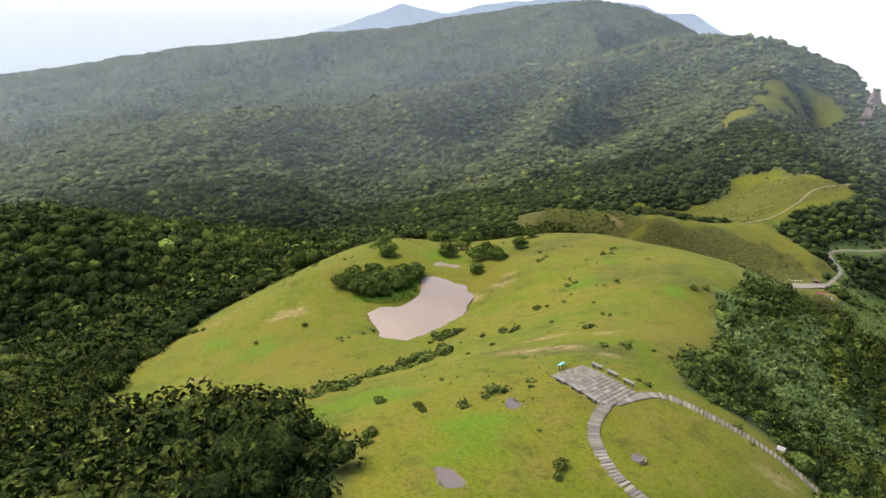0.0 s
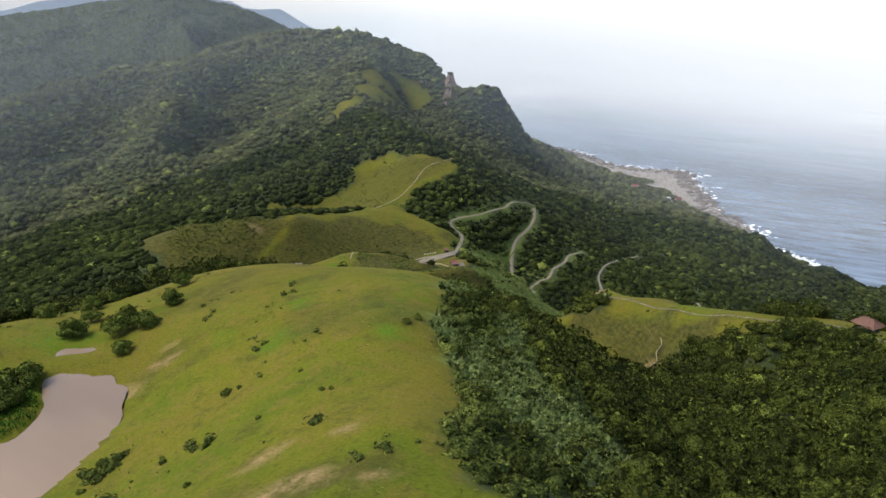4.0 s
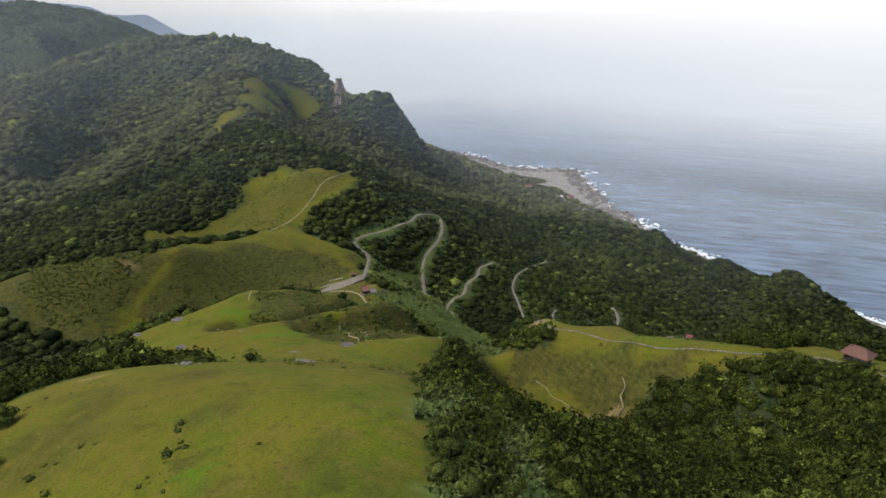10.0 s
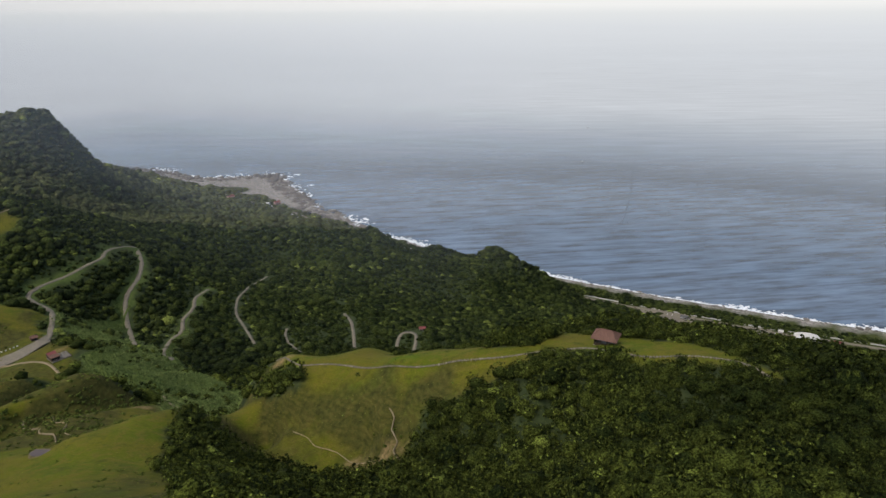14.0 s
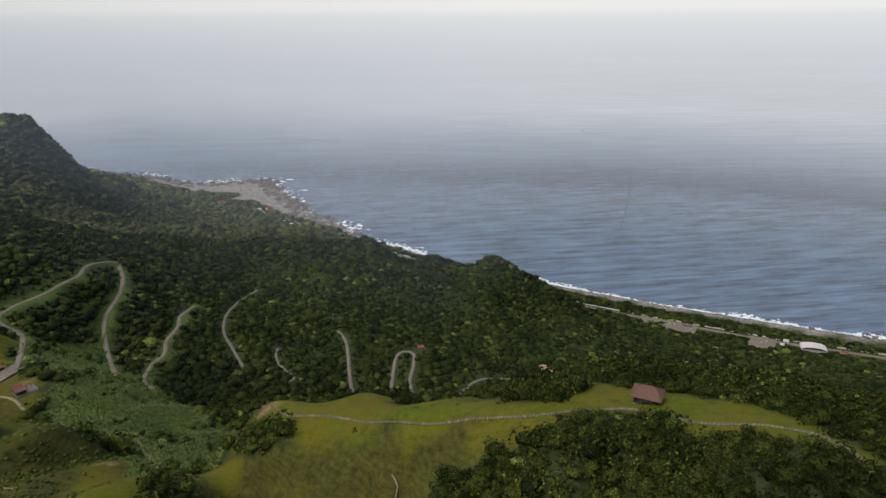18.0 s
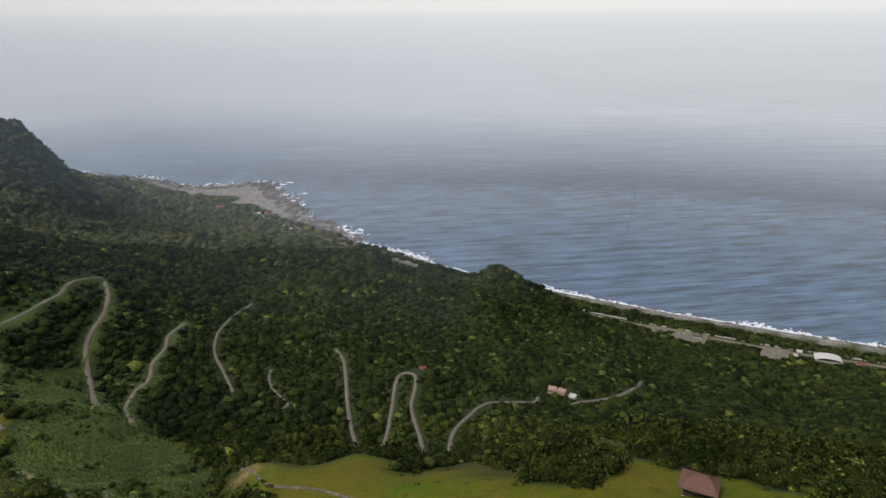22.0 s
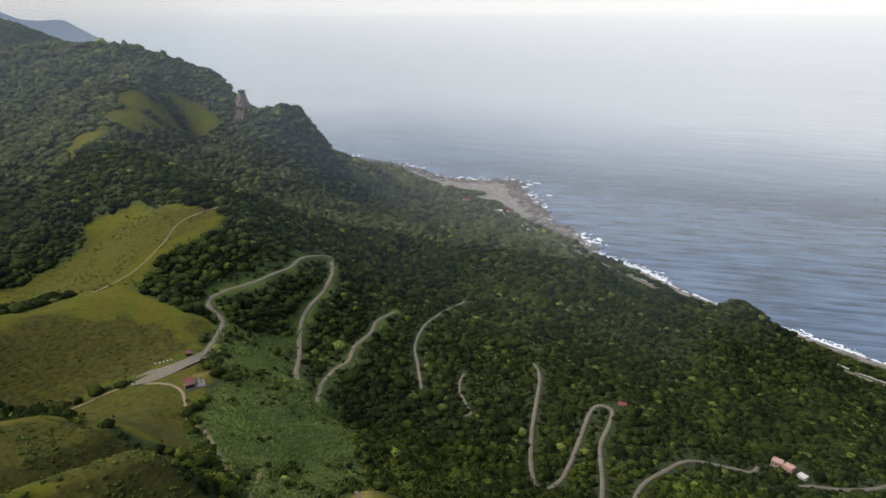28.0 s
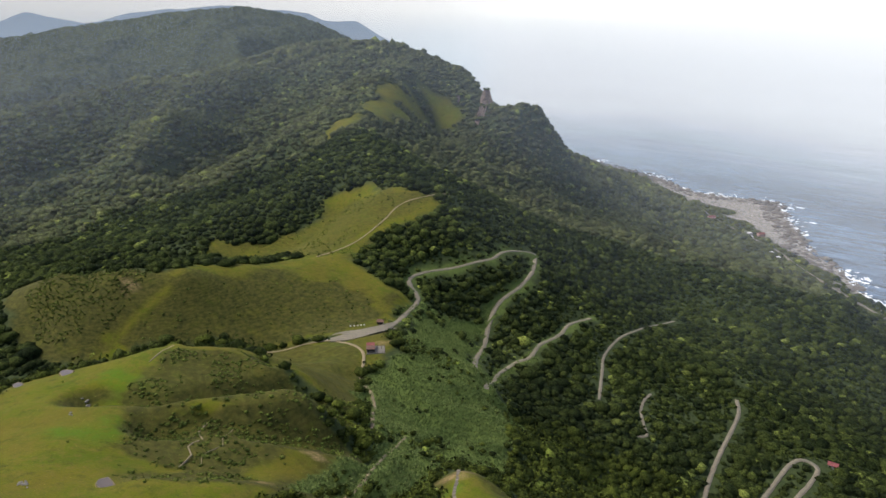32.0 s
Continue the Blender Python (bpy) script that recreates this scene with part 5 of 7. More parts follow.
strewn("scrub", [crown_shape(rng, 1, 26, 0.7, 0.26) for k in range(6)], x, y, z, rng.gamma(6, 0.2, len(x)).clip(0.5, 2.4), rng.uniform(0.6, 1.1, len(x)), rng, SHRUB, "dense low bushes on the steep scarp", "scrub")

# low bushes on the steep faces, and specks of scrub along the terraces that cattle tread
x, y = jittered((-570, 100), (60, 610), 2.2, rng)
z = heights(x, y)
face = np.zeros(len(x), bool)
for o, odds in [(o, 0.4) for o in LOBE_FACES] + [(SHOULDER_SCRUB, 0.8), (SHOULDER_FACE, 0.10), (UPPER_MEADOW, 0.16)]:
    face |= inside(x, y, o) & (rng.uniform(0, 1, len(x)) < odds * smoothstep(-0.35, 0.25, fbm(x, y, 16, 3, 83)))
for line in ([(-226, 165), (-202, 184), (-200, 212), (-198, 248)], [(-176, 170), (-166, 190), (-154, 206), (-144, 226), (-142, 244)]):
    face |= (near_line(x, y, line) < 5.5 + 3 * fbm(x, y, 9, 2, 87)) & (rng.uniform(0, 1, len(x)) < 0.8)
x, y, z = x[face], y[face], z[face]
strewn("scrub", [crown_shape(rng, 1, 14, 0.45, 0.3) for k in range(6)], x, y, z, rng.uniform(0.5, 1.5, len(x)), rng.uniform(0.5, 0.9, len(x)), rng, SHRUB, "dark scrub on the steep faces of the lower pasture", "scrub")

x, y = jittered((-310, -160), (115, 258), 1.5, rng)
z = heights(x, y)
grass, silver, bare, dry_shade, lush, shore = cover(x, y, z)
tread = np.abs((z + 1.5 * fbm(x, y, 18, 2, 84)) / 4.5 % 1 - 0.5) < 0.11
ok = (grass > 0.6) & (bare < 0.4) & (rng.uniform(0, 1, len(x)) < np.where(tread, 0.30, 0.012) * smoothstep(0.1, 0.45, fbm(x, y, 34, 3, 85) + 0.25 * dry_shade))
for outline in (POND, SMALL_POND):
    ok &= ~inside(x, y, outline)
ok &= ~inside(x, y, [(28, -92), (26, -81), (42, -77), (60, -58), (72, -88), (56, -98), (44, -93)])
x, y, z = x[ok], y[ok], z[ok]
strewn("scrub", [crown_shape(rng, 1, 16, 0.5, 0.36) for k in range(6)], x, y, z - 0.05, rng.gamma(2.5, 0.14, len(x)) + 0.2, rng.uniform(0.5, 0.9, len(x)), rng, SHRUB, "small dark shrubs strewn along the cattle terraces", "scrub")

# the hedge of bushes below the paved place
line = [(0, -114), (-4, -108), (-7, -101), (-14, -94), (-15, -89), (-16, -85), (-18, -81), (-14, -77), (-26, -78)]
x, y = jittered((-34, -126), (12, -70), 1.5, rng)
d = near_line(x, y, line[:-1])
ok = (rng.uniform(0, 1, len(x)) < 0.55 * smoothstep(5.0, 0.0, d + 4.0 * fbm(x, y, 9, 3, 86))) | ((np.hypot(x + 29, y + 80) < 4) & (rng.uniform(0, 1, len(x)) < 0.6))
x, y = x[ok], y[ok]
strewn("scrub", [crown_shape(rng, 2, 40, 0.5, 0.28) for k in range(6)], x, y, heights(x, y), rng.gamma(3.0, 0.27, len(x)).clip(0.3, 1.9), rng.uniform(0.6, 1.1, len(x)), rng, SHRUB, "ragged row of dark bushes across the pasture", "scrub")

# reeds on the spit in the pond
x, y = jittered((-74, -96), (-54, -70), 0.55, rng)
ok = inside(x, y, [(-57.5, -86.5), (-57.4, -80.5), (-60.6, -76.4), (-66, -73.8), (-71, -72), (-72, -76), (-66, -84), (-66, -92), (-60, -91)]) & (rng.uniform(0, 1, len(x)) < 0.8)
x, y = x[ok], y[ok]
strewn("reeds", [tuft_shape(rng, 7, 0.8) for k in range(5)], x, y, heights(x, y) - 0.05, rng.uniform(0.4, 0.9, len(x)), rng.uniform(0.6, 1.0, len(x)), rng, REED, "bright green reeds on the pond's bank", "reeds")

# silvergrass on the banks
x, y = jittered((-320, -70), (70, 530), 1.8, rng)
z = heights(x, y)
ok = cover(x, y, z)[1] > 0.45
for key, (wide, route, level) in ROUTE.items():
    ok &= np.sqrt(((x[:, None] - route[None, ::2, 0]) ** 2 + (y[:, None] - route[None, ::2, 1]) ** 2).min(1)) > wide * 0.5 + 0.8
x, y, z = x[ok], y[ok], z[ok]
strewn("silvergrass", [tuft_shape(rng, 8, 0.8) for k in range(6)], x, y, z - 0.1, rng.uniform(1.1, 2.3, len(x)), rng.uniform(0.6, 1.0, len(x)), rng, SILVERGRASS, "tall pale silvergrass on the steep banks", "grass")

# tussocks in the turf
x, y = jittered((-310, -170), (120, 260), 2.6, rng)
z = heights(x, y)
grass, silver, bare, dry_shade, lush, shore = cover(x, y, z)
ok = (grass > 0.6) & (bare < 0.3) & (fbm(x, y, 14, 3, 95) + 0.9 * dry_shade + rng.uniform(-0.5, 0.5, len(x)) > 0.25) & (near_line(x, y, TRACK) < 300)
for outline in (POND, SMALL_POND):
    ok &= ~inside(x, y, outline)
x, y, z = x[ok], y[ok], z[ok]
strewn("tussocks", [tuft_shape(rng, 7, 1.0) for k in range(5)], x, y, z - 0.05, rng.uniform(0.18, 0.5, len(x)), rng.uniform(0.5, 1.0, len(x)), rng, TUSSOCK, "small olive tussocks in the grazed turf", "grass")


# ---- things on the land ----
def part(name, bm, mat, parent, label=""):
    """One mesh object under a thing or a part."""
    me = bpy.data.meshes.new(name)
    bmesh.ops.recalc_face_normals(bm, faces=bm.faces[:])
    bm.to_mesh(me)
    bm.free()
    me.materials.append(mat)
    ob = new(name, me)
    ob.parent = parent
    return tagged(ob, label)


def thing(name, x, y, z, yaw, label, category, group="", kind=""):
    ob = new(name)
    ob.empty_display_size = 0.2
    ob.matrix_basis = pose(x, y, z, 0, 0, yaw)
    return tagged(ob, label, category, group, kind)


def box(bm, x, y, z, sx, sy, sz, bevel=0.0, turn=0.0):
    """A block whose middle stands at x, y with its foot at z."""
    r = bmesh.ops.create_cube(bm, size=1.0)
    vs = r["verts"]
    bmesh.ops.scale(bm, vec=(sx, sy, sz), verts=vs)
    if bevel:
        edges = list({e for q in vs for e in q.link_edges})
        vs = bmesh.ops.bevel(bm, geom=edges, offset=bevel, segments=1, affect="EDGES")["verts"]
    bmesh.ops.rotate(bm, cent=(0, 0, 0), matrix=Matrix.Rotation(turn, 3, "Z"), verts=vs)
    bmesh.ops.translate(bm, vec=(x, y, z + sz / 2), verts=vs)
    return bm


def block(*a, **k):
    return box(bmesh.new(), *a, **k)


def slab_quad(a, b, c, d, thick):
    """A sloping slab between four corners."""
    bm = bmesh.new()
    top = [bm.verts.new(q) for q in (a, b, c, d)]
    low = [bm.verts.new((q[0], q[1], q[2] - thick)) for q in (a, b, c, d)]
    bm.faces.new(top)
    bm.faces.new(low[::-1])
    for i in range(4):
        j = (i + 1) % 4
        bm.faces.new((top[i], low[i], low[j], top[j]))
    return bm


def hip_roof(parent, wx, wy, eave, ridge_z, ridge, mat, cap, thick=0.16):
    """Four roof slopes with caps along the ridge and the hips."""
    x, y, r = wx / 2, wy / 2, ridge / 2
    c = [(-x, -y, eave), (x, -y, eave), (x, y, eave), (-x, y, eave)]
    p, q = (-r, 0, ridge_z), (r, 0, ridge_z)
    for a, b, e, g in ((c[0], c[1], q, p), (c[2], c[3], p, q), (c[1], c[2], (q[0], 0.02, q[2]), (q[0], -0.02, q[2])), (c[3], c[0], (p[0], -0.02, p[2]), (p[0], 0.02, p[2]))):
        slope = part("roof_slope", slab_quad(a, b, e, g, thick), mat, parent)
        va, vb, ve, vg = (Vector(k) for k in (a, b, e, g))
        n = max(3, int((vb - va).length / 0.9))
        for k in range(1, n):
            s = k / n
            low, high = va.lerp(vb, s), vg.lerp(ve, s)
            part("batten", rod(low + Vector((0, 0, 0.03)), high + Vector((0, 0, 0.03)), 0.05, 5), mat, slope)
    for a, b in ((p, q), (c[0], p), (c[3], p), (c[1], q), (c[2], q)):
        part("ridge_cap", rod(Vector(a) + Vector((0, 0, 0.05)), Vector(b) + Vector((0, 0, 0.05)), 0.12, 6), cap, parent)


def gable_roof(parent, wx, wy, eave, ridge_z, mat, thick=0.14, x0=0.0, y0=0.0):
    x, y = wx / 2, wy / 2
    for s in (-1, 1):
        part("roof_slope", slab_quad((x0 - x, y0 + s * y, eave), (x0 + x, y0 + s * y, eave), (x0 + x, y0, ridge_z), (x0 - x, y0, ridge_z), thick), mat, parent)
    part("ridge_cap", rod(Vector((x0 - x, y0, ridge_z + 0.04)), Vector((x0 + x, y0, ridge_z + 0.04)), 0.1, 6), mat, parent)


def rod(a, b, radius, sides=8, tip=None):
    """A round bar from a to b, tapering to tip."""
    a, b = Vector(a), Vector(b)
    bm = bmesh.new()
    d = b - a
    bmesh.ops.create_cone(bm, cap_ends=True, segments=sides, radius1=radius, radius2=radius if tip is None else tip, depth=d.length)
    bmesh.ops.transform(bm, matrix=Matrix.Translation((a + b) / 2) @ d.to_track_quat("Z", "Y").to_matrix().to_4x4(), verts=bm.verts[:])
    return bm


# the shelter on the spur
def shelter(x, y, yaw):
    z = ground_at(x, y)
    s = thing("shelter", x, y, z, yaw, "brown hip-roofed timber shelter standing on the grassy ridge", "shelter")
    part("floor_slab", block(0, 0, -0.8, 7.4, 6.0, 1.05, 0.04), CONCRETE, s, "grey concrete floor")
    for px in (-3.4, -1.15, 1.15, 3.4):
        for py in (-2.7, 2.7):
            part("post", block(px, py, 0.25, 0.28, 0.28, 2.9, 0.02), TIMBER, s)
    for py in (-2.7, 2.7):
        part("beam", block(0, py, 3.0, 7.6, 0.24, 0.3, 0.02), TIMBER, s)
        for px in (-2.3, 2.3):
            part("parapet", block(px, py, 0.25, 2.0, 0.14, 1.0, 0.02), TIMBER, s)
    for px in (-3.4, 3.4):
        part("beam", block(px, 0, 3.0, 0.24, 5.6, 0.3, 0.02), TIMBER, s)
        part("parapet", block(px, 0, 0.25, 0.14, 5.1, 1.0, 0.02), TIMBER, s)
    part("back_wall", block(0, 2.55, 0.25, 2.2, 0.12, 2.7, 0.01), TIMBER, s)
    for py in (-1.9, 1.9):
        part("seat", block(0, py, 0.62, 4.2, 0.42, 0.08, 0.01), TIMBER, s)
    hip_roof(s, 9.4, 8.0, 3.15, 5.6, 3.6, ROOF_TILE, ROOF_TILE, 0.18)
    return s


shelter(63, 168, -26)


# the house at the saddle, its terrace, the shed and the car park
def saddle_house(x, y, yaw):
    z = ground_at(x, y)
    h = thing("visitor_house", x, y, z, yaw, "dark timber house with red roof and pale concrete terrace", "house")
    part("terrace", block(2.4, 0.5, -2.0, 7.2, 10.5, 2.35, 0.05), BENCH_STONE, h, "grey concrete terrace")
    part("plinth", block(-3.6, 0.5, -2.0, 5.6, 10.0, 2.25, 0.05), BENCH_STONE, h)
    body = part("wall", block(-3.6, 3.6, 0.2, 5.2, 3.6, 2.9, 0.03), TIMBER, h)
    gable_roof(h, 5.6, 4.2, 3.0, 4.1, ROOF_RED, 0.14, -3.6, 3.8)
    lower = part("wall", block(-3.6, -1.0, 0.2, 5.4, 5.0, 2.5, 0.03), TIMBER, h)
    part("flat_roof", block(-3.6, -1.0, 2.7, 6.0, 5.6, 0.2, 0.03), ROOF_TILE, h, "brown weathered roof")
    for k in range(6):
        part("roof_rib", block(-6.2 + k * 1.05, -1.0, 2.9, 0.1, 5.6, 0.1), TIMBER, h)
    for k in range(3):
        w = part("window", block(-5.2 + k * 1.6, -3.53, 1.0, 1.1, 0.08, 1.1), DARK_GLASS, lower)
        part("sill", block(-5.2 + k * 1.6, -3.6, 0.9, 1.25, 0.16, 0.08), CONCRETE, w)
    part("door", block(-0.86, 3.6, 0.25, 0.08, 1.0, 2.05), TIMBER, body)
    for k in range(2):
        part("window", block(-0.86, -2.0 + 1.9 * k, 1.0, 0.08, 1.2, 1.1), DARK_GLASS, lower)
    for a, b in (((5.8, -4.6), (5.8, 5.6)), ((-0.6, -4.6), (5.8, -4.6))):
        n = int(max(abs(a[0] - b[0]), abs(a[1] - b[1])) / 1.5)
        for i in range(n + 1):
            part("railing_post", block(a[0] + (b[0] - a[0]) * i / n, a[1] + (b[1] - a[1]) * i / n, 0.35, 0.12, 0.12, 1.0), TIMBER, h)
        for dz in (0.75, 1.25):
            part("rail", rod((*a, dz), (*b, dz), 0.05, 6), TIMBER, h)
    for px, py in ((1.2, 3.2), (3.6, 3.2), (1.2, 0.4), (3.6, 0.4)):
        part("terrace_post", block(px, py, 0.35, 0.2, 0.2, 2.4), TIMBER, h)
    return h


saddle_house(-256, 350, 50)


def shed(x, y, yaw):
    z = ground_at(x, y)
    s = thing("shed", x, y, z, yaw, "small brown hip-roofed shed beside the car park", "shed")
    part("plinth", block(0, 0, -0.8, 4.6, 3.8, 1.0, 0.03), CONCRETE, s)
    wall = part("wall", block(0, 0, 0.15, 4.2, 3.4, 2.4, 0.03), TIMBER, s)
    part("door", block(0.7, -1.72, 0.2, 0.95, 0.08, 2.0), DARK_GLASS, wall)
    part("window", block(-1.0, -1.72, 1.1, 0.9, 0.08, 0.8), DARK_GLASS, wall)
    hip_roof(s, 5.6, 4.8, 2.5, 4.0, 1.6, ROOF_TILE, ROOF_TILE)


shed(-299, 391, 40)
LOT = [(-299, 343.5), (-308, 352), (-306, 362), (-300, 371), (-296.5, 384), (-297, 404), (-291, 403), (-285, 391), (-284, 374), (-286, 355)]
bm = bmesh.new()
lot_line = smooth_line(LOT + LOT[:1], 2.0)[:-1]
top = [bm.verts.new((a, b, land([a], [b])[0] + 0.28)) for a, b in lot_line]
low = [bm.verts.new((a, b, land([a], [b])[0] - 0.8)) for a, b in lot_line]
face = bm.faces.new(top)
for i in range(len(top)):
    j = (i + 1) % len(top)
    bm.faces.new((top[i], low[i], low[j], top[j]))
bmesh.ops.triangulate(bm, faces=[face])
lot_mesh = bpy.data.meshes.new("pavement")
bmesh.ops.recalc_face_normals(bm, faces=bm.faces[:])
bm.to_mesh(lot_mesh)
bm.free()
lot_mesh.materials.append(ASPHALT)
tagged(new("pavement", lot_mesh), "pale grey car park at the road's end", "car park", kind="structure")

marker = None
for k, (x, y) in enumerate([(-311, 371.5), (-309, 373.5), (-307.6, 375.6), (-306, 377.6), (-304.6, 379.6), (-303, 344)]):
    at = pose(x, y, ground_at(x, y) - 0.1, 0, 0, 40 + 11 * k)
    if marker is None:
        marker = thing("marker_stone", x, y, ground_at(x, y) - 0.1, 40, "white painted marker stone on the lawn", "stone", "white stones by the car park")
        part("block", block(0, 0, 0, 1.1, 0.8, 0.9, 0.12), WHITE_WALL, marker)
        part("footing", block(0, 0, -0.3, 1.3, 1.0, 0.35, 0.03), CONCRETE, marker)
    else:
        copy_thing(marker, at)


# the hut with a red roof in the bend, and the pink houses
def bend_hut(x, y, yaw):
    z = ground_at(x, y)
    h = thing("roadside_hut", x, y, z, yaw, "open roadside hut with a bright red roof in the road's bend", "hut")
    part("floor_slab", block(0, 0, -0.8, 6.4, 5.0, 1.0, 0.03), CONCRETE, h)
    for px in (-2.6, 0, 2.6):
        for py in (-1.9, 1.9):
            part("post", block(px, py, 0.2, 0.3, 0.3, 2.7, 0.02), WHITE_WALL, h, "white post")
    part("wall", block(0, 1.9, 0.2, 5.2, 0.2, 2.6), TIMBER, h)
    part("bench", block(0, 1.3, 0.55, 4.6, 0.5, 0.1), TIMBER, h)
    gable_roof(h, 7.4, 5.8, 2.8, 4.5, ROOF_RED)


bend_hut(-22, 594, 8)


def house(name, x, y, z, yaw, sx, sy, sz, wall, roof, label, floors=2, pitched=False, group=""):
    """A plain rendered house: walls, roof, a door and rows of windows on its long faces."""
    h = thing(name, x, y, z, yaw, label, "house", group)
    body = part("wall", block(0, 0, -1.5, sx, sy, sz + 1.5, 0.03), wall, h)
    if pitched:
        gable_roof(h, sx + 0.8, sy + 0.8, sz, sz + sy * 0.28, roof)
        for s in (-1, 1):
            bm = bmesh.new()
            tri = [bm.verts.new(q) for q in ((s * sx * 0.499, -sy / 2, sz), (s * sx * 0.499, sy / 2, sz), (s * sx * 0.499, 0, sz + sy * 0.25))]
            tri2 = [bm.verts.new(q) for q in ((s * sx * 0.48, -sy / 2, sz), (s * sx * 0.48, sy / 2, sz), (s * sx * 0.48, 0, sz + sy * 0.25))]
            bm.faces.new(tri)
            bm.faces.new(tri2[::-1])
            part("gable", bm, wall, h)
    else:
        part("roof", block(0, 0, sz, sx + 0.4, sy + 0.4, 0.25, 0.02), roof, h)
        for px, py, wx, wy in ((0, sy / 2, sx, 0.2), (0, -sy / 2, sx, 0.2), (sx / 2, 0, 0.2, sy), (-sx / 2, 0, 0.2, sy)):
            part("parapet", block(px, py, sz + 0.25, wx + 0.2, wy + 0.2, 0.5), wall, h)
    n = max(2, int(sx / 2.4))
    for level in range(floors):
        for i in range(n):
            for s in (-1, 1):
                wx = -sx / 2 + (i + 0.5) * sx / n
                if level == 0 and i == 0 and s < 0:
                    part("door", block(wx, s * (sy / 2 + 0.02), 0.1, 1.0, 0.1, 2.1), TIMBER, body)
                    continue
                w = part("window", block(wx, s * (sy / 2 + 0.02), level * 2.9 + 0.9, 1.2, 0.1, 1.3), DARK_GLASS, body)
                part("sill", block(wx, s * (sy / 2 + 0.06), level * 2.9 + 0.8, 1.4, 0.2, 0.1), CONCRETE, w)
    return h


def on_slope(x, y, drop=0.6):
    return ground_at(x, y) - drop


ROOF_PALE = mottled("pale_roof", (0.42, 0.40, 0.38), (0.62, 0.60, 0.57), 0.8, 0.8, 0.003)
house("farmhouse", 104, 600, on_slope(104, 600), -20, 8, 6.5, 6.2, PINK_WALL, PINK_WALL, "pink two-storey flat-roofed house on the wooded slope", 2, False, "houses on the slope")
house("farmhouse", 112, 594, on_slope(112, 594), -35, 7.5, 6, 4.6, PINK_WALL, PINK_WALL, "pink flat-roofed house among the trees", 1, False, "houses on the slope")
house("farmhouse", 121, 585, on_slope(121, 585), -35, 6.5, 5.5, 3.8, WHITE_WALL, ROOF_PALE, "small white flat-roofed house beside the road", 1, False, "houses on the slope")

# the coast: houses, halls, road and parking
for x, y, yaw, sx, sy, sz, wall, roof, words in (
    (-570, 1991, 55, 20, 11, 7, WHITE_WALL, ROOF_PALE, "white flat-roofed house above the rocky shore"),
    (-548, 2032, 50, 19, 12, 8, PINK_WALL, ROOF_RED, "house with a red roof near the rocky shore"),
    (-700, 2046, 55, 22, 12, 6, PINK_WALL, ROOF_RED, "reddish house in the coastal scrub"),
    (-462, 1852, 50, 14, 9, 5, WHITE_WALL, ROOF_PALE, "small white house beside the coast road"),
    (-436, 1826, 50, 15, 9, 5, WHITE_WALL, ROOF_PALE, "small white house beside the coast road"),
    (-552, 1962, 55, 12, 9, 5, WHITE_WALL, ROOF_PALE, "small white house behind the rocky shore"),
    (481, 1176, -25, 17, 11, 7, WHITE_WALL, ROOF_DARK, "white house with a dark roof beside a parking lot"),
    (636, 1106, -20, 11, 8, 4, WHITE_WALL, ROOF_PALE, "white roadside building on the coastal strip"),
    (735, 1078, -20, 13, 8, 4, PINK_WALL, ROOF_RED, "low house with a red roof on the coastal strip"),
    (650, 1124, -20, 9, 7, 4, WHITE_WALL, ROOF_PALE, "white roadside building on the coastal strip"),
):
    house("coastal_house", x, y, on_slope(x, y, 0.3), yaw, sx, sy, sz, wall, roof, words, 1 if sz < 6.5 else 2, roof is not ROOF_PALE, "houses along the coast")


def arched_hall(x, y, yaw, span, length, rise):
    z = ground_at(x, y)
    h = thing("sports_hall", x, y, z, yaw, "white hall with a broad arched roof near the beach", "hall")
    bm = bmesh.new()
    rows = []
    for px in (-length / 2, length / 2):
        rows.append([[bm.verts.new((px, span / 2 * math.cos(a) * k, 3.5 + rise * math.sin(a) * k)) for a in np.linspace(0, math.pi, 17)] for k in (1.0, 0.97)])
    for i in range(16):
        for k in (0, 1):
            bm.faces.new((rows[0][k][i], rows[0][k][i + 1], rows[1][k][i + 1], rows[1][k][i]))
        for end in rows:
            bm.faces.new((end[0][i], end[0][i + 1], end[1][i + 1], end[1][i]))
    part("arched_roof", bm, WHITE_WALL, h)
    for s in (-1, 1):
        part("side_wall", block(0, s * (span / 2 - 0.6), -1, length, 0.5, 4.6), WHITE_WALL, h)
        part("end_wall", block(s * (length / 2 - 1.5), 0, -1, 0.4, span - 1.6, 5.5), CONCRETE, h)
    for k in range(7):
        part("column", block(-length / 2 + 0.6, -span / 2 + 3 + k * (span - 6) / 6, 0, 0.6, 0.6, 4.2), CONCRETE, h)


arched_hall(686, 1094, 70, 44, 24, 6)

COAST_ROAD = [(-880, 2270), (-774, 2155), (-688, 2052), (-480, 1925), (-396, 1833), (-300, 1752), (-150, 1632), (0, 1510), (120, 1418), (212, 1345), (290, 1290), (382, 1243), (450, 1210), (533, 1170), (627, 1126), (766, 1075), (960, 990), (1300, 840)]
route = smooth_line(COAST_ROAD, 12.0)
ribbon("road", route, eased(land(route[:, 0], route[:, 1]), 5) + 0.5, 9.0, ASPHALT, 0.3, "grey coast road between the woods and the beach", "road")
rail_bed = smooth_line([(a + 9, b + 14) for a, b in COAST_ROAD[6:]], 12.0)
ribbon("trail", rail_bed, eased(land(rail_bed[:, 0], rail_bed[:, 1]), 5) + 0.6, 5.0, CONCRETE, 0.3, "pale straight track bed beside the coast road", "track")


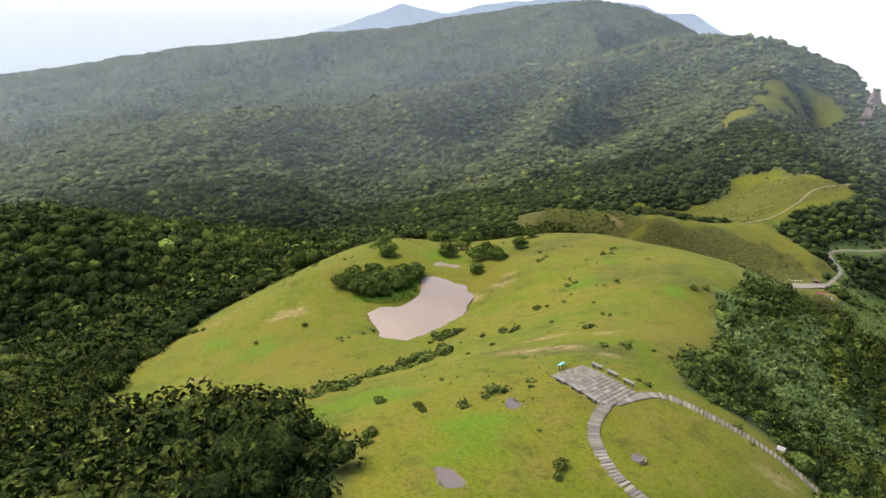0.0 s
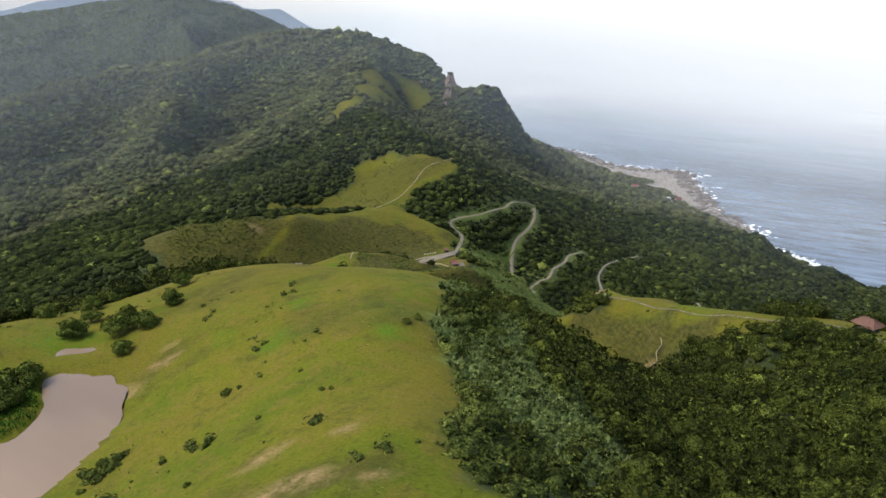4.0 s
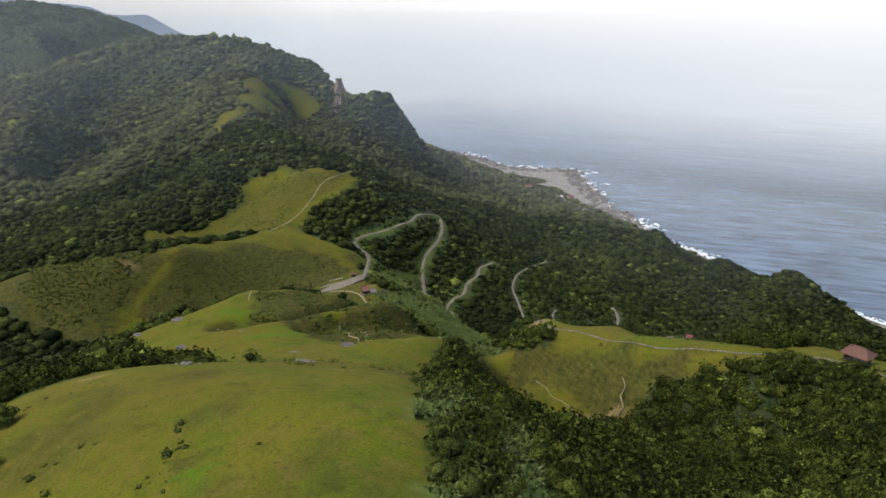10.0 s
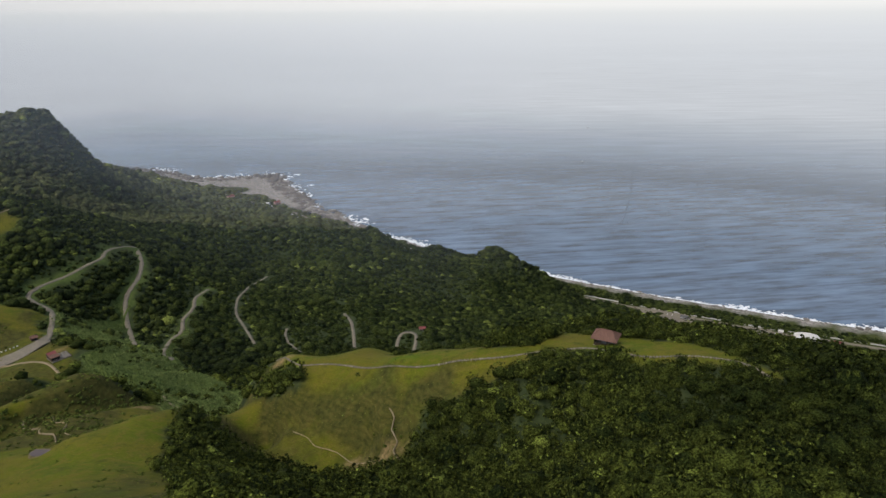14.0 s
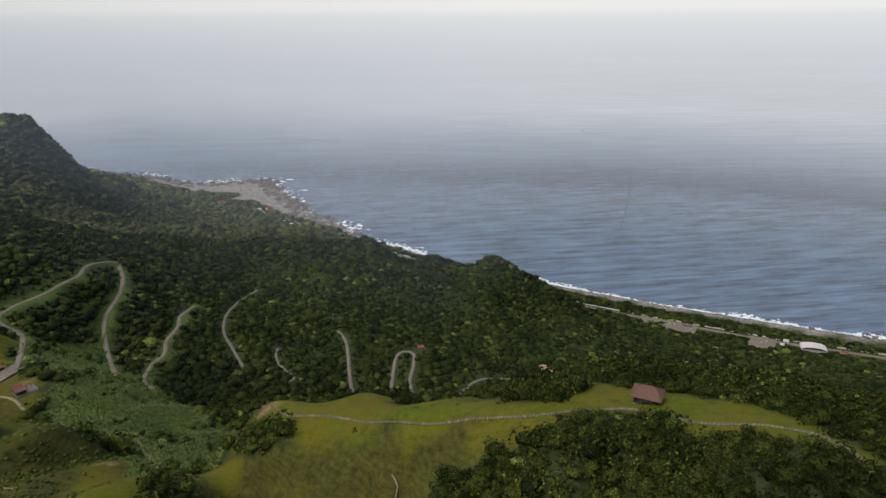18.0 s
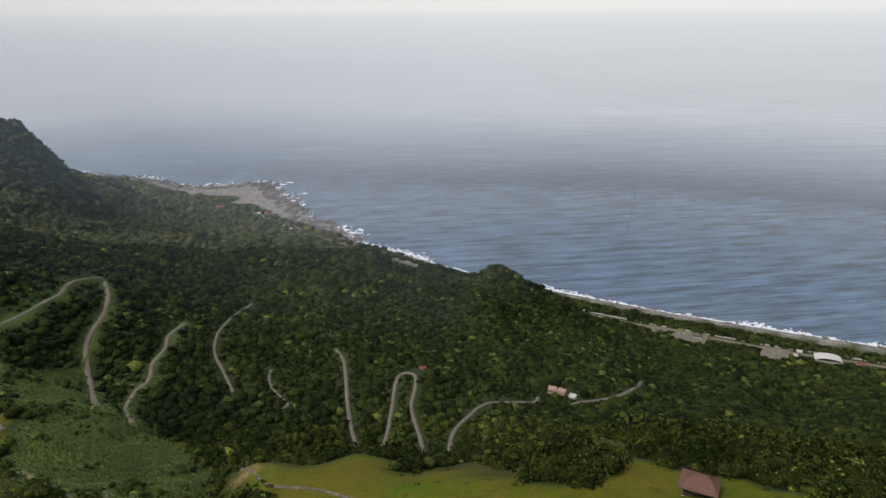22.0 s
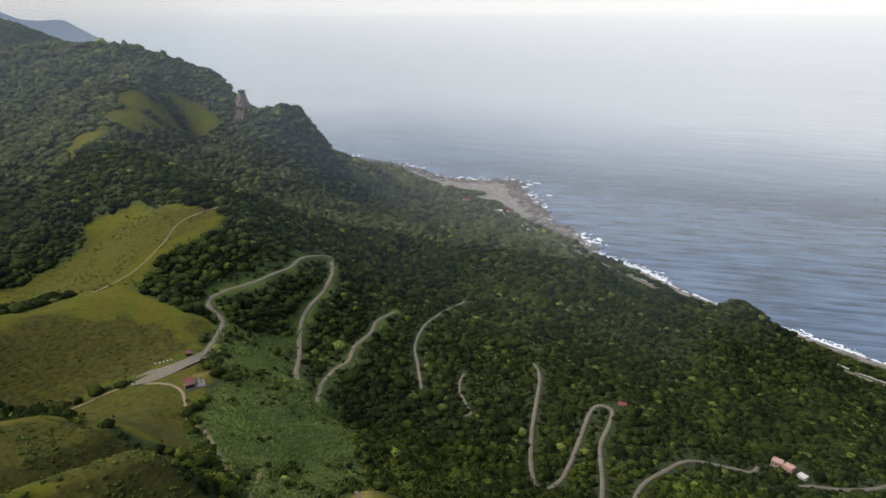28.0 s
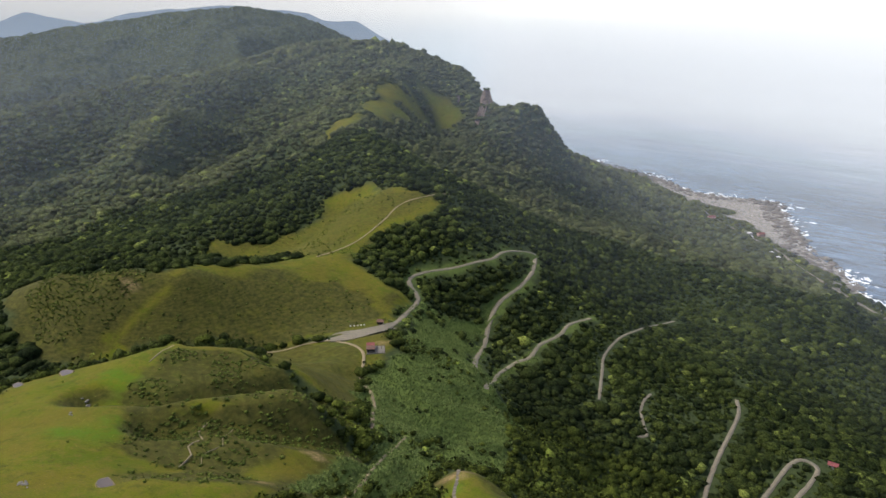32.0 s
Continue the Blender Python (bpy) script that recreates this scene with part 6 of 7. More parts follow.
def paved_yard(outline, label):
    bm = bmesh.new()
    z = max(ground_at(a, b) for a, b in outline) + 0.4
    up = [bm.verts.new((a, b, z)) for a, b in outline]
    dn = [bm.verts.new((a, b, z - 5)) for a, b in outline]
    bm.faces.new(up)
    for i in range(len(up)):
        j = (i + 1) % len(up)
        bm.faces.new((up[i], dn[i], dn[j], up[j]))
    bmesh.ops.recalc_face_normals(bm, faces=bm.faces[:])
    me = bpy.data.meshes.new("pavement")
    bm.to_mesh(me)
    bm.free()
    me.materials.append(ASPHALT)
    tagged(new("pavement", me), label, "parking lot", kind="structure")
    return z


YARD_Z = paved_yard([(395, 1236), (443, 1216), (506, 1184), (484, 1150), (437, 1172), (405, 1205)], "grey parking lot on the coastal strip")
YARD2_Z = paved_yard([(589, 1145), (634, 1127), (613, 1093), (565, 1098)], "grey paved yard beside the coast road")


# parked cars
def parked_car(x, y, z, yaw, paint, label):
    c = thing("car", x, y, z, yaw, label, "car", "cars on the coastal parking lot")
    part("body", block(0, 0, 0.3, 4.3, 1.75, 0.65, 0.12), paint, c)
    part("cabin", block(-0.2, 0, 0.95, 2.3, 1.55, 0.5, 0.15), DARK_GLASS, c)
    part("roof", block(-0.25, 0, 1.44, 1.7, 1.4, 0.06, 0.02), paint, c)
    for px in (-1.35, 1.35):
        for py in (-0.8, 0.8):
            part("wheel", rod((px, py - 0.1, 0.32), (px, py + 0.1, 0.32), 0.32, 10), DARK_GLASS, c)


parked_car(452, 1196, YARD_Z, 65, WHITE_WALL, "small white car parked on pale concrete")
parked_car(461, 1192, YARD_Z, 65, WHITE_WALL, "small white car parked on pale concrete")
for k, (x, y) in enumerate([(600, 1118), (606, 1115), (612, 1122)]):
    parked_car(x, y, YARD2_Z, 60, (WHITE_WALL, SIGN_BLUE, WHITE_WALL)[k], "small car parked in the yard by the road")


# ---- the viewing place on the home pasture ----
pond = pool("pond", POND, 531.35, MUDDY, "brown muddy pond in the pasture", "pond", 3)
pool("pond", SMALL_POND, 531.75, MUDDY, "small brown pond beside the larger one", "pond", 4)


def ring(cx, cy, rx, ry, n=14, seed=0):
    r = np.random.default_rng(seed)
    return [(cx + rx * math.cos(a) * r.uniform(0.8, 1.15), cy + ry * math.sin(a) * r.uniform(0.8, 1.15)) for a in np.linspace(0, 2 * math.pi, n, endpoint=False)]


for k, (x, y, rx, ry, lift, words) in enumerate([
    (38, -98.3, 1.3, 0.9, 0.06, "small grey puddle in the turf"),
    (50.9, -90, 0.9, 0.7, 0.06, "small grey puddle in the turf"),
    (49.4, -111.2, 1.9, 1.2, 0.05, "brown pool with an earthy bank"),
    (-271, 168, 3.6, 2.6, 0.1, "shallow grey pool on the lower pasture"),
    (-284, 150, 2.8, 2.2, 0.1, "shallow grey pool on the lower pasture"),
    (-130, 138, 2.9, 2.2, 0.1, "shallow grey pool with a stony rim"),
    (-222, 126, 2.8, 2.0, 0.1, "shallow grey pool on the lower pasture"),
]):
    z = 0.5 * max(ground_at(x + dx, y + dy) for dx in (-rx, 0, rx) for dy in (-ry, 0, ry)) + 0.5 * ground_at(x, y) + lift
    outer = [(x + (a - x) * 1.35, y + (b - y) * 1.35) for a, b in ring(x, y, rx, ry, 16, 60 + k)]
    inner = ring(x, y, rx, ry, 16, 60 + k)
    bm = bmesh.new()
    o = [bm.verts.new((a, b, ground_at(a, b) - 0.35)) for a, b in outer]
    m = [bm.verts.new((x + (a - x) * 0.84, y + (b - y) * 0.84, z + 0.01)) for a, b in outer]
    i = [bm.verts.new((a * 0.9 + x * 0.1, b * 0.9 + y * 0.1, z - 0.12)) for a, b in inner]
    for j in range(16):
        n = (j + 1) % 16
        bm.faces.new((o[j], o[n], m[n], m[j]))
        bm.faces.new((m[j], m[n], i[n], i[j]))
    bank = thing("pool_bank", 0, 0, 0, 0, "low bare earth bank round a small pool", "bank", kind="structure")
    part("rim", bm, BANK, bank)
    pool("pool", inner, z - 0.02, POOL_WATER, words, "pool", 80 + k)

PLAZA = [(31.7, -89.6), (29.6, -83.2), (38.2, -80.6), (42.0, -87.8)]
plaza = thing("pavement", 0, 0, 0, 0, "grey stone-paved viewing place on the hilltop", "paving", kind="structure")
rng2 = random.Random(5)
slab_meshes = []
for k in range(8):
    bm = bmesh.new()
    box(bm, 0, 0, -0.25, 1.0, 1.0, 0.25, 0.03)
    for q in bm.verts:
        q.co.x += rng2.uniform(-0.03, 0.03)
        q.co.y += rng2.uniform(-0.03, 0.03)
    me = bpy.data.meshes.new("paving_slab")
    bm.to_mesh(me)
    bm.free()
    me.materials.append(STONE)
    slab_meshes.append(me)


def lay(parent, name, x, y, z, yaw, sx, sy):
    ob = new(name, slab_meshes[rng2.randrange(8)])
    ob.matrix_basis = pose(x, y, z, rng2.uniform(-1.2, 1.2), rng2.uniform(-1.2, 1.2), yaw) @ Matrix.Diagonal((sx, sy, 1, 1))
    ob.parent = parent
    return ob


A, B, C, D = (Vector((*q, 0)) for q in PLAZA)
rows, v0 = 14, 0.0
for j in range(rows):
    u, v1 = 0.0, (j + 1) / rows
    while u < 0.999:
        w = min(rng2.uniform(0.045, 0.085), 1 - u)
        if 1 - u - w < 0.03:
            w = 1 - u
        mid_u, mid_v = u + w / 2, (v0 + v1) / 2
        p = A.lerp(B, mid_u).lerp(D.lerp(C, mid_u), mid_v)
        along = (B - A).lerp(C - D, mid_v)
        across = (D - A).lerp(C - B, mid_u)
        z = sum(ground_at(p.x + dx, p.y + dy) for dx in (-0.3, 0.3) for dy in (-0.3, 0.3)) / 4
        lay(plaza, "paving_slab", p.x, p.y, z + 0.12 + rng2.uniform(-0.015, 0.015), math.degrees(math.atan2(along.y, along.x)), along.length * w * 0.95, across.length / rows * 0.94)
        u += w
    v0 = v1
# a bed of mortar under the slabs
bm = bmesh.new()
cells = 6
grid = [[bm.verts.new((q.x, q.y, ground_at(q.x, q.y) + 0.07)) for q in (A.lerp(B, i / cells).lerp(D.lerp(C, i / cells), j / cells) for i in range(cells + 1))] for j in range(cells + 1)]
for j in range(cells):
    for i in range(cells):
        bm.faces.new((grid[j][i], grid[j][i + 1], grid[j + 1][i + 1], grid[j + 1][i]))
part("mortar_bed", bm, BENCH_STONE, plaza)


def stone_path(name, line, wide, pitch, depth, label):
    """A path of stone steps laid across its run."""
    path = thing(name, 0, 0, 0, 0, label, "path", kind="structure")
    run = smooth_line(line, pitch)
    z = eased(np.array([ground_at(a, b) for a, b in run]), 3)
    for i in range(len(run) - 1):
        d = run[i + 1] - run[i]
        lay(path, "stone_step", run[i][0], run[i][1], z[i] + 0.1 + rng2.uniform(-0.02, 0.03), math.degrees(math.atan2(d[1], d[0])) + rng2.uniform(-3, 3), depth * rng2.uniform(0.85, 1.08), wide * rng2.uniform(0.92, 1.06))


stone_path("stone_path", [(40.6, -85.5), (39.4, -82), (38.6, -78.5), (39.1, -75.6), (42.2, -72.3), (46.1, -68.6), (49.9, -65.4), (53, -62.6)], 1.5, 0.5, 0.44, "grey stone steps leading down the hill")
stone_path("stone_path", [(41.3, -87.6), (43.5, -90.3), (46, -92.5), (49.3, -93.9), (52.4, -94.4), (55, -94.2), (60, -92.8), (68, -90)], 1.5, 0.5, 0.46, "grey stone steps curving through the turf")
stone_path("stone_path", [(-76, 236), (-69, 228), (-59, 216), (-38, 206), (-16.4, 191), (11.3, 178), (28, 172), (40, 167), (46, 165)], 1.25, 1.0, 0.86, "grey stone path along the grassy ridge")
stone_path("stone_path", [(49, 163.5), (56, 162.5), (63, 158), (73.2, 148.5), (84.6, 142.5), (94.7, 135.5), (97, 128), (97.5, 118)], 1.25, 1.0, 0.86, "grey stone path along the grassy ridge")



def fence(line, label):
    """Short weathered posts with one rail along the path."""
    run = smooth_line(line, 1.6)
    f = thing("fence", 0, 0, 0, 0, label, "fence")
    last = None
    for a, b in run:
        z = ground_at(a, b)
        part("post", block(a, b, z - 0.3, 0.16, 0.16, 1.15, 0.02), PALE_TIMBER, f)
        if last:
            part("rail", rod(last, (a, b, z + 0.62), 0.045, 5), PALE_TIMBER, f)
        last = (a, b, z + 0.62)


fence([(11.5, 176.6), (28, 170.6), (40, 165.6), (46, 163.6)], "weathered pale timber fence along the ridge path")
fence([(49, 162.1), (56, 161.1), (62.5, 156.6), (72.6, 147.2), (84, 141.2), (93.6, 134.6), (95.6, 128), (96.2, 118)], "weathered pale timber fence along the ridge path")

bench = None
for x, y, yaw in ((30.7, -81.6, 18), (33.3, -80.9, 18), (35.9, -80.1, 18), (34.0, -89.5, 12), (36.9, -89.0, 12), (39.6, -88.5, 12)):
    z = ground_at(x, y) + 0.02
    if bench is None:
        bench = thing("stone_bench", x, y, z, yaw, "grey stone bench at the paved viewing place", "bench", "benches round the paving")
        part("seat", block(0, 0, 0.4, 1.75, 0.55, 0.12, 0.03), BENCH_STONE, bench)
        for px in (-0.55, 0.55):
            part("leg", block(px, 0, -0.2, 0.24, 0.42, 0.62, 0.02), BENCH_STONE, bench)
    else:
        copy_thing(bench, pose(x, y, z, 0, 0, yaw))


def info_panel(x, y, yaw, panel, label):
    z = ground_at(x, y)
    s = thing("information_panel", x, y, z, yaw, label, "sign")
    for px in (-0.45, 0.45):
        part("leg", block(px, 0, -0.2, 0.1, 0.1, 1.1), TIMBER, s)
    bm = block(0, 0, 0.88, 1.15, 0.7, 0.06, 0.01)
    bmesh.ops.rotate(bm, cent=(0, 0, 0.9), matrix=Matrix.Rotation(radians(28), 3, "X"), verts=bm.verts[:])
    board = part("panel", bm, panel, s)
    for k in range(3):
        bm = block(0, 0.22 - 0.2 * k, 0.945, 0.95 - 0.15 * k, 0.06, 0.012)
        bmesh.ops.rotate(bm, cent=(0, 0, 0.9), matrix=Matrix.Rotation(radians(28), 3, "X"), verts=bm.verts[:])
        part("text_bar", bm, WHITE_WALL, board)


info_panel(29.9, -86.9, -60, SIGN_BLUE, "blue slanted information panel beside the paving")
info_panel(47.2, -63.6, 30, BENCH_STONE, "grey slanted information panel beside the steps")


# ---- trees and bushes that stand alone ----
def foliage(rng, sprays, lumps, leaf, detail=3):
    v, f = crown_shape(rng, detail, sprays, lumps, leaf)
    return v, f


def tree_kind(seed, height, radius, label):
    """A low spreading tree: tapered trunk, limbs and several leafy masses."""
    r = np.random.default_rng(seed)
    t = thing("tree", 0, 0, 0, 0, label, "tree")
    part("trunk", rod((0, 0, -0.4), (0.15, 0.1, height * 0.5), radius * 0.085, 8, radius * 0.055), BARK, t)
    vs, fs, n = [], [], 0
    for k in range(9):
        a = 2 * math.pi * k / 7 + r.uniform(-0.5, 0.5)
        out = radius * (r.uniform(0.4, 0.95) if k < 7 else 0.2)
        c = np.array([out * math.cos(a), out * math.sin(a), height * (r.uniform(0.15, 0.55) if k < 7 else 0.66)])
        part("limb", rod((0.12, 0.08, height * 0.2), tuple(c), radius * 0.045, 6, radius * 0.015), BARK, t)
        v, f = foliage(r, 170, 0.7, 0.24, 2)
        vs.append(v * radius * r.uniform(0.28, 0.58) + c)
        fs.append(f + n)
        n += len(v)
    crown = new("crown", mesh_from("crown", np.concatenate(vs), np.concatenate(fs), [BUSH_LEAVES]))
    crown.parent = t
    return t


def bush_kind(seed, radius, label):
    r = np.random.default_rng(seed)
    t = thing("bush", 0, 0, 0, 0, label, "bush")
    for k in range(4):
        a = r.uniform(0, 6.3)
        part("stem", rod((0, 0, -0.2), (radius * 0.5 * math.cos(a), radius * 0.5 * math.sin(a), radius * 0.7), radius * 0.05, 5, radius * 0.02), BARK, t)
    vs, fs, n = [], [], 0
    for k in range(4):
        v, f = foliage(r, 110, 0.8, 0.32, 1)
        a = r.uniform(0, 6.3)
        vs.append(v * radius * r.uniform(0.45, 0.75) + (radius * 0.55 * math.cos(a), radius * 0.55 * math.sin(a), radius * r.uniform(0.3, 0.55)))
        fs.append(f + n)
        n += len(v)
    crown = new("foliage", mesh_from("foliage", np.concatenate(vs), np.concatenate(fs), [BUSH_LEAVES]))
    crown.parent = t
    return t


def plant(kinds, rows, group, seed, grow=1.0):
    """Sets copies of the kinds at (x, y, scale); the patterns themselves take the first places."""
    r = random.Random(seed)
    for k, (x, y, s) in enumerate(rows):
        m = pose(x, y, ground_at(x, y) - 0.1, 0, 0, r.uniform(0, 360)) @ Matrix.Scale(s * grow, 4)
        if k < len(kinds):
            kinds[k].matrix_basis = m
            tagged(kinds[k], group=group)
        else:
            copy_thing(kinds[k % len(kinds)], m)


plant([tree_kind(11, 4.2, 2.6, "low spreading dark green tree beside the pond"), tree_kind(12, 3.6, 2.8, "low spreading dark green tree beside the pond"), tree_kind(13, 4.6, 2.4, "low spreading dark green tree beside the pond")], [
    (-71, -94, 0.9), (-67, -91, 1.0), (-65, -89, 0.9), (-73.5, -90, 1.1), (-69, -86, 1.15), (-64, -85, 1.0), (-72, -79, 1.2), (-67, -79, 1.1), (-72, -73, 1.15), (-74, -76, 1.0), (-76, -84, 0.9), (-71, -83, 0.9), (-75, -71.5, 0.8), (-88, -76, 1.0),
    (-85, -57, 1.15), (-77, -50, 1.2), (-73, -46, 0.95), (-79, -35, 1.0), (-90, -25, 0.95), (-96, -75, 0.9), (-84, -44, 0.8), (-91, -50, 0.8),
    (-68, -55, 0.7), (-103, -44, 1.0), (-108, -36, 0.9), (-107, -54, 0.9),
], "trees round the pond", 21)
plant([bush_kind(31, 1.5, "dark green bush growing in the pasture"), bush_kind(32, 1.2, "dark green bush growing in the pasture"), bush_kind(33, 1.0, "low olive bush growing in the pasture")], [
    (-5.4, -32, 0.7), (-5, -28.6, 0.8), (-24, -59.5, 1.2), (-22.6, -57.8, 0.9), (-1, -58, 0.8), (0.4, -57.4, 0.6), (-31, -79, 1.3), (-26, -85, 1.0), (-1, -82, 0.7), (1, -88, 0.6),
    (-6, -66.5, 0.7), (24, -111, 1.0), (33, -108, 0.8),
    (-86.5, -134.5, 1.5), (-84.5, -132, 1.0), (-55, -108, 1.2), (-53.5, -120.5, 1.0), (50.6, -99.5, 1.1), (52, -100.6, 0.8), (35, -115.5, 1.4), (37, -116.5, 1.0), (22.5, -111, 1.1), (30.8, -108, 0.9), (-11, -120.5, 1.2), (-6, -112.8, 1.0),
    (21, -101, 0.6), (34, -93.8, 0.5), (44.5, -98.5, 0.4), (60, -104, 0.6), (62.5, -103, 0.5),
    (-63, 205, 1.7), (-66.5, 206.5, 1.6), (-69.5, 207.5, 1.7), (-73, 208.5, 1.6), (-76, 209, 1.3), (-58, 203.5, 1.3), (-80, 211, 1.3), (-83, 222, 1.4), (-88, 231, 1.5), (-92, 220, 1.3), (-81, 235, 1.5), (-60, 199.5, 1.1),
    (-14, 163, 1.2), (-11, 160, 1.0), (-17, 158, 1.2), (-22, 168, 0.7), (20, 160, 0.9), (8, 168, 0.6), (-14, 226, 1.9), (-10.5, 224, 1.7), (-17, 229, 1.6),
    (-228, 165, 0.8), (-222, 172, 1.0), (-210, 180, 0.9), (-255, 162, 0.8), (-172, 140, 0.7), (-100, 70, 0.9), (-84, 30, 0.9), (-110, 62, 1.0), (-150, 98, 1.1), (-118, 128, 0.6),
], "bushes in the pastures", 22, 0.72)


def boulder(seed, size):
    r = np.random.default_rng(seed)
    bm = bmesh.new()
    bmesh.ops.create_icosphere(bm, subdivisions=2, radius=1.0)
    for q in bm.verts:
        q.co = Vector(q.co * (0.8 + 0.35 * r.random()))
        q.co.z *= 0.65
        q.co *= size
    return bm


for x, y, words, cat, n in ((-145, 120.5, "dark heap of old building stones in the turf", "stone heap", 9), (-233, 164.5, "heap of pale stones on the lower pasture", "stone heap", 6), (-205, 150, "few grey stones lying in the turf", "stone heap", 4), (-66, 30, "grey outcrop of rocks in the turf", "rocks", 9), (-80, 8, "grey outcrop of rocks in the turf", "rocks", 10)):
    heap = thing("stone_heap", x, y, ground_at(x, y), 0, words, cat)
    r = random.Random(int(x * 7))
    for k in range(n):
        dx, dy = r.uniform(-2.6, 2.6), r.uniform(-1.2, 1.2)
        bm = boulder(k + abs(int(x)), r.uniform(0.3, 0.75))
        bmesh.ops.translate(bm, vec=(dx, dy, ground_at(x + dx, y + dy) - ground_at(x, y) + 0.12), verts=bm.verts[:])
        part("stone", bm, BENCH_STONE, heap)

# the rock tower on the crest with its bare reddish face, and the scar that runs down below it
def rock_tower(x, y, foot, top, wide, yaw):
    r = np.random.default_rng(41)
    t = thing("rock_tower", x, y, foot, yaw, "bare reddish rock tower on the wooded crest", "cliff")
    rings, around = 11, 18
    bm = bmesh.new()
    rows = []
    for j in range(rings):
        k = j / (rings - 1)
        row = []
        for i in range(around):
            a = 2 * math.pi * i / around
            lobe = 1 + 0.16 * math.sin(3 * a + 1.3) + 0.10 * math.sin(5 * a + 4 * k)
            rad = wide / 2 * (1.35 - 0.95 * k ** 1.4) * lobe * (1 + r.uniform(-0.12, 0.12))
            row.append(bm.verts.new((rad * math.cos(a) + 3.5 * k, rad * 0.8 * math.sin(a), (top - foot) * k + r.uniform(-1.8, 1.8))))
        rows.append(row)
    for j in range(rings - 1):
        for i in range(around):
            n = (i + 1) % around
            bm.faces.new((rows[j][i], rows[j][n], rows[j + 1][n], rows[j + 1][i]))
    bm.faces.new(rows[-1])
    part("rock_column", bm, SCAR, t)
    v, f = crown_shape(r, 2, 60, 0.6, 0.3)
    cap = new("scrub_cap", mesh_from("scrub_cap", v * (wide * 0.26, wide * 0.22, 3.5) + (wide * 0.1, 0, top - foot - 0.5), f, [CANOPY_HILL_HAZED]))
    cap.parent = t
    tagged(cap, "dark scrub on the tower's top")


rock_tower(-806, 1104, 420, 463, 24, 20)

r = random.Random(9)
for x0, y0, long, wide, lift in ((-788, 1076, 30, 15, 3.5), (-778, 1052, 20, 9, 2.5), (-842, 1066, 16, 8, 2.5)):
    scar = thing("cliff_scar", x0, y0, ground_at(x0, y0), 0, "bare reddish rock scar on the wooded cliff", "cliff")
    for k in range(4):
        bm = bmesh.new()
        cols, steps = 4, 8
        u0 = -wide / 2 + wide / 4 * k
        grid = []
        for j in range(steps + 1):
            row = []
            for i in range(cols + 1):
                u, fall = u0 + wide / 3.6 * i / cols, j / steps - 0.3 + r.uniform(-0.12, 0.12) * (k % 2 + 0.4)
                px, py = x0 + u * 0.8 + 0.5 * long * fall + r.uniform(-0.7, 0.7), y0 + u * 0.6 - 0.85 * long * fall + r.uniform(-0.9, 0.9)
                edge = 1.0 if 0 < i < cols and 0 < j < steps else 0.0
                row.append(bm.verts.new((px - x0, py - y0, ground_at(px, py) - ground_at(x0, y0) - 2 + edge * (lift + 2 + r.uniform(-1.6, 1.6) + math.sin(k * 2.1)))))
            grid.append(row)
        for j in range(steps):
            for i in range(cols):
                bm.faces.new((grid[j][i], grid[j][i + 1], grid[j + 1][i + 1], grid[j + 1][i]))
        part("rock_face", bm, SCAR, scar)

# ---- the shore: rocks and surf ----
rng = np.random.default_rng(17)
shore = np.array(resampled([(a, b, 0) for a, b, c in LAND["shore"]], 6))[:, :2]
flow = np.gradient(shore, axis=0)
flow /= np.linalg.norm(flow, axis=1, keepdims=True)
seaward = np.stack([-flow[:, 1], flow[:, 0]], 1)
west = shore[:, 0] < -230
n = np.where(west, 3, 1)
i = np.repeat(np.arange(len(shore)), n)
p = shore[i] + seaward[i] * (rng.normal(4, 1, len(i)) + np.where(west[i], rng.uniform(-60, 22, len(i)), rng.uniform(-9, 8, len(i))))[:, None] + rng.uniform(-4, 4, (len(i), 2))
stone = []
for k in range(6):
    bm = boulder(300 + k, 1.0)
    stone.append((np.array([q.co[:] for q in bm.verts]), np.array([[q.index for q in face.verts] for face in bm.faces])))
    bm.free()
size = np.where(west[i], rng.gamma(2.0, 2.2, len(i)) + 1.2, rng.gamma(2.0, 0.9, len(i)) + 0.5)
strewn("shore_rocks", stone, p[:, 0], p[:, 1], np.maximum(heights(p[:, 0], p[:, 1]), -0.5) + 0.2, size, rng.uniform(0.4, 0.9, len(i)), rng, ROCK, "dark rocks scattered along the waterline", "rocks")


def foam_shape(rng):
    a = np.linspace(0, 2 * np.pi, 10)[:-1]
    r = rng.uniform(0.4, 1.15, 9)
    rim = np.stack([r * np.cos(a), 0.5 * r * np.sin(a), np.full(9, -0.02)], 1)
    inner = rim * (0.7, 0.7, 0) + (0, 0, 0.05)
    v = np.concatenate([rim, inner, [(0, 0, 0.06)]])
    f = []
    for k in range(9):
        j = (k + 1) % 9
        f += [(k, j, 9 + j), (k, 9 + j, 9 + k), (9 + k, 9 + j, 18)]
    return v, np.array(f)


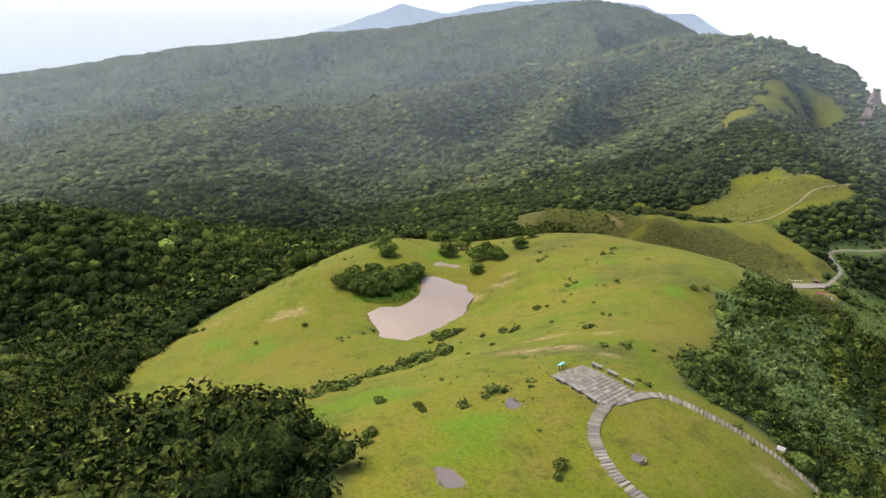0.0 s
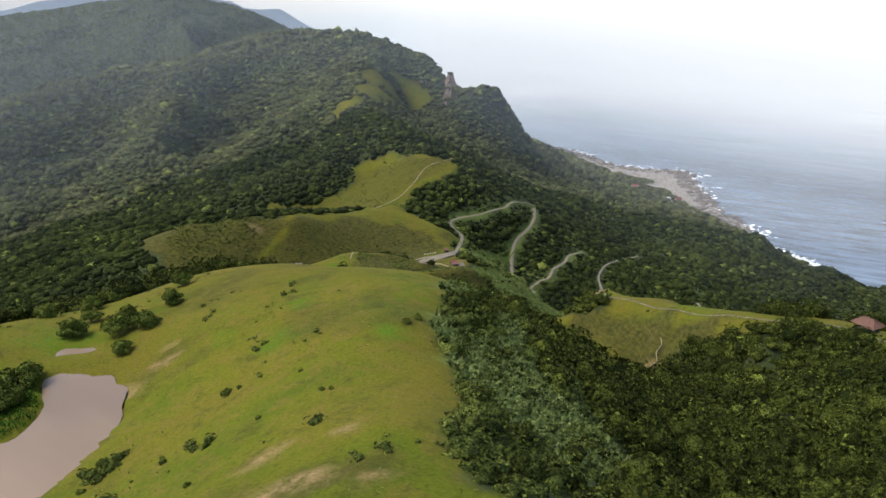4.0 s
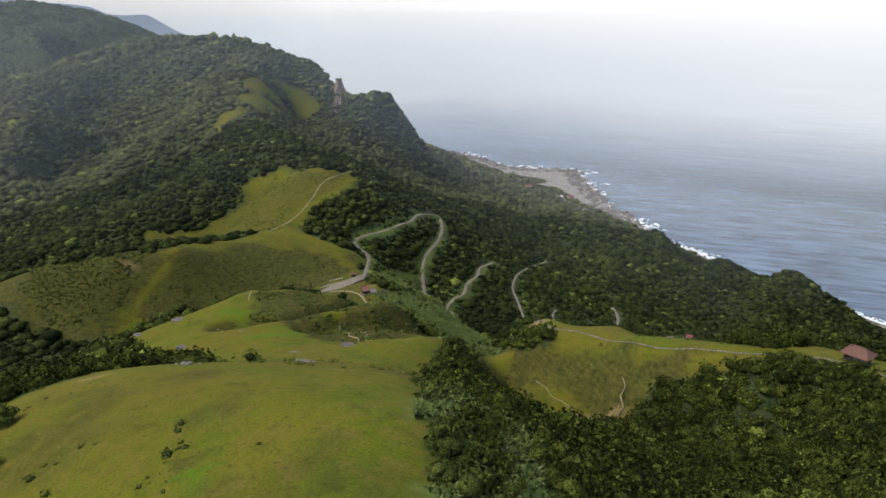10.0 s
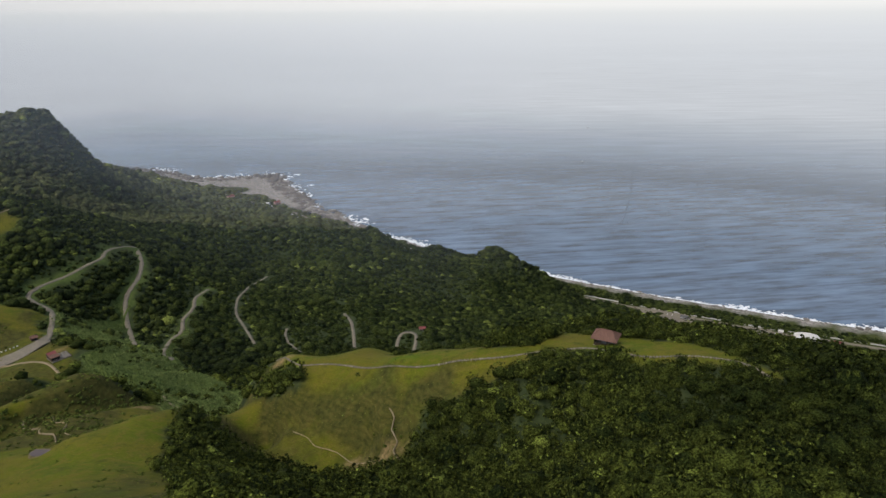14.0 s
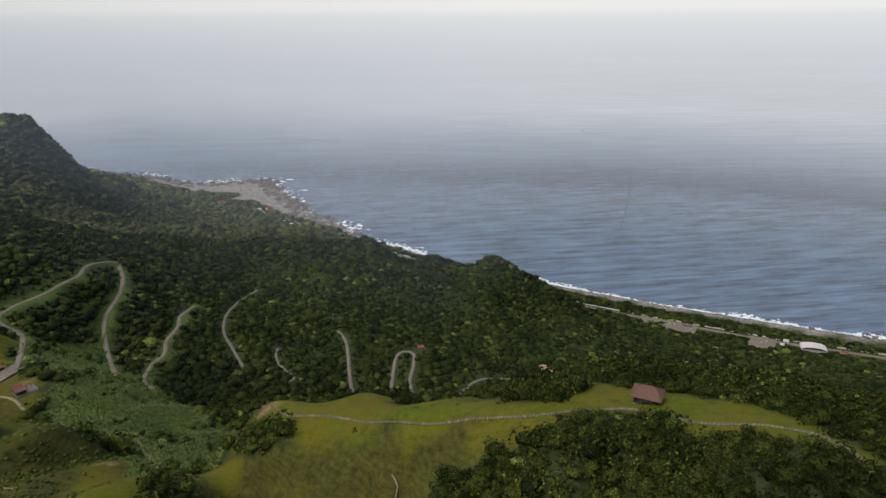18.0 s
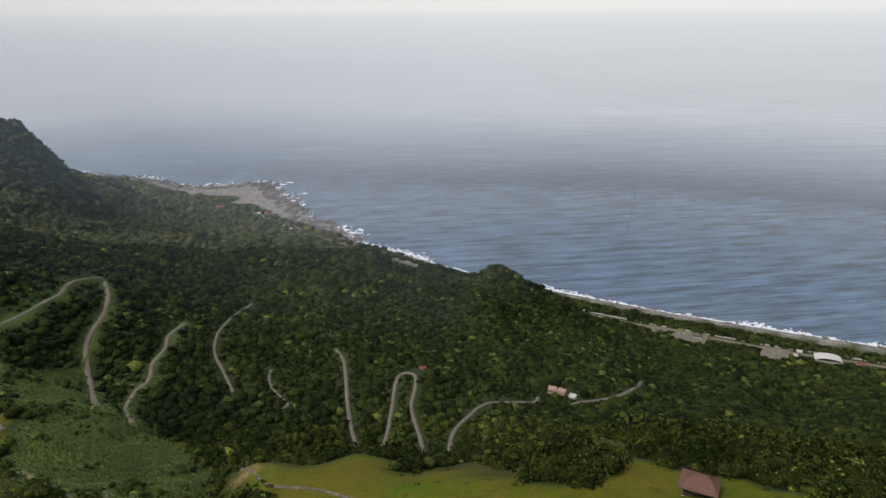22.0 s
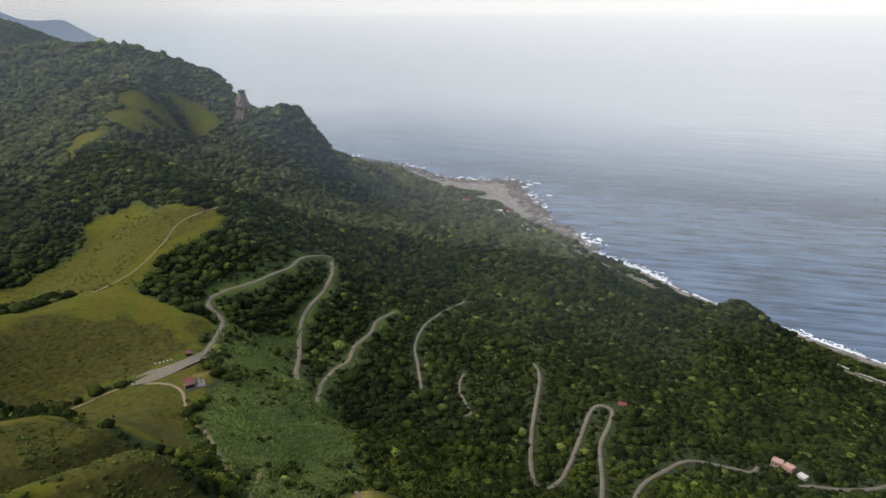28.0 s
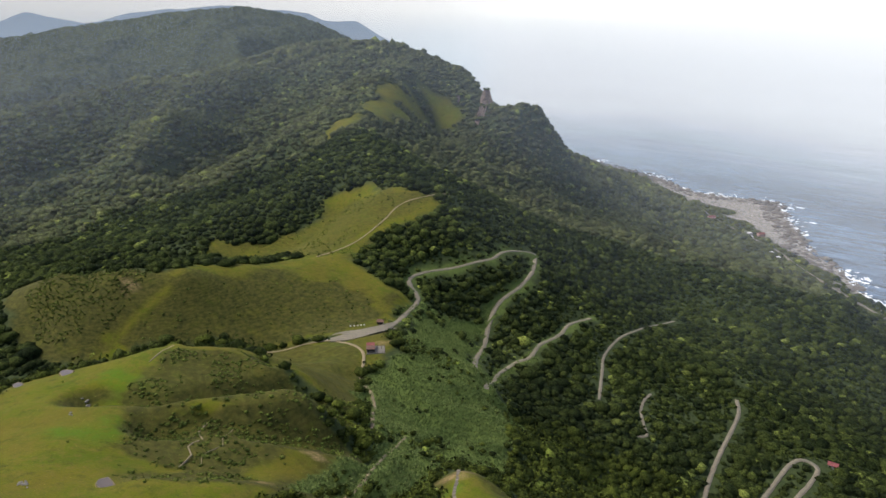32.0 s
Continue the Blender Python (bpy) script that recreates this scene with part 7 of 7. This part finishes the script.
density = np.where(west, 7, 12)
i = np.repeat(np.arange(len(shore)), density)
gusts = fbm(shore[:, 0], shore[:, 1], 70, 3, 44)[i]
reach = np.where(west[i], rng.gamma(1.4, 8, len(i)) * (0.8 + gusts).clip(0.3, 2) - 3, rng.gamma(1.5, 3.6, len(i)) * (0.9 + 1.3 * gusts).clip(0.3, 2.2) + 2)
p = shore[i] + seaward[i] * (reach + 3)[:, None] + flow[i] * rng.uniform(-4, 4, (len(i), 1))
keep = gusts + rng.uniform(-0.6, 0.6, len(i)) > np.where(west[i], 0.12, -0.45)
p, size = p[keep], (np.where(west[i], rng.gamma(2.0, 2.2, len(i)), rng.gamma(2.2, 1.3, len(i))) + 1.0)[keep]
strewn("surf", [foam_shape(rng) for k in range(8)], p[:, 0], p[:, 1], rng.uniform(0.08, 0.16, len(p)), size, np.full(len(p), 0.4), rng, FOAM, "white surf breaking along the shore", "surf")


# ---- fishing boats far out, and the dark wake line of one that has gone ----
HULL = mottled("dark_hull_paint", (0.05, 0.07, 0.10), (0.10, 0.12, 0.15), 0.8, 0.5, 0.0)


def fishing_boat(x, y, yaw, long, label):
    b = thing("fishing_boat", x, y, 0, yaw, label, "boat", "boats off the coast")
    bm = bmesh.new()
    rows = []
    for u, w, up in ((-0.5, 0.8, 1.6), (-0.2, 1.0, 1.5), (0.2, 0.95, 1.7), (0.42, 0.5, 2.2), (0.5, 0.06, 2.6)):
        rows.append([bm.verts.new((u * long, side * w * long * 0.13, z)) for side, z in ((-1, up), (-0.7, -0.6), (0.7, -0.6), (1, up))])
    for a, c in zip(rows, rows[1:]):
        for i in range(3):
            bm.faces.new((a[i], a[i + 1], c[i + 1], c[i]))
        bm.faces.new((a[0], c[0], c[3], a[3]))
    bm.faces.new(rows[0])
    part("hull", bm, HULL, b)
    house_part = part("cabin", block(-0.15 * long, 0, 1.5, long * 0.25, long * 0.15, 2.6, 0.1), WHITE_WALL, b)
    part("window", block(-0.02 * long, 0, 2.7, 0.12, long * 0.12, 0.8), DARK_GLASS, house_part)
    part("mast", rod((0.1 * long, 0, 1.5), (0.1 * long, 0, 7.5), 0.15, 6), HULL, b)


fishing_boat(750, 3537, 20, 17, "small dark fishing boat far out on the sea")
fishing_boat(560, 2689, 100, 12, "small dark fishing boat off the beach")
WAKE = mottled("smooth_wake_water", (0.04, 0.068, 0.112), (0.056, 0.085, 0.13), 30, 0.2, 0.0, "world")
run = smooth_line([(980, 3384), (880, 3030), (755, 2621), (672, 2330), (613, 2124), (513, 1827)], 30)
ribbon("water", run, np.full(len(run), -0.05), 4.5, WAKE, 0.1, "thin dark line of smooth water on the sea", "wake")
